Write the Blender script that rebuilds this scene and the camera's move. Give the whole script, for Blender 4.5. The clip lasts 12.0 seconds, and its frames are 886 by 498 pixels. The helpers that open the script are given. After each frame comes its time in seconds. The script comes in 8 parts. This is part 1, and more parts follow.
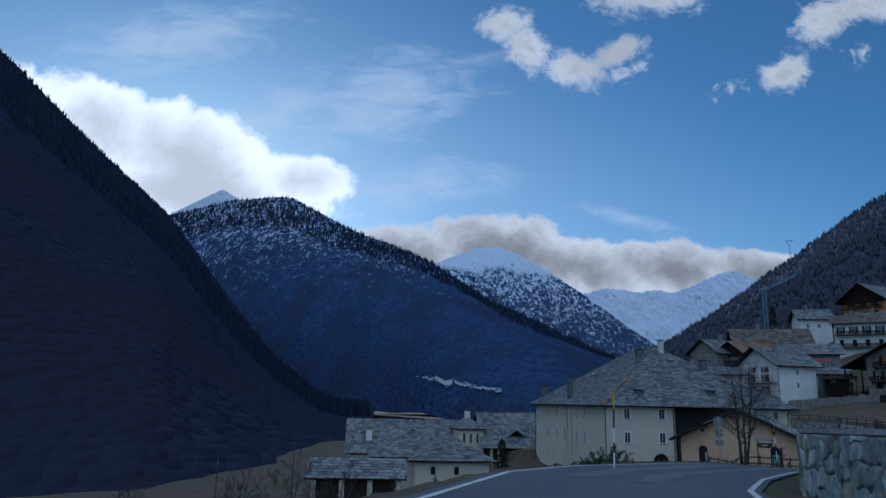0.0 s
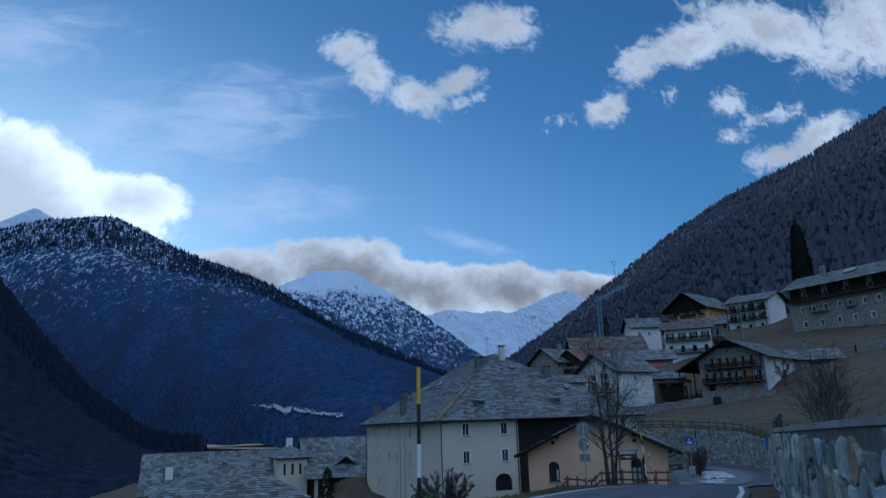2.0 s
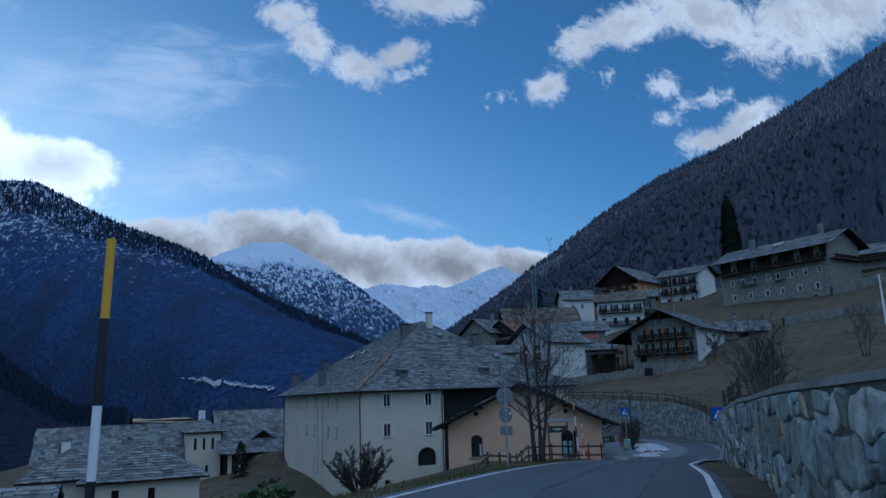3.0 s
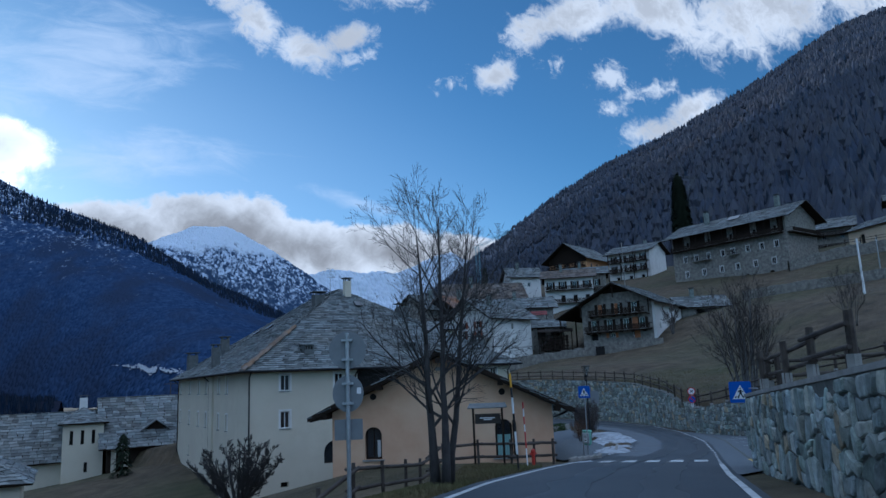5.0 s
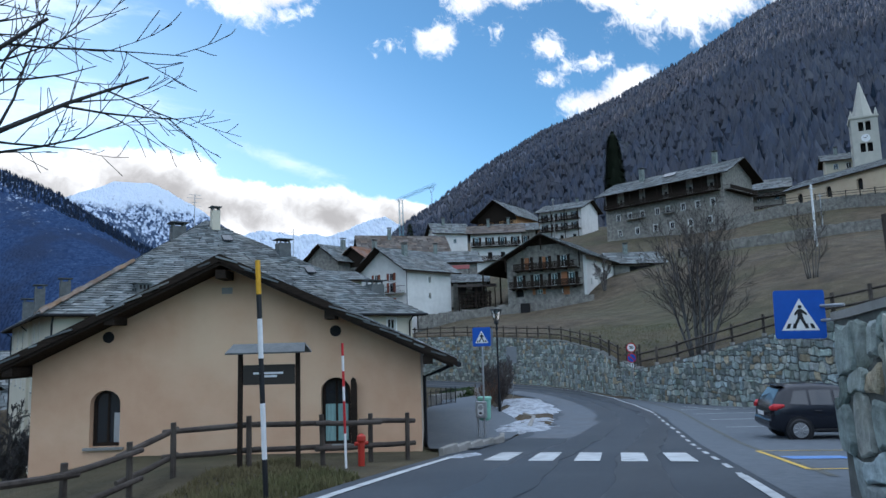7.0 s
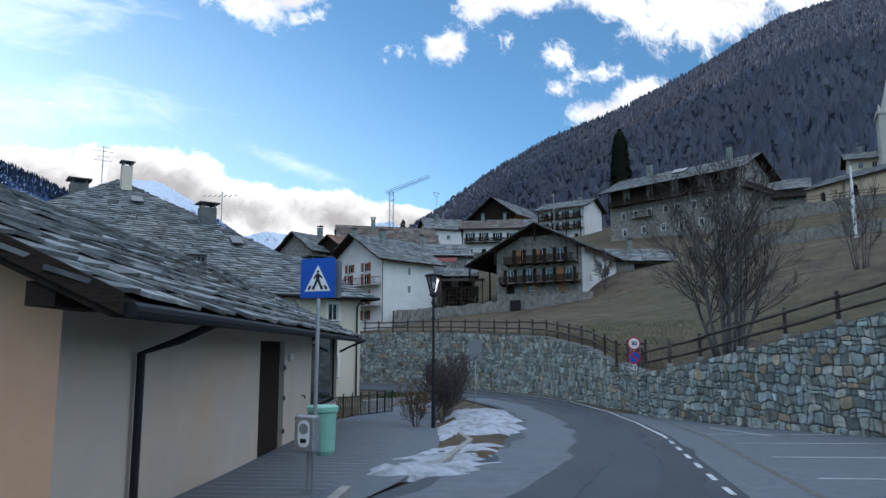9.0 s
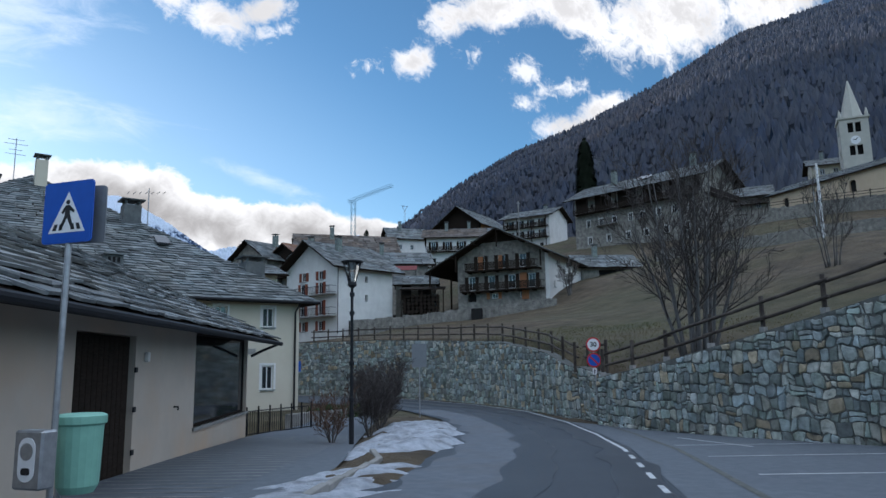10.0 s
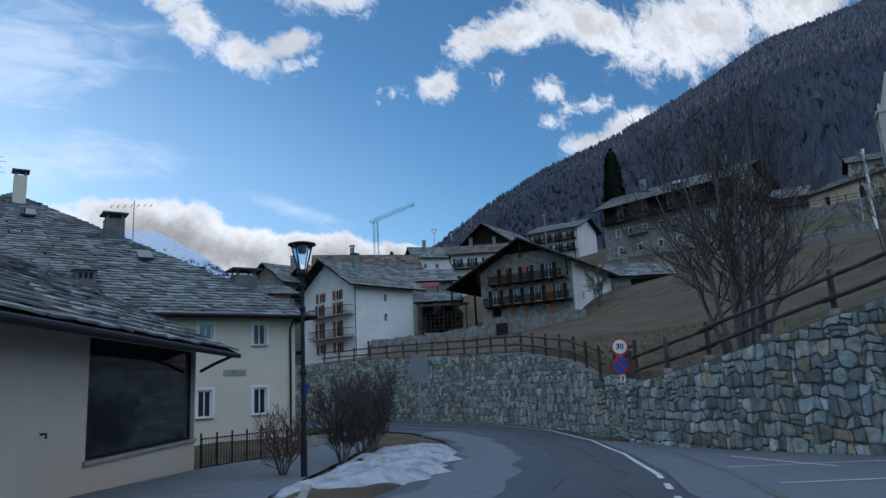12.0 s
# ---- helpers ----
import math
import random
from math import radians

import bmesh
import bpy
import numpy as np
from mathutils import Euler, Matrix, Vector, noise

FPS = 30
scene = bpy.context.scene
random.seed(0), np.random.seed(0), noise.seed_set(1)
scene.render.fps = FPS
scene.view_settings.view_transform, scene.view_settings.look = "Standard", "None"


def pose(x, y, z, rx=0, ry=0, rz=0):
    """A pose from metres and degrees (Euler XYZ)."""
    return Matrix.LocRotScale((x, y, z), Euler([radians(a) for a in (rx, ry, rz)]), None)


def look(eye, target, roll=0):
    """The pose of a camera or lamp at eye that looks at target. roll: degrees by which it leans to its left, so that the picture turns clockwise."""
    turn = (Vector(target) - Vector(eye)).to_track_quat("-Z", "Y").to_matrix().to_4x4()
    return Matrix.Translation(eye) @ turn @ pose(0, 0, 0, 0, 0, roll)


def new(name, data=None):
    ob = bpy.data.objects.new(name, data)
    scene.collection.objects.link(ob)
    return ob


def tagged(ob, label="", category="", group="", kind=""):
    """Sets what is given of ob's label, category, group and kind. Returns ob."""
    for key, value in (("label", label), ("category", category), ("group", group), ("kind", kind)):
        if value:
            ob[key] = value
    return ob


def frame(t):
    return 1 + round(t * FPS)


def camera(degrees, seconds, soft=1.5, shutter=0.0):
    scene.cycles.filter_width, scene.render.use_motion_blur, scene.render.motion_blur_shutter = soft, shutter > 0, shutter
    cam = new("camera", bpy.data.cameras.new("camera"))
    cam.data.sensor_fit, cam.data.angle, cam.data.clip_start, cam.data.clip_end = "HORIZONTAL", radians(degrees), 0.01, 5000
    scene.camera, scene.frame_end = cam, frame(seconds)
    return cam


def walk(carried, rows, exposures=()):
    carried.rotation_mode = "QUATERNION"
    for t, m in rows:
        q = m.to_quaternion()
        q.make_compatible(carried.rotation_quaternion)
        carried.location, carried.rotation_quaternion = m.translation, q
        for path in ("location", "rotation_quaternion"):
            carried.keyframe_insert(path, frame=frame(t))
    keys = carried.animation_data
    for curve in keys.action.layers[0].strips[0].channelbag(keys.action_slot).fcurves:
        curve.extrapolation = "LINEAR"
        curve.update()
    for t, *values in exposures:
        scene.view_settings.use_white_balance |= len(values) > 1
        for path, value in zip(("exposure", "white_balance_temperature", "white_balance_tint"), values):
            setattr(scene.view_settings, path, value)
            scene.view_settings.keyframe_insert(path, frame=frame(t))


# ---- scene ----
cam = camera(64.5, 12.0)
EXPOSURE = [(0, 0.03, 4980, 9), (2.5, 0.10, 4750, 8), (5.5, 0.58, 5150, 9), (6, 0.92, 5450, 10), (6.5, 1.27, 5750, 10), (7, 1.25, 5850, 10), (9.5, 1.09, 5950, 11), (10.5, 0.86, 5900, 11), (11.5, 0.93, 5950, 11), (12, 0.63, 5550, 10)]
PATH = [
    (0, (1.47, -4.293, 4.523), (1.412, -2.339, 4.946), 1.2),
    (0.5, (2.293, -0.319, 4.32), (2.313, 1.645, 4.698), 0.7),
    (1, (3.194, 3.729, 4.176), (3.368, 5.682, 4.568), -0.9),
    (1.5, (4.266, 7.417, 4.195), (4.565, 9.34, 4.655), -1.4),
    (2, (5.263, 10.616, 3.986), (5.644, 12.519, 4.471), -1.9),
    (2.5, (6.614, 13.625, 3.822), (7.097, 15.516, 4.254), -2.0),
    (4.5, (13.581, 27.671, 3.164), (14.225, 29.525, 3.55), -2.0),
    (5, (15.336, 30.743, 3.043), (16.029, 32.583, 3.408), -2.4),
    (5.5, (17.27, 33.861, 2.798), (18.01, 35.688, 3.134), -2.7),
    (6, (19.317, 36.803, 2.472), (20.117, 38.609, 2.785), -1.7),
    (6.5, (21.395, 39.691, 2.29), (22.234, 41.482, 2.583), -2.0),
    (7, (23.655, 42.595, 2.005), (24.523, 44.378, 2.267), -1.7),
    (9, (31.722, 52.091, 1.076), (32.577, 53.877, 1.356), -0.1),
    (9.5, (33.268, 53.636, 0.868), (34.179, 55.394, 1.154), -0.3),
    (10, (34.626, 54.93, 0.657), (35.557, 56.671, 0.975), -0.9),
    (10.5, (35.689, 56.05, 0.486), (36.596, 57.805, 0.797), -2.2),
    (11, (36.643, 56.947, 0.343), (37.52, 58.714, 0.673), -2.2),
    (11.5, (37.377, 57.726, 0.276), (38.257, 59.486, 0.636), -3.7),
    (12, (37.86, 58.26, 0.213), (38.709, 60.03, 0.597), -2.8),
]
walk(cam, [(t, look(eye, target, roll)) for t, eye, target, roll in PATH], EXPOSURE)

# ---------------------------------------------------------------- sky, sun
SUN_AZ, SUN_EL = radians(-23.5), radians(11.0)      # behind the western ridge
world = bpy.data.worlds.new("sky")
scene.world = world
world.use_nodes = True
wt = world.node_tree
wt.nodes.clear()


def wmath(op, a, b=None, c=None, clamp=False):
    n = wt.nodes.new("ShaderNodeMath")
    n.operation, n.use_clamp = op, clamp
    for i, v in enumerate((a, b, c)):
        if v is None:
            continue
        if isinstance(v, (int, float)):
            n.inputs[i].default_value = v
        else:
            wt.links.new(v, n.inputs[i])
    return n.outputs[0]


def wramp(v, lo, hi):
    n = wt.nodes.new("ShaderNodeMapRange")
    n.interpolation_type = "SMOOTHSTEP"
    wt.links.new(v, n.inputs[0])
    n.inputs[1].default_value, n.inputs[2].default_value = lo, hi
    return n.outputs[0]


def wmix(fac, a, b, kind="MIX"):
    n = wt.nodes.new("ShaderNodeMix")
    n.data_type, n.blend_type = "RGBA", kind
    for i, v in ((0, fac), (6, a), (7, b)):
        if isinstance(v, (int, float)):
            n.inputs[i].default_value = v
        elif isinstance(v, tuple):
            n.inputs[i].default_value = v
        else:
            wt.links.new(v, n.inputs[i])
    return n.outputs[2]


coord = wt.nodes.new("ShaderNodeTexCoord")
sep = wt.nodes.new("ShaderNodeSeparateXYZ")
wt.links.new(coord.outputs["Generated"], sep.inputs[0])
ahead_y = wmath("MAXIMUM", sep.outputs[1], 0.05)
sky_u = wmath("DIVIDE", sep.outputs[0], ahead_y)
sky_v = wmath("DIVIDE", sep.outputs[2], ahead_y)
uv = wt.nodes.new("ShaderNodeCombineXYZ")
wt.links.new(sky_u, uv.inputs[0]), wt.links.new(sky_v, uv.inputs[1])


def wnoise(scale, detail, rough, vec=None, dist=0.0, stretch=None):
    n = wt.nodes.new("ShaderNodeTexNoise")
    n.inputs["Scale"].default_value, n.inputs["Detail"].default_value = scale, detail
    n.inputs["Roughness"].default_value, n.inputs["Distortion"].default_value = rough, dist
    src = vec or uv.outputs[0]
    if stretch:
        m = wt.nodes.new("ShaderNodeMapping")
        m.inputs["Scale"].default_value = (*stretch[:2], 1)
        m.inputs["Rotation"].default_value = (0, 0, stretch[2])
        wt.links.new(src, m.inputs[0])
        src = m.outputs[0]
    wt.links.new(src, n.inputs["Vector"])
    return n.outputs[0]


sky_tex = wt.nodes.new("ShaderNodeTexSky")
sky_tex.sky_type, sky_tex.sun_disc = "NISHITA", False
sky_tex.sun_elevation, sky_tex.sun_rotation = SUN_EL, SUN_AZ
sky_tex.altitude, sky_tex.air_density, sky_tex.dust_density, sky_tex.ozone_density = 1400, 1.0, 1.3, 2.0
sky_col = sky_tex.outputs[0]

n_big, n_fine = wnoise(11.0, 10, 0.66, dist=0.7), wnoise(38.0, 9, 0.68, dist=0.8)
puff = wmath("ADD", wmath("MULTIPLY", wmath("SUBTRACT", n_big, 0.5), 3.8), wmath("MULTIPLY", wmath("SUBTRACT", n_fine, 0.5), 3.0))
lump = wmath("ADD", wmath("MULTIPLY", wmath("SUBTRACT", wnoise(15.0, 7, 0.55, dist=0.2), 0.5), 2.2), wmath("MULTIPLY", wmath("SUBTRACT", n_fine, 0.5), 1.1))


def bank(cu, cv, ru, rv, turn):
    """Closeness to one cloud: 1 in its middle, 0 on its rim, on the plane one unit ahead."""
    c, s = math.cos(turn), math.sin(turn)
    du, dv = wmath("SUBTRACT", sky_u, cu), wmath("SUBTRACT", sky_v, cv)
    a = wmath("DIVIDE", wmath("ADD", wmath("MULTIPLY", du, c), wmath("MULTIPLY", dv, s)), ru)
    b = wmath("DIVIDE", wmath("SUBTRACT", wmath("MULTIPLY", dv, c), wmath("MULTIPLY", du, s)), rv)
    return wmath("SUBTRACT", 1.0, wmath("SQRT", wmath("ADD", wmath("MULTIPLY", a, a), wmath("MULTIPLY", b, b))))


def banks(rows):
    out = None
    for row in rows:
        m = bank(*row)
        out = m if out is None else wmath("MAXIMUM", out, m)
    return out


white_banks = banks([(0.060, 0.578, 0.055, 0.034, 0.2), (0.100, 0.535, 0.040, 0.060, 0.5), (0.165, 0.503, 0.070, 0.040, -0.3),
                     (0.230, 0.528, 0.06, 0.026, 0.5), (0.290, 0.632, 0.115, 0.050, 0.1), (0.57, 0.60, 0.10, 0.04, 0.6),
                     (0.485, 0.497, 0.050, 0.030, 0.6), (0.80, 0.428, 0.095, 0.032, 0.25), (0.90, 0.482, 0.10, 0.034, 0.40)])
big_banks = banks([(0.66, 0.640, 0.11, 0.050, 0.3), (0.82, 0.668, 0.20, 0.070, -0.12), (1.10, 0.72, 0.33, 0.11, 0.42), (1.45, 0.86, 0.3, 0.12, 0.5)])
wisp_banks = banks([(0.405, 0.474, 0.035, 0.020, 0.5), (0.60, 0.532, 0.050, 0.026, 0.5), (0.71, 0.527, 0.065, 0.028, 0.3), (0.80, 0.508, 0.08, 0.024, 0.3), (0.53, 0.565, 0.06, 0.03, 0.6), (0.70, 0.46, 0.05, 0.02, 0.2), (0.25, 0.50, 0.05, 0.02, 0.3)])
glow_banks = banks([(-0.56, 0.40, 0.20, 0.085, -0.35), (-0.43, 0.36, 0.22, 0.085, -0.32), (-0.25, 0.318, 0.10, 0.05, -0.1),
                    (-0.74, 0.46, 0.20, 0.07, -0.4), (-0.40, 0.30, 0.25, 0.05, -0.1)])
hump_banks = banks([(0.05, 0.215, 0.14, 0.062, 0.0), (0.17, 0.195, 0.16, 0.052, -0.2), (-0.10, 0.20, 0.16, 0.055, 0.05),
                    (0.30, 0.190, 0.14, 0.050, 0.0), (0.42, 0.185, 0.12, 0.042, 0.0)])
cover_white = wramp(wmath("MAXIMUM", wmath("ADD", wmath("MULTIPLY", white_banks, 1.9), wmath("MULTIPLY", puff, 0.85)), wmath("ADD", wmath("MULTIPLY", big_banks, 2.4), wmath("MULTIPLY", puff, 0.80))), 0.02, 1.45)
cover_wisp = wmath("MULTIPLY", wramp(wmath("ADD", wmath("MULTIPLY", wisp_banks, 1.0), wmath("MULTIPLY", puff, 1.0)), 0.10, 1.3), 0.8)
cover_white = wmath("MAXIMUM", cover_white, cover_wisp)
cover_glow = wramp(wmath("ADD", wmath("MULTIPLY", glow_banks, 2.2), wmath("MULTIPLY", lump, 0.75)), 0.04, 0.62)
cover_hump = wramp(wmath("ADD", wmath("MULTIPLY", hump_banks, 2.6), wmath("MULTIPLY", lump, 0.95)), 0.04, 0.55)
n_soft = wnoise(6.0, 5, 0.5)
core_white = wramp(wmath("ADD", wmath("MULTIPLY", wmath("MAXIMUM", white_banks, big_banks), 0.9), wmath("ADD", wmath("MULTIPLY", puff, 0.45), wmath("MULTIPLY", wmath("SUBTRACT", n_soft, 0.5), 2.0))), 0.05, 1.05)
core_glow = wramp(wmath("ADD", wmath("MULTIPLY", glow_banks, 1.0), wmath("ADD", wmath("MULTIPLY", wmath("SUBTRACT", n_soft, 0.5), 3.2), wmath("MULTIPLY", wmath("SUBTRACT", n_big, 0.5), 1.2))), -0.1, 1.25)
core_hump = wramp(wmath("ADD", wmath("MULTIPLY", hump_banks, 1.5), wmath("ADD", wmath("MULTIPLY", lump, 0.9), wmath("MULTIPLY", wmath("SUBTRACT", n_soft, 0.5), 1.6))), -0.15, 1.55)
thin = wnoise(9.0, 7, 0.65, dist=0.6, stretch=(1.0, 3.0, 0.45))
thin_banks = banks([(-0.13, 0.45, 0.22, 0.10, 0.25), (-0.05, 0.315, 0.20, 0.045, 0.1), (-0.30, 0.42, 0.2, 0.06, 0.3), (0.24, 0.265, 0.10, 0.02, -0.2), (-0.45, 0.55, 0.25, 0.08, 0.2)])
cover_thin = wmath("MULTIPLY", wramp(wmath("ADD", thin_banks, wmath("MULTIPLY", wmath("SUBTRACT", thin, 0.5), 2.2)), 0.05, 1.2), 0.55)
front = wramp(sep.outputs[1], 0.02, 0.12)

# unseen bright cloud overhead and behind, added to raise light on the ground
over_n = wnoise(1.6, 7, 0.6, vec=coord.outputs["Generated"], dist=0.4)
high = wmath("SUBTRACT", sep.outputs[2], wmath("MULTIPLY", wmath("MAXIMUM", sep.outputs[1], 0.0), 0.62))
cover_unseen = wmath("MULTIPLY", wramp(wmath("ADD", over_n, wmath("MULTIPLY", high, 0.45)), 0.50, 0.72), wramp(high, 0.06, 0.20))
BRIGHT, SHADE = (7.6, 7.25, 6.8, 1), (3.1, 2.85, 2.6, 1)
sky_col = wmix(1.0, sky_col, (0.75, 1.0, 1.06, 1), "MULTIPLY")
haze = wramp(bank(-0.55, 0.12, 1.7, 0.62, -0.15), 0.0, 1.0)
sky_col = wmix(wmath("MULTIPLY", haze, 0.42), sky_col, (6.2, 6.6, 6.9, 1))
col = wmix(cover_unseen, sky_col, wmix(over_n, (7.5, 8.4, 9.6, 1), (4.4, 5.1, 6.1, 1)))
col = wmix(wmath("MULTIPLY", cover_thin, front), col, (6.6, 6.9, 7.3, 1))
col = wmix(wmath("MULTIPLY", cover_glow, front), col, wmix(wmath("MULTIPLY", core_glow, 0.58), (12.5, 11.9, 11.0, 1), SHADE))
col = wmix(wmath("MULTIPLY", cover_hump, front), col, wmix(core_hump, BRIGHT, (2.9, 2.7, 2.5, 1)))
col = wmix(wmath("MULTIPLY", cover_white, front), col, wmix(wmath("MULTIPLY", core_white, 0.7), BRIGHT, (4.0, 3.75, 3.5, 1)))
back = wt.nodes.new("ShaderNodeBackground")
back.inputs[1].default_value = 0.085
wt.links.new(col, back.inputs[0])
wout = wt.nodes.new("ShaderNodeOutputWorld")
wt.links.new(back.outputs[0], wout.inputs[0])

sun = new("sun", bpy.data.lights.new("sun", "SUN"))
sun.data.energy, sun.data.angle, sun.data.color = 2.5, radians(0.6), (1.0, 0.93, 0.82)
sun_dir = Vector((math.sin(SUN_AZ) * math.cos(SUN_EL), math.cos(SUN_AZ) * math.cos(SUN_EL), math.sin(SUN_EL)))
sun.matrix_world = look(sun_dir * 3000, (0, 0, 0))

# ---------------------------------------------------------------- materials


def material(name, c1, c2, scale=4.0, rough=0.85, metal=0.0, bump=0.3, bump_scale=None, c3=None, c3_scale=0.35, c3_amount=0.5,
             vary=0.0, island=0.0, palette=None, stretch=None, detail=6.0, spec=0.4, bump_dist=0.02):
    """Two-tone noise with a third, larger tone for stains; fine relief; optional change from piece to piece."""
    m = bpy.data.materials.new(name)
    m.use_nodes = True
    t = m.node_tree
    bsdf = t.nodes["Principled BSDF"]
    tc = t.nodes.new("ShaderNodeTexCoord")
    src = tc.outputs["Object"]
    if stretch:
        mp = t.nodes.new("ShaderNodeMapping")
        mp.inputs["Scale"].default_value = stretch
        t.links.new(src, mp.inputs[0])
        src = mp.outputs[0]

    def tex(s, d, r=0.6):
        n = t.nodes.new("ShaderNodeTexNoise")
        n.inputs["Scale"].default_value, n.inputs["Detail"].default_value, n.inputs["Roughness"].default_value = s, d, r
        t.links.new(src, n.inputs["Vector"])
        return n.outputs[0]

    def rng(v, lo, hi):
        n = t.nodes.new("ShaderNodeMapRange")
        t.links.new(v, n.inputs[0])
        n.inputs[1].default_value, n.inputs[2].default_value = lo, hi
        return n.outputs[0]

    def mix(f, a, b, kind="MIX"):
        n = t.nodes.new("ShaderNodeMix")
        n.data_type, n.blend_type = "RGBA", kind
        for i, v in ((0, f), (6, a), (7, b)):
            if isinstance(v, (int, float)):
                n.inputs[i].default_value = v
            elif isinstance(v, tuple):
                n.inputs[i].default_value = (*v, 1) if len(v) == 3 else v
            else:
                t.links.new(v, n.inputs[i])
        return n.outputs[2]

    colour = mix(rng(tex(scale, detail), 0.3, 0.7), c1, c2)
    if c3:
        f = rng(tex(c3_scale, 5.0), 0.45, 0.72)
        mul = t.nodes.new("ShaderNodeMath")
        mul.operation = "MULTIPLY"
        t.links.new(f, mul.inputs[0])
        mul.inputs[1].default_value = c3_amount
        colour = mix(mul.outputs[0], colour, c3)
    if vary or island:
        rnd = t.nodes.new("ShaderNodeObjectInfo").outputs["Random"] if vary else t.nodes.new("ShaderNodeNewGeometry").outputs["Random Per Island"]
        hsv = t.nodes.new("ShaderNodeHueSaturation")
        amount = vary or island
        t.links.new(rng(rnd, 0, 1), hsv.inputs["Value"])
        mr = hsv.inputs["Value"].links[0].from_node
        mr.inputs[3].default_value, mr.inputs[4].default_value = 1 - amount, 1 + amount
        t.links.new(colour, hsv.inputs["Color"])
        colour = hsv.outputs[0]
        wn = t.nodes.new("ShaderNodeTexWhiteNoise")
        wn.noise_dimensions = "1D"
        t.links.new(rnd, wn.inputs["W"])
        if palette:
            ramp = t.nodes.new("ShaderNodeValToRGB")
            ramp.color_ramp.interpolation = "CONSTANT"
            els = ramp.color_ramp.elements
            while len(els) < len(palette):
                els.new(0.5)
            for k, c in enumerate(palette):
                els[k].position, els[k].color = k / len(palette), (*c, 1)
            t.links.new(wn.outputs["Value"], ramp.inputs[0])
            colour = mix(1.0, colour, ramp.outputs[0], "MULTIPLY")
        sat = rng(wn.outputs["Value"], 0, 1)
        sat.node.inputs[3].default_value, sat.node.inputs[4].default_value = 0.7, 1.3
        t.links.new(sat, hsv.inputs["Saturation"])
    t.links.new(colour, bsdf.inputs["Base Color"])
    bsdf.inputs["Roughness"].default_value, bsdf.inputs["Metallic"].default_value = rough, metal
    bsdf.inputs["Specular IOR Level"].default_value = spec
    if bump:
        b = t.nodes.new("ShaderNodeBump")
        b.inputs["Strength"].default_value, b.inputs["Distance"].default_value = bump, bump_dist
        t.links.new(tex(bump_scale or scale * 3, 8.0, 0.65), b.inputs["Height"])
        t.links.new(b.outputs[0], bsdf.inputs["Normal"])
    return m


def flat(name, c, rough=0.6, metal=0.0, spec=0.4):
    return material(name, tuple(v * 0.92 for v in c), tuple(min(1, v * 1.06) for v in c), 9.0, rough, metal, 0.08, spec=spec)


M_ASPHALT = material("asphalt", (0.026, 0.034, 0.043), (0.045, 0.055, 0.067), 14, 0.68, bump=0.5, bump_scale=120, c3=(0.070, 0.080, 0.092), c3_scale=0.22, c3_amount=0.6, bump_dist=0.006)
M_PAVING = material("paving", (0.086, 0.102, 0.118), (0.130, 0.149, 0.168), 5, 0.8, bump=0.4, bump_scale=40, c3=(0.09, 0.10, 0.12), c3_scale=0.5, stretch=(1, 1, 1), bump_dist=0.008)
M_PAINT = material("road_paint", (0.44, 0.46, 0.47), (0.58, 0.60, 0.60), 10, 0.75, bump=0.3, c3=(0.20, 0.21, 0.22), c3_scale=2.5, c3_amount=0.7)
M_YELLOW = material("yellow_paint", (0.62, 0.40, 0.06), (0.72, 0.50, 0.10), 10, 0.75, bump=0.3, c3=(0.3, 0.26, 0.15), c3_scale=2.5)
M_BLUEP = material("blue_paint", (0.10, 0.22, 0.5), (0.16, 0.3, 0.6), 10, 0.75, bump=0.3, c3=(0.2, 0.24, 0.3), c3_scale=2.5)
M_GRASS = material("grass", (0.040, 0.030, 0.019), (0.125, 0.094, 0.056), 0.55, 0.95, bump=1.0, bump_scale=2.2, c3=(0.042, 0.062, 0.018), c3_scale=0.05, c3_amount=0.5, bump_dist=0.22, detail=9.0)
TINTS = ((0.95, 1, 0.98), (0.80, 0.93, 0.98), (0.70, 0.80, 0.78), (1.0, 1.0, 0.90), (0.85, 1.0, 0.94), (0.78, 0.88, 0.90), (0.92, 0.98, 0.92), (0.66, 0.72, 0.74), (1.08, 1.08, 1.02), (0.88, 0.95, 0.95), (1.05, 0.86, 0.64), (0.76, 0.84, 0.80))
M_STONE = material("rubble_stone", (0.18, 0.19, 0.185), (0.48, 0.49, 0.47), 4.5, 0.92, bump=1.0, bump_scale=11, c3=(0.16, 0.165, 0.12), c3_scale=1.6, c3_amount=0.6, vary=0.45, palette=TINTS, bump_dist=0.04)
M_STONE_I = material("rubble_stone_far", (0.18, 0.19, 0.185), (0.48, 0.49, 0.47), 4.5, 0.92, bump=1.0, bump_scale=11, c3=(0.16, 0.165, 0.12), c3_scale=1.6, c3_amount=0.6, island=0.45, palette=TINTS, bump_dist=0.04)
M_MORTAR = material("mortar", (0.075, 0.080, 0.074), (0.15, 0.152, 0.138), 6, 0.95, bump=0.8, bump_scale=30)
M_SLATE = material("stone_slab", (0.095, 0.108, 0.114), (0.20, 0.212, 0.21), 4, 0.7, bump=0.7, bump_scale=16, c3=(0.17, 0.15, 0.11), c3_scale=0.5, c3_amount=0.4, vary=0.5, bump_dist=0.02)
M_SLATE_I = material("stone_slab_far", (0.090, 0.106, 0.113), (0.185, 0.20, 0.20), 2.5, 0.7, bump=0.7, bump_scale=9, c3=(0.16, 0.135, 0.10), c3_scale=0.25, c3_amount=0.4, island=0.55, bump_dist=0.03)
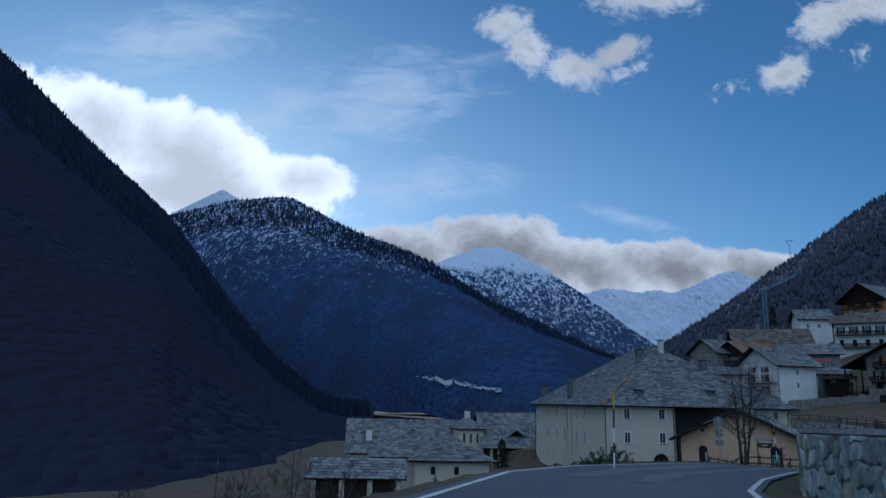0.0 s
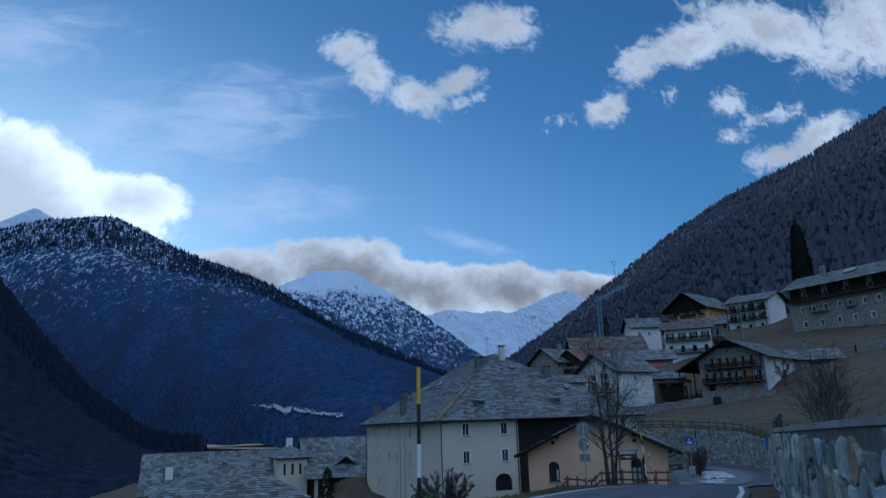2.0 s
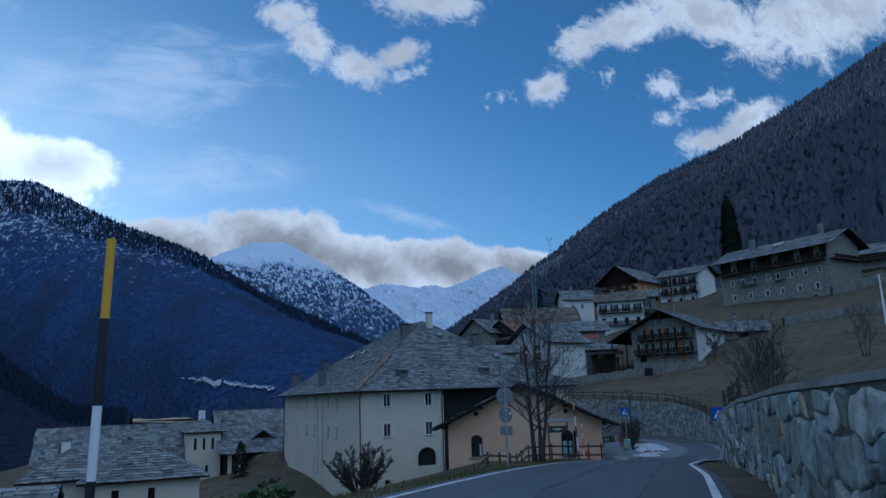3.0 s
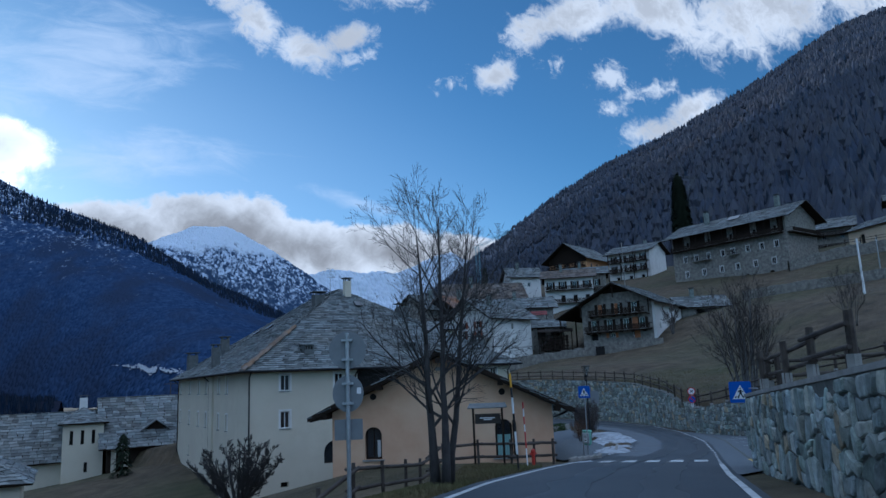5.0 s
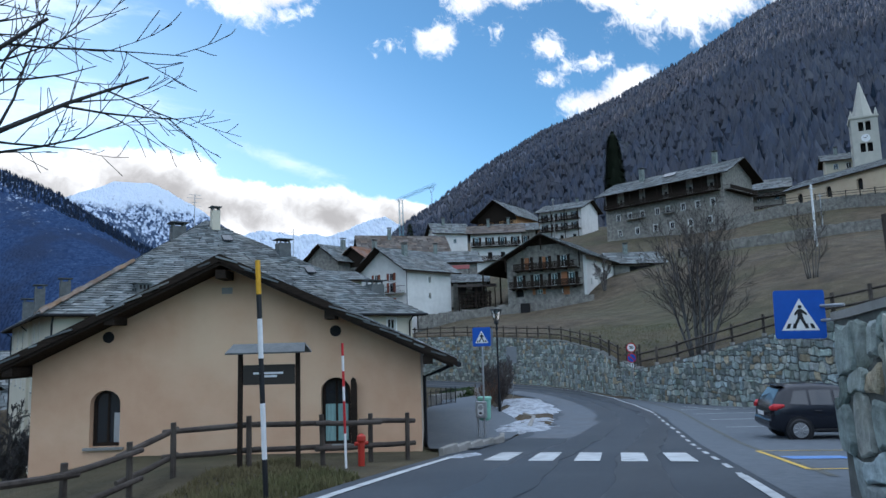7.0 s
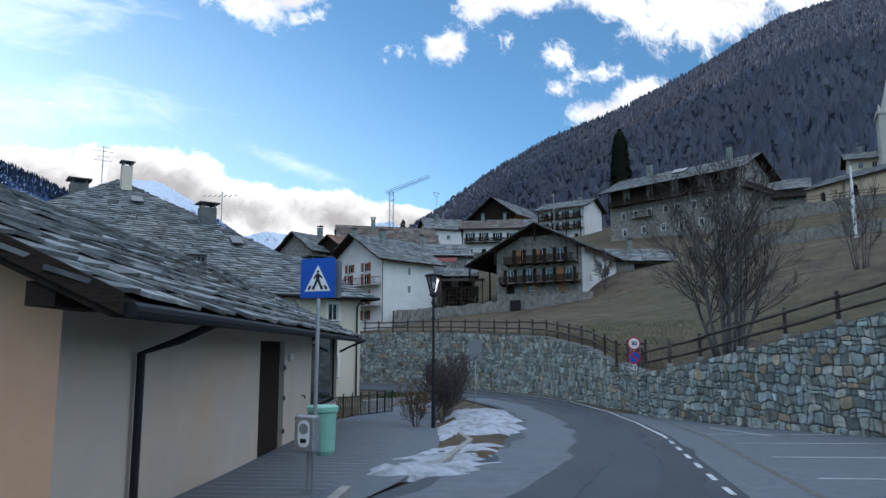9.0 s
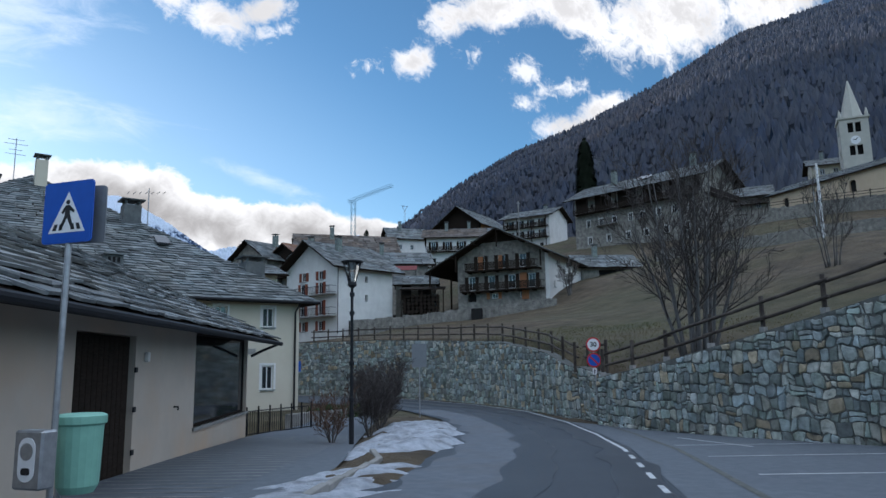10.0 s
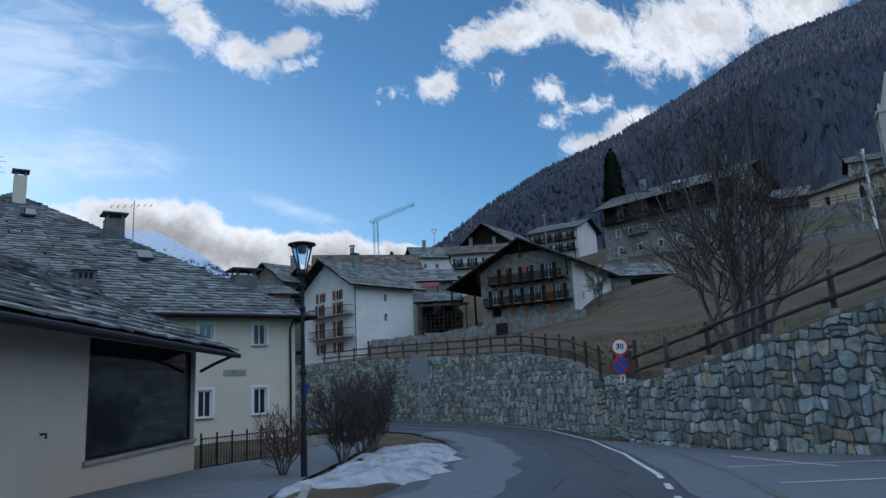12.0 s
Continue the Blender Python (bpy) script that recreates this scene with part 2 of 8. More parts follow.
M_PEACH = material("peach_plaster", (0.56, 0.345, 0.215), (0.63, 0.405, 0.26), 1.2, 0.92, bump=0.35, bump_scale=26, c3=(0.66, 0.49, 0.33), c3_scale=0.28, c3_amount=0.7, bump_dist=0.01)
# yard wall's greyed copy of the peach plaster, its shade put into the colour
M_SIDE = material("shaded_side_plaster", (0.44, 0.39, 0.325), (0.51, 0.45, 0.375), 0.9, 0.92, bump=0.4, bump_scale=26, c3=(0.55, 0.38, 0.24), c3_scale=0.35, c3_amount=0.6, bump_dist=0.01)
M_CREAM = material("cream_plaster", (0.56, 0.51, 0.40), (0.62, 0.57, 0.46), 1.0, 0.92, bump=0.3, bump_scale=24, c3=(0.50, 0.45, 0.36), c3_scale=0.25, c3_amount=0.6, bump_dist=0.01)
M_WHITE = material("white_plaster", (0.66, 0.65, 0.62), (0.76, 0.75, 0.72), 1.1, 0.92, bump=0.3, bump_scale=22, c3=(0.52, 0.51, 0.48), c3_scale=0.3, c3_amount=0.6, bump_dist=0.01)
M_RUBBLE = material("rubble_masonry", (0.12, 0.115, 0.105), (0.36, 0.34, 0.30), 1.7, 0.95, bump=1.0, bump_scale=5, c3=(0.22, 0.20, 0.17), c3_scale=0.4, bump_dist=0.06)
M_ORANGE = material("orange_plaster", (0.62, 0.32, 0.14), (0.68, 0.38, 0.18), 1.2, 0.92, bump=0.3, c3=(0.55, 0.34, 0.2), c3_scale=0.3)
M_WOOD = material("dark_wood", (0.016, 0.012, 0.009), (0.036, 0.026, 0.020), 6, 0.85, bump=0.6, bump_scale=20, stretch=(1, 1, 6), bump_dist=0.01, spec=0.12)
M_RAIL = material("weathered_wood", (0.030, 0.023, 0.019), (0.068, 0.054, 0.044), 7, 0.85, bump=0.7, bump_scale=18, c3=(0.14, 0.12, 0.10), c3_scale=1.5, bump_dist=0.01)
M_RED_WOOD = material("red_brown_shutter", (0.20, 0.055, 0.030), (0.27, 0.085, 0.045), 8, 0.7, bump=0.3)
M_BARK = material("bark", (0.060, 0.054, 0.050), (0.125, 0.115, 0.108), 9, 0.92, bump=0.9, bump_scale=22, c3=(0.16, 0.15, 0.14), c3_scale=2.0, c3_amount=0.5, stretch=(1, 1, 0.35), bump_dist=0.02)
M_TWIG = material("twig", (0.036, 0.030, 0.029), (0.070, 0.058, 0.052), 3, 0.9, bump=0)
M_SNOW = material("old_snow", (0.33, 0.37, 0.42), (0.52, 0.55, 0.60), 5, 0.8, bump=1.0, bump_scale=9, c3=(0.13, 0.13, 0.13), c3_scale=1.8, c3_amount=0.85, bump_dist=0.10)
# near-black colour standing in for the shade inside openings and recesses
M_DARK = material("inside_shade", (0.010, 0.009, 0.009), (0.016, 0.015, 0.015), 5, 0.9, bump=0)
M_METAL = material("galvanised_steel", (0.33, 0.34, 0.35), (0.45, 0.46, 0.47), 12, 0.45, 0.8, 0.1)
M_GREYPAINT = flat("grey_back_of_sign", (0.20, 0.21, 0.22), 0.5, 0.3)
M_BLUE = flat("sign_blue", (0.012, 0.085, 0.42), 0.4)
M_SIGNWHITE = flat("sign_white", (0.75, 0.75, 0.75), 0.45)
M_SIGNRED = flat("sign_red", (0.50, 0.02, 0.025), 0.45)
M_BLACK = flat("black_paint", (0.015, 0.015, 0.017), 0.5)
M_YPOLE = flat("yellow_pole", (0.68, 0.36, 0.02), 0.5)
M_IRON = flat("dark_iron", (0.014, 0.015, 0.018), 0.6, 0.0, spec=0.25)
M_TEAL = flat("pale_green_plastic", (0.22, 0.46, 0.36), 0.5)
M_FRAME = flat("white_frame", (0.70, 0.69, 0.66), 0.6)
M_BRASSY = flat("bronze_board", (0.035, 0.028, 0.022), 0.5)


def glass(name, tint):
    m = bpy.data.materials.new(name)
    m.use_nodes = True
    b = m.node_tree.nodes["Principled BSDF"]
    b.inputs["Base Color"].default_value = (*tint, 1)
    b.inputs["Roughness"].default_value = 0.06
    b.inputs["Specular IOR Level"].default_value = 0.9
    return m


M_CONCRETE = material("concrete", (0.24, 0.235, 0.22), (0.34, 0.33, 0.31), 3, 0.9, bump=0.5, bump_scale=30, c3=(0.14, 0.14, 0.12), c3_scale=0.8, c3_amount=0.7)
M_GLASS = glass("window_glass", (0.02, 0.024, 0.03))

# ---------------------------------------------------------------- building helpers


def part(name, bm, mat, parent=None, label="", smooth=False):
    me = bpy.data.meshes.new(name)
    bm.normal_update()
    bm.to_mesh(me)
    bm.free()
    if smooth:
        me.polygons.foreach_set("use_smooth", [True] * len(me.polygons))
    for m in (mat if isinstance(mat, (list, tuple)) else [mat]):
        me.materials.append(m)
    ob = new(name, me)
    if parent is not None:
        ob.parent = parent
    if label:
        tagged(ob, label)
    return ob


def thing(name, m, label, category, group="", kind=""):
    ob = new(name)
    ob.empty_display_size = 0.3
    ob.matrix_world = m
    return tagged(ob, label, category, group, kind)


def box(bm, x0, x1, y0, y1, z0, z1, bevel=0.0):
    vs = [bm.verts.new((x, y, z)) for z in (z0, z1) for y in (y0, y1) for x in (x0, x1)]
    fs = [bm.faces.new([vs[i] for i in q]) for q in ((0, 2, 3, 1), (4, 5, 7, 6), (0, 1, 5, 4), (2, 6, 7, 3), (0, 4, 6, 2), (1, 3, 7, 5))]
    if bevel:
        es = list({e for f in fs for e in f.edges})
        bmesh.ops.bevel(bm, geom=es, offset=bevel, segments=1, affect="EDGES")
    return bm


def boxed(*a, bevel=0.0):
    return box(bmesh.new(), *a, bevel=bevel)


def tube(bm, pts, radii, n=8, cap=True):
    """A tapered round bar along points."""
    rings = []
    pts = [Vector(p) for p in pts]
    for i, p in enumerate(pts):
        d = (pts[min(i + 1, len(pts) - 1)] - pts[max(i - 1, 0)]).normalized()
        a = d.orthogonal().normalized() if i == 0 else (a0 - d * a0.dot(d)).normalized()
        a0 = a
        b = d.cross(a)
        r = radii[i] if isinstance(radii, (list, tuple)) else radii
        rings.append([bm.verts.new(p + (a * math.cos(2 * math.pi * k / n) + b * math.sin(2 * math.pi * k / n)) * r) for k in range(n)])
    for q, w in zip(rings, rings[1:]):
        for k in range(n):
            bm.faces.new((q[k], q[(k + 1) % n], w[(k + 1) % n], w[k]))
    if cap:
        bm.faces.new(rings[0][::-1]), bm.faces.new(rings[-1])
    return bm


def rod(p, q, r, n=8, r2=None):
    return tube(bmesh.new(), (p, q), (r, r if r2 is None else r2), n)


def plate(bm, outline, thick, m=Matrix.Identity(4)):
    """An outline in x, z given depth towards +y, then moved by m."""
    a = [bm.verts.new(m @ Vector((x, 0, z))) for x, z in outline]
    b = [bm.verts.new(m @ Vector((x, thick, z))) for x, z in outline]
    bm.faces.new(a), bm.faces.new(b[::-1])
    for i in range(len(a)):
        j = (i + 1) % len(a)
        bm.faces.new((a[j], a[i], b[i], b[j]))
    return bm


def disc(r, n=28, cx=0.0, cz=0.0):
    return [(cx + r * math.cos(2 * math.pi * k / n), cz + r * math.sin(2 * math.pi * k / n)) for k in range(n)]


def slab_quad(bm, a, b, c, d, thick):
    """A slab whose upper face is a, b, c, d, anticlockwise from above."""
    top = [bm.verts.new(Vector(p)) for p in (a, b, c, d)]
    n = (top[1].co - top[0].co).cross(top[3].co - top[0].co).normalized() * thick
    low = [bm.verts.new(v.co - n) for v in top]
    bm.faces.new(top), bm.faces.new(low[::-1])
    for i in range(4):
        j = (i + 1) % 4
        bm.faces.new((top[i], low[i], low[j], top[j]))
    return bm


def pierced(bm, length, z0, z1, thick, holes, place):
    """A wall along x from 0 to length, outer face on y=0, with rectangular holes (x0, x1, z0, z1) right through."""
    xs = sorted({0.0, length, *(v for h in holes for v in h[:2])})
    zs = sorted({z0, z1, *(v for h in holes for v in h[2:])})
    solid = {(i, k): not any(h[0] <= (xs[i] + xs[i + 1]) / 2 <= h[1] and h[2] <= (zs[k] + zs[k + 1]) / 2 <= h[3] for h in holes)
             for i in range(len(xs) - 1) for k in range(len(zs) - 1)}
    verts = {}

    def v(i, k, y):
        if (i, k, y) not in verts:
            verts[i, k, y] = bm.verts.new(place @ Vector((xs[i], y, zs[k])))
        return verts[i, k, y]

    for (i, k), s in solid.items():
        if not s:
            continue
        bm.faces.new((v(i, k, 0), v(i + 1, k, 0), v(i + 1, k + 1, 0), v(i, k + 1, 0)))
        bm.faces.new((v(i, k, thick), v(i, k + 1, thick), v(i + 1, k + 1, thick), v(i + 1, k, thick)))
        for (di, dk, e) in ((-1, 0, ((0, 0), (0, 1))), (1, 0, ((1, 1), (1, 0))), (0, -1, ((1, 0), (0, 0))), (0, 1, ((0, 1), (1, 1)))):
            if not solid.get((i + di, k + dk), False):
                (a, b), (c, d) = e
                bm.faces.new((v(i + a, k + b, 0), v(i + c, k + d, 0), v(i + c, k + d, thick), v(i + a, k + b, thick)))
    return bm


# ---------------------------------------------------------------- lie of the land
S_KEYS = (-60, -2.7, 15, 30.5, 37.7, 48.5, 61, 65, 69.5, 75, 82, 88, 95, 110, 160)
Z_KEYS = (6.2, 3.27, 2.57, 1.91, 1.55, 0.78, -0.2, -0.58, -1.0, -1.25, -1.45, -1.75, -1.9, -2.0, -2.0)
s_dense = np.linspace(-60, 160, 441)
z_dense = np.convolve(np.pad(np.interp(s_dense, S_KEYS, Z_KEYS), 8, mode="edge"), np.ones(17) / 17, mode="valid")
EDGE_L = [(-6, -30), (-3.2, -12), (-0.8, 0), (0.8, 8.4), (2.9, 17.2), (5.6, 22.8), (9.9, 28.6), (13.8, 34.2), (18.2, 40.9), (22.3, 46.8), (26.5, 51.9), (31.2, 57.4),
          (35.5, 61.8), (39.9, 66.2), (43.9, 71.5), (47.5, 77.6), (50.3, 84), (51.8, 91), (51.5, 98), (49.5, 106), (45.5, 114), (39, 122), (28, 131)]
EDGE_R = [(0, -31), (2.6, -14), (4.9, -1.5), (6.5, 7.1), (8.6, 14.0), (11.2, 19.6), (15.1, 26.3), (19.4, 32.6), (24.2, 40.2), (28.4, 45.6), (32.4, 50.5), (36.5, 55.4),
          (40.4, 60.1), (43.6, 64.3), (46.8, 68.5), (50.2, 73.6), (53.2, 79), (56.0, 86), (57.3, 93.5), (57.2, 101), (55.2, 109), (51, 118), (44, 127), (31.5, 137)]
CENTRE = [((a[0] + b[0]) / 2, (a[1] + b[1]) / 2) for a, b in zip(EDGE_L, EDGE_R[:len(EDGE_L)])]
WALL_C = [(1.5, -30), (4.2, -14), (6.4, -2), (8.0, 6.2), (9.85, 13.9), (12.65, 19.9), (16.45, 26.4), (20.8, 32.4), (25.4, 39.4), (29.0, 44.6), (31.65, 48.25)]
POCKET = [(31.65, 48.25), (35, 46.2), (41, 47.2), (47.5, 52.5), (51.6, 59), (52.6, 65)]
WALL_B = [(52.6, 65), (52.7, 69), (52.8, 73), (53.4, 77.2)]
WALL_A = [(55.0, 81.0), (56.6, 85), (58.4, 92.5), (58.7, 100), (57.4, 108), (54, 116.5), (48, 125), (36, 137)]
BEYOND = [(52, 121), (56, 135), (66, 170), (92, 250), (240, 640), (1300, 3300)]
HILL_LINE = WALL_C + POCKET[1:] + WALL_B[1:] + WALL_A[:6] + BEYOND


def poly_dist(line, x, y):
    """Signed distance to a line (positive to its right) and the length along it, for arrays."""
    x, y = np.asarray(x, float), np.asarray(y, float)
    best, sign, along = np.full(x.shape, 1e9), np.ones(x.shape), np.zeros(x.shape)
    run = 0.0
    for (ax, ay), (bx, by) in zip(line, line[1:]):
        dx, dy = bx - ax, by - ay
        length = math.hypot(dx, dy)
        k = np.clip(((x - ax) * dx + (y - ay) * dy) / length**2, 0, 1)
        d = np.hypot(x - ax - k * dx, y - ay - k * dy)
        side = (x - ax) * dy - (y - ay) * dx
        hit = d < best - 1e-9
        best, along = np.where(hit, d, best), np.where(hit, run + k * length, along)
        sign = np.where(hit, np.where(side >= 0, 1.0, -1.0), sign)
        run += length
    return best * sign, along


def smooth(a, b, v):
    k = np.clip((np.asarray(v, float) - a) / (b - a), 0, 1)
    return k * k * (3 - 2 * k)


def road_z(x, y):
    return np.interp(np.asarray(x) * 0.573 + np.asarray(y) * 0.82, s_dense, z_dense)


RUN = [0.0]
for p, q in zip(HILL_LINE, HILL_LINE[1:]):
    RUN.append(RUN[-1] + math.dist(p, q))
N_C, N_P, N_B = len(WALL_C), len(WALL_C) + len(POCKET) - 1, len(WALL_C) + len(POCKET) + len(WALL_B) - 2
TOP_RUN = [0, RUN[N_C - 1] - 38, RUN[N_C - 1] - 27, RUN[N_C - 1] - 16, RUN[N_C - 1] - 10, RUN[N_C - 1], RUN[N_P - 2], RUN[N_P - 1], RUN[N_P], RUN[N_P + 1], RUN[N_B - 1], RUN[N_B], RUN[N_B + 1], RUN[N_B + 2], RUN[N_B + 4], RUN[N_B + 6], RUN[N_B + 7], RUN[-1]]
TOP_Z = [5.2, 3.86, 3.55, 3.18, 2.76, 2.12, 2.9, 2.2, 1.36, 0.55, -0.05, 0.35, 1.1, 1.9, 2.5, 2.6, 2.0, -3.0]


def wall_top(along):
    return np.interp(along, TOP_RUN, TOP_Z)


HILL_POINTS = ((84, 134, 7.6), (81, 130.5, 5.9), (86.2, 123.2, 6.6), (77.5, 135.5, 5.6), (71, 137, 5.0), (94, 128, 10.8), (140, 150, 23.2), (154, 142, 28.0), (134, 228, 33.5), (139, 202, 29.5), (65, 140, 5.6), (60, 148, 5.0), (74, 143, 7.4), (170, 136, 31.0),
               (100, 118, 12.0), (110, 175, 19.0), (60, 170, 7.5), (95, 95, 11.5), (70, 75, 6.0))


HILL_AREA = HILL_LINE + [(4500, 3300), (4500, -4500), (-10, -4500)]


def in_hill(x, y):
    """Whether points lie behind the walls."""
    odd = np.zeros(x.shape, bool)
    for (ax, ay), (bx, by) in zip(HILL_AREA, HILL_AREA[1:] + HILL_AREA[:1]):
        if ay != by:
            odd ^= ((ay > y) != (by > y)) & (x < (bx - ax) * (y - ay) / (by - ay) + ax)
    return odd


def land(x, y):
    """Height of the ground at arrays x, y."""
    x, y = np.asarray(x, float), np.asarray(y, float)
    lat, _ = poly_dist(CENTRE, x, y)
    hl, along = poly_dist(HILL_LINE, x, y)
    inside = in_hill(x, y)
    hl = np.where(inside, np.abs(hl), -np.abs(hl))
    base = road_z(x, y)
    s = x * 0.573 + y * 0.82
    # left bank: gentle by the houses, steeper along the first bend
    left = np.maximum(np.maximum(-lat - 4.2, (np.abs(lat) - 6.0) * smooth(112, 132, y) * smooth(50, 30, x)), 0)
    flat_w = 7.5 * smooth(58, 66, s)
    fall = np.maximum(left - flat_w, 0)
    drop = 14.0 * (1 - np.exp(-fall * np.where(s < 50, 0.030, 0.015)))
    low = base - drop
    # sunken yard before the cream house
    beyond = -(x - 40.4) * 0.559 + (y - 80.6) * 0.829
    along_f = (x - 40.4) * 0.829 + (y - 80.6) * 0.559
    low = low - 1.9 * smooth(0.2, 1.0, beyond) * (1 - smooth(5.0, 6.5, along_f))
    # the slope behind the walls
    plane = 0.2177 * x + 0.091 * y - 19.06
    w = np.zeros(x.shape)
    res = np.zeros(x.shape)
    for px, py, pz in HILL_POINTS:
        k = 1.0 / (((x - px) ** 2 + (y - py) ** 2) + 60.0) ** 1.5
        w, res = w + k, res + k * (pz - (0.2177 * px + 0.091 * py - 19.06))
    hill = np.minimum(plane + res / w * smooth(0, 25, hl), 36.0)
    edge = wall_top(along)
    k = smooth(0.0, 34.0, hl)
    high = edge * (1 - k) + hill * k + np.minimum(hl, 30) * 0.10 * (1 - k)
    out = np.where(hl > 1.35, high, low)
    far = np.hypot(x - 35, y - 60)
    return out + (np.sin(x * 0.31 + y * 0.17) * 0.08 + np.sin(x * 0.11 - y * 0.23) * 0.12) * smooth(9, 18, np.abs(lat)) * (far < 400)


def lz(x, y):
    return float(land(np.array([x]), np.array([y]))[0])


def sheet(name, xs, ys, zf, mat, label="", smooth_it=True):
    X, Y = np.meshgrid(xs, ys)
    Z = zf(X, Y)
    nx, ny = len(xs), len(ys)
    me = bpy.data.meshes.new(name)
    idx = np.arange(nx * ny).reshape(ny, nx)
    quads = np.stack([idx[:-1, :-1], idx[:-1, 1:], idx[1:, 1:], idx[1:, :-1]], -1).reshape(-1, 4)
    me.from_pydata(np.stack([X, Y, Z], -1).reshape(-1, 3).tolist(), [], quads.tolist())
    if smooth_it:
        me.polygons.foreach_set("use_smooth", [True] * len(me.polygons))
    me.materials.append(mat)
    ob = new(name, me)
    return tagged(ob, label, "", "", "structure")


def spread(lo, hi, fine_lo, fine_hi, step, grow=1.16):
    out, d, v = [], step, fine_lo
    while v > lo:
        d *= grow
        v -= d
        out.append(v)
    out = out[::-1] + list(np.arange(fine_lo, fine_hi, step))
    d, v = step, fine_hi
    while v < hi:
        out.append(v)
        d *= grow
        v += d
    return out


ground = sheet("ground", spread(-4500, 4500, -20, 85, 0.9), spread(-4500, 4700, -35, 150, 0.9), lambda x, y: land(x, y) - 0.06 - 30 * smooth(500, 1500, np.hypot(x, y)), M_GRASS, "winter grass in brown and faded green")


def ribbon(name, left, right, mat, lift, label, kind="structure", n=6):
    """A strip between two lines, laid on the road's height."""
    def dense(line):
        out = []
        for p, q in zip(line, line[1:]):
            out += [(p[0] + (q[0] - p[0]) * k / n, p[1] + (q[1] - p[1]) * k / n) for k in range(n)]
        return out + [line[-1]]
    a, b = dense(left), dense(right)
    bm = bmesh.new()
    m = 5
    rows = [[bm.verts.new((p[0] + (q[0] - p[0]) * k / m, p[1] + (q[1] - p[1]) * k / m, 0)) for k in range(m + 1)] for p, q in zip(a, b)]
    for r in rows:
        for v in r:
            v.co.z = float(road_z(v.co.x, v.co.y)) + lift
    for r, q in zip(rows, rows[1:]):
        for k in range(m):
            bm.faces.new((r[k], r[k + 1], q[k + 1], q[k]))
    return tagged(part(name, bm, mat, smooth=True), label, "", "", kind)


def shifted(line, d):
    """A line moved d metres to its right."""
    out = []
    for i, p in enumerate(line):
        a, b = line[max(i - 1, 0)], line[min(i + 1, len(line) - 1)]
        dx, dy = b[0] - a[0], b[1] - a[1]
        h = math.hypot(dx, dy)
        out.append((p[0] + d * dy / h, p[1] - d * dx / h))
    return out


N_E = len(EDGE_L)
road = ribbon("road", shifted(EDGE_L, -0.35), shifted(EDGE_R[:N_E], 0.25), M_ASPHALT, 0.0, "grey asphalt road with worn patches")

# ---------------------------------------------------------------- houses


def window_unit(parent, m, w, h, frame_w=0.09, mat_frame=None, sill=True, shutters=None, surround=0.0, bars=1):
    """A window set back in its opening; m puts x along the wall, y inwards, z up from the lower left corner."""
    bm = bmesh.new()
    for a in ((0, w, 0.10, 0.16, 0, frame_w), (0, w, 0.10, 0.16, h - frame_w, h), (0, frame_w, 0.10, 0.16, frame_w, h - frame_w), (w - frame_w, w, 0.10, 0.16, frame_w, h - frame_w)):
        box(bm, *a)
    for k in range(bars):
        x = w * (k + 1) / (bars + 1)
        box(bm, x - 0.03, x + 0.03, 0.105, 0.155, frame_w, h - frame_w)
    bm.transform(m)
    win = part("window", bm, mat_frame or M_FRAME, parent)
    bm = box(bmesh.new(), frame_w * 0.6, w - frame_w * 0.6, 0.13, 0.145, frame_w * 0.6, h - frame_w * 0.6)
    bm.transform(m)
    part("pane", bm, M_GLASS, win)
    if sill:
        bm = box(bmesh.new(), -0.08, w + 0.08, -0.09, 0.10, -0.07, -0.002)
        bm.transform(m)
        part("sill", bm, M_STONE_I, win)
    if surround:
        bm = bmesh.new()
        s = surround
        for a in ((-s, w + s, -0.02, 0.06, h + 0.002, h + s), (-s, -0.002, -0.02, 0.06, 0, h), (w + 0.002, w + s, -0.02, 0.06, 0, h), (-s, w + s, -0.025, 0.06, -s * 0.8, -0.075)):
            box(bm, *a)
        bm.transform(m)
        part("surround", bm, M_FRAME, win)
    if shutters:
        for x0 in (-w * 0.5 - 0.02, w + 0.02):
            bm = box(bmesh.new(), x0, x0 + w * 0.5, -0.06, -0.015, 0.02, h - 0.02)
            for k in range(5):
                box(bm, x0 + 0.05, x0 + w * 0.5 - 0.05, -0.075, -0.06, 0.08 + k * (h - 0.16) / 5, 0.08 + (k + 0.7) * (h - 0.16) / 5)
            bm.transform(m)
            part("shutter", bm, shutters, win)
    return win


def sides(w, d):
    """For the four walls of a w by d plan: the pose of a wall whose x runs along it and whose y points inwards, and its length."""
    return {"S": (Matrix.Identity(4), w), "E": (pose(w, 0, 0, 0, 0, 90), d), "N": (pose(w, d, 0, 0, 0, 180), w), "W": (pose(0, d, 0, 0, 0, -90), d)}


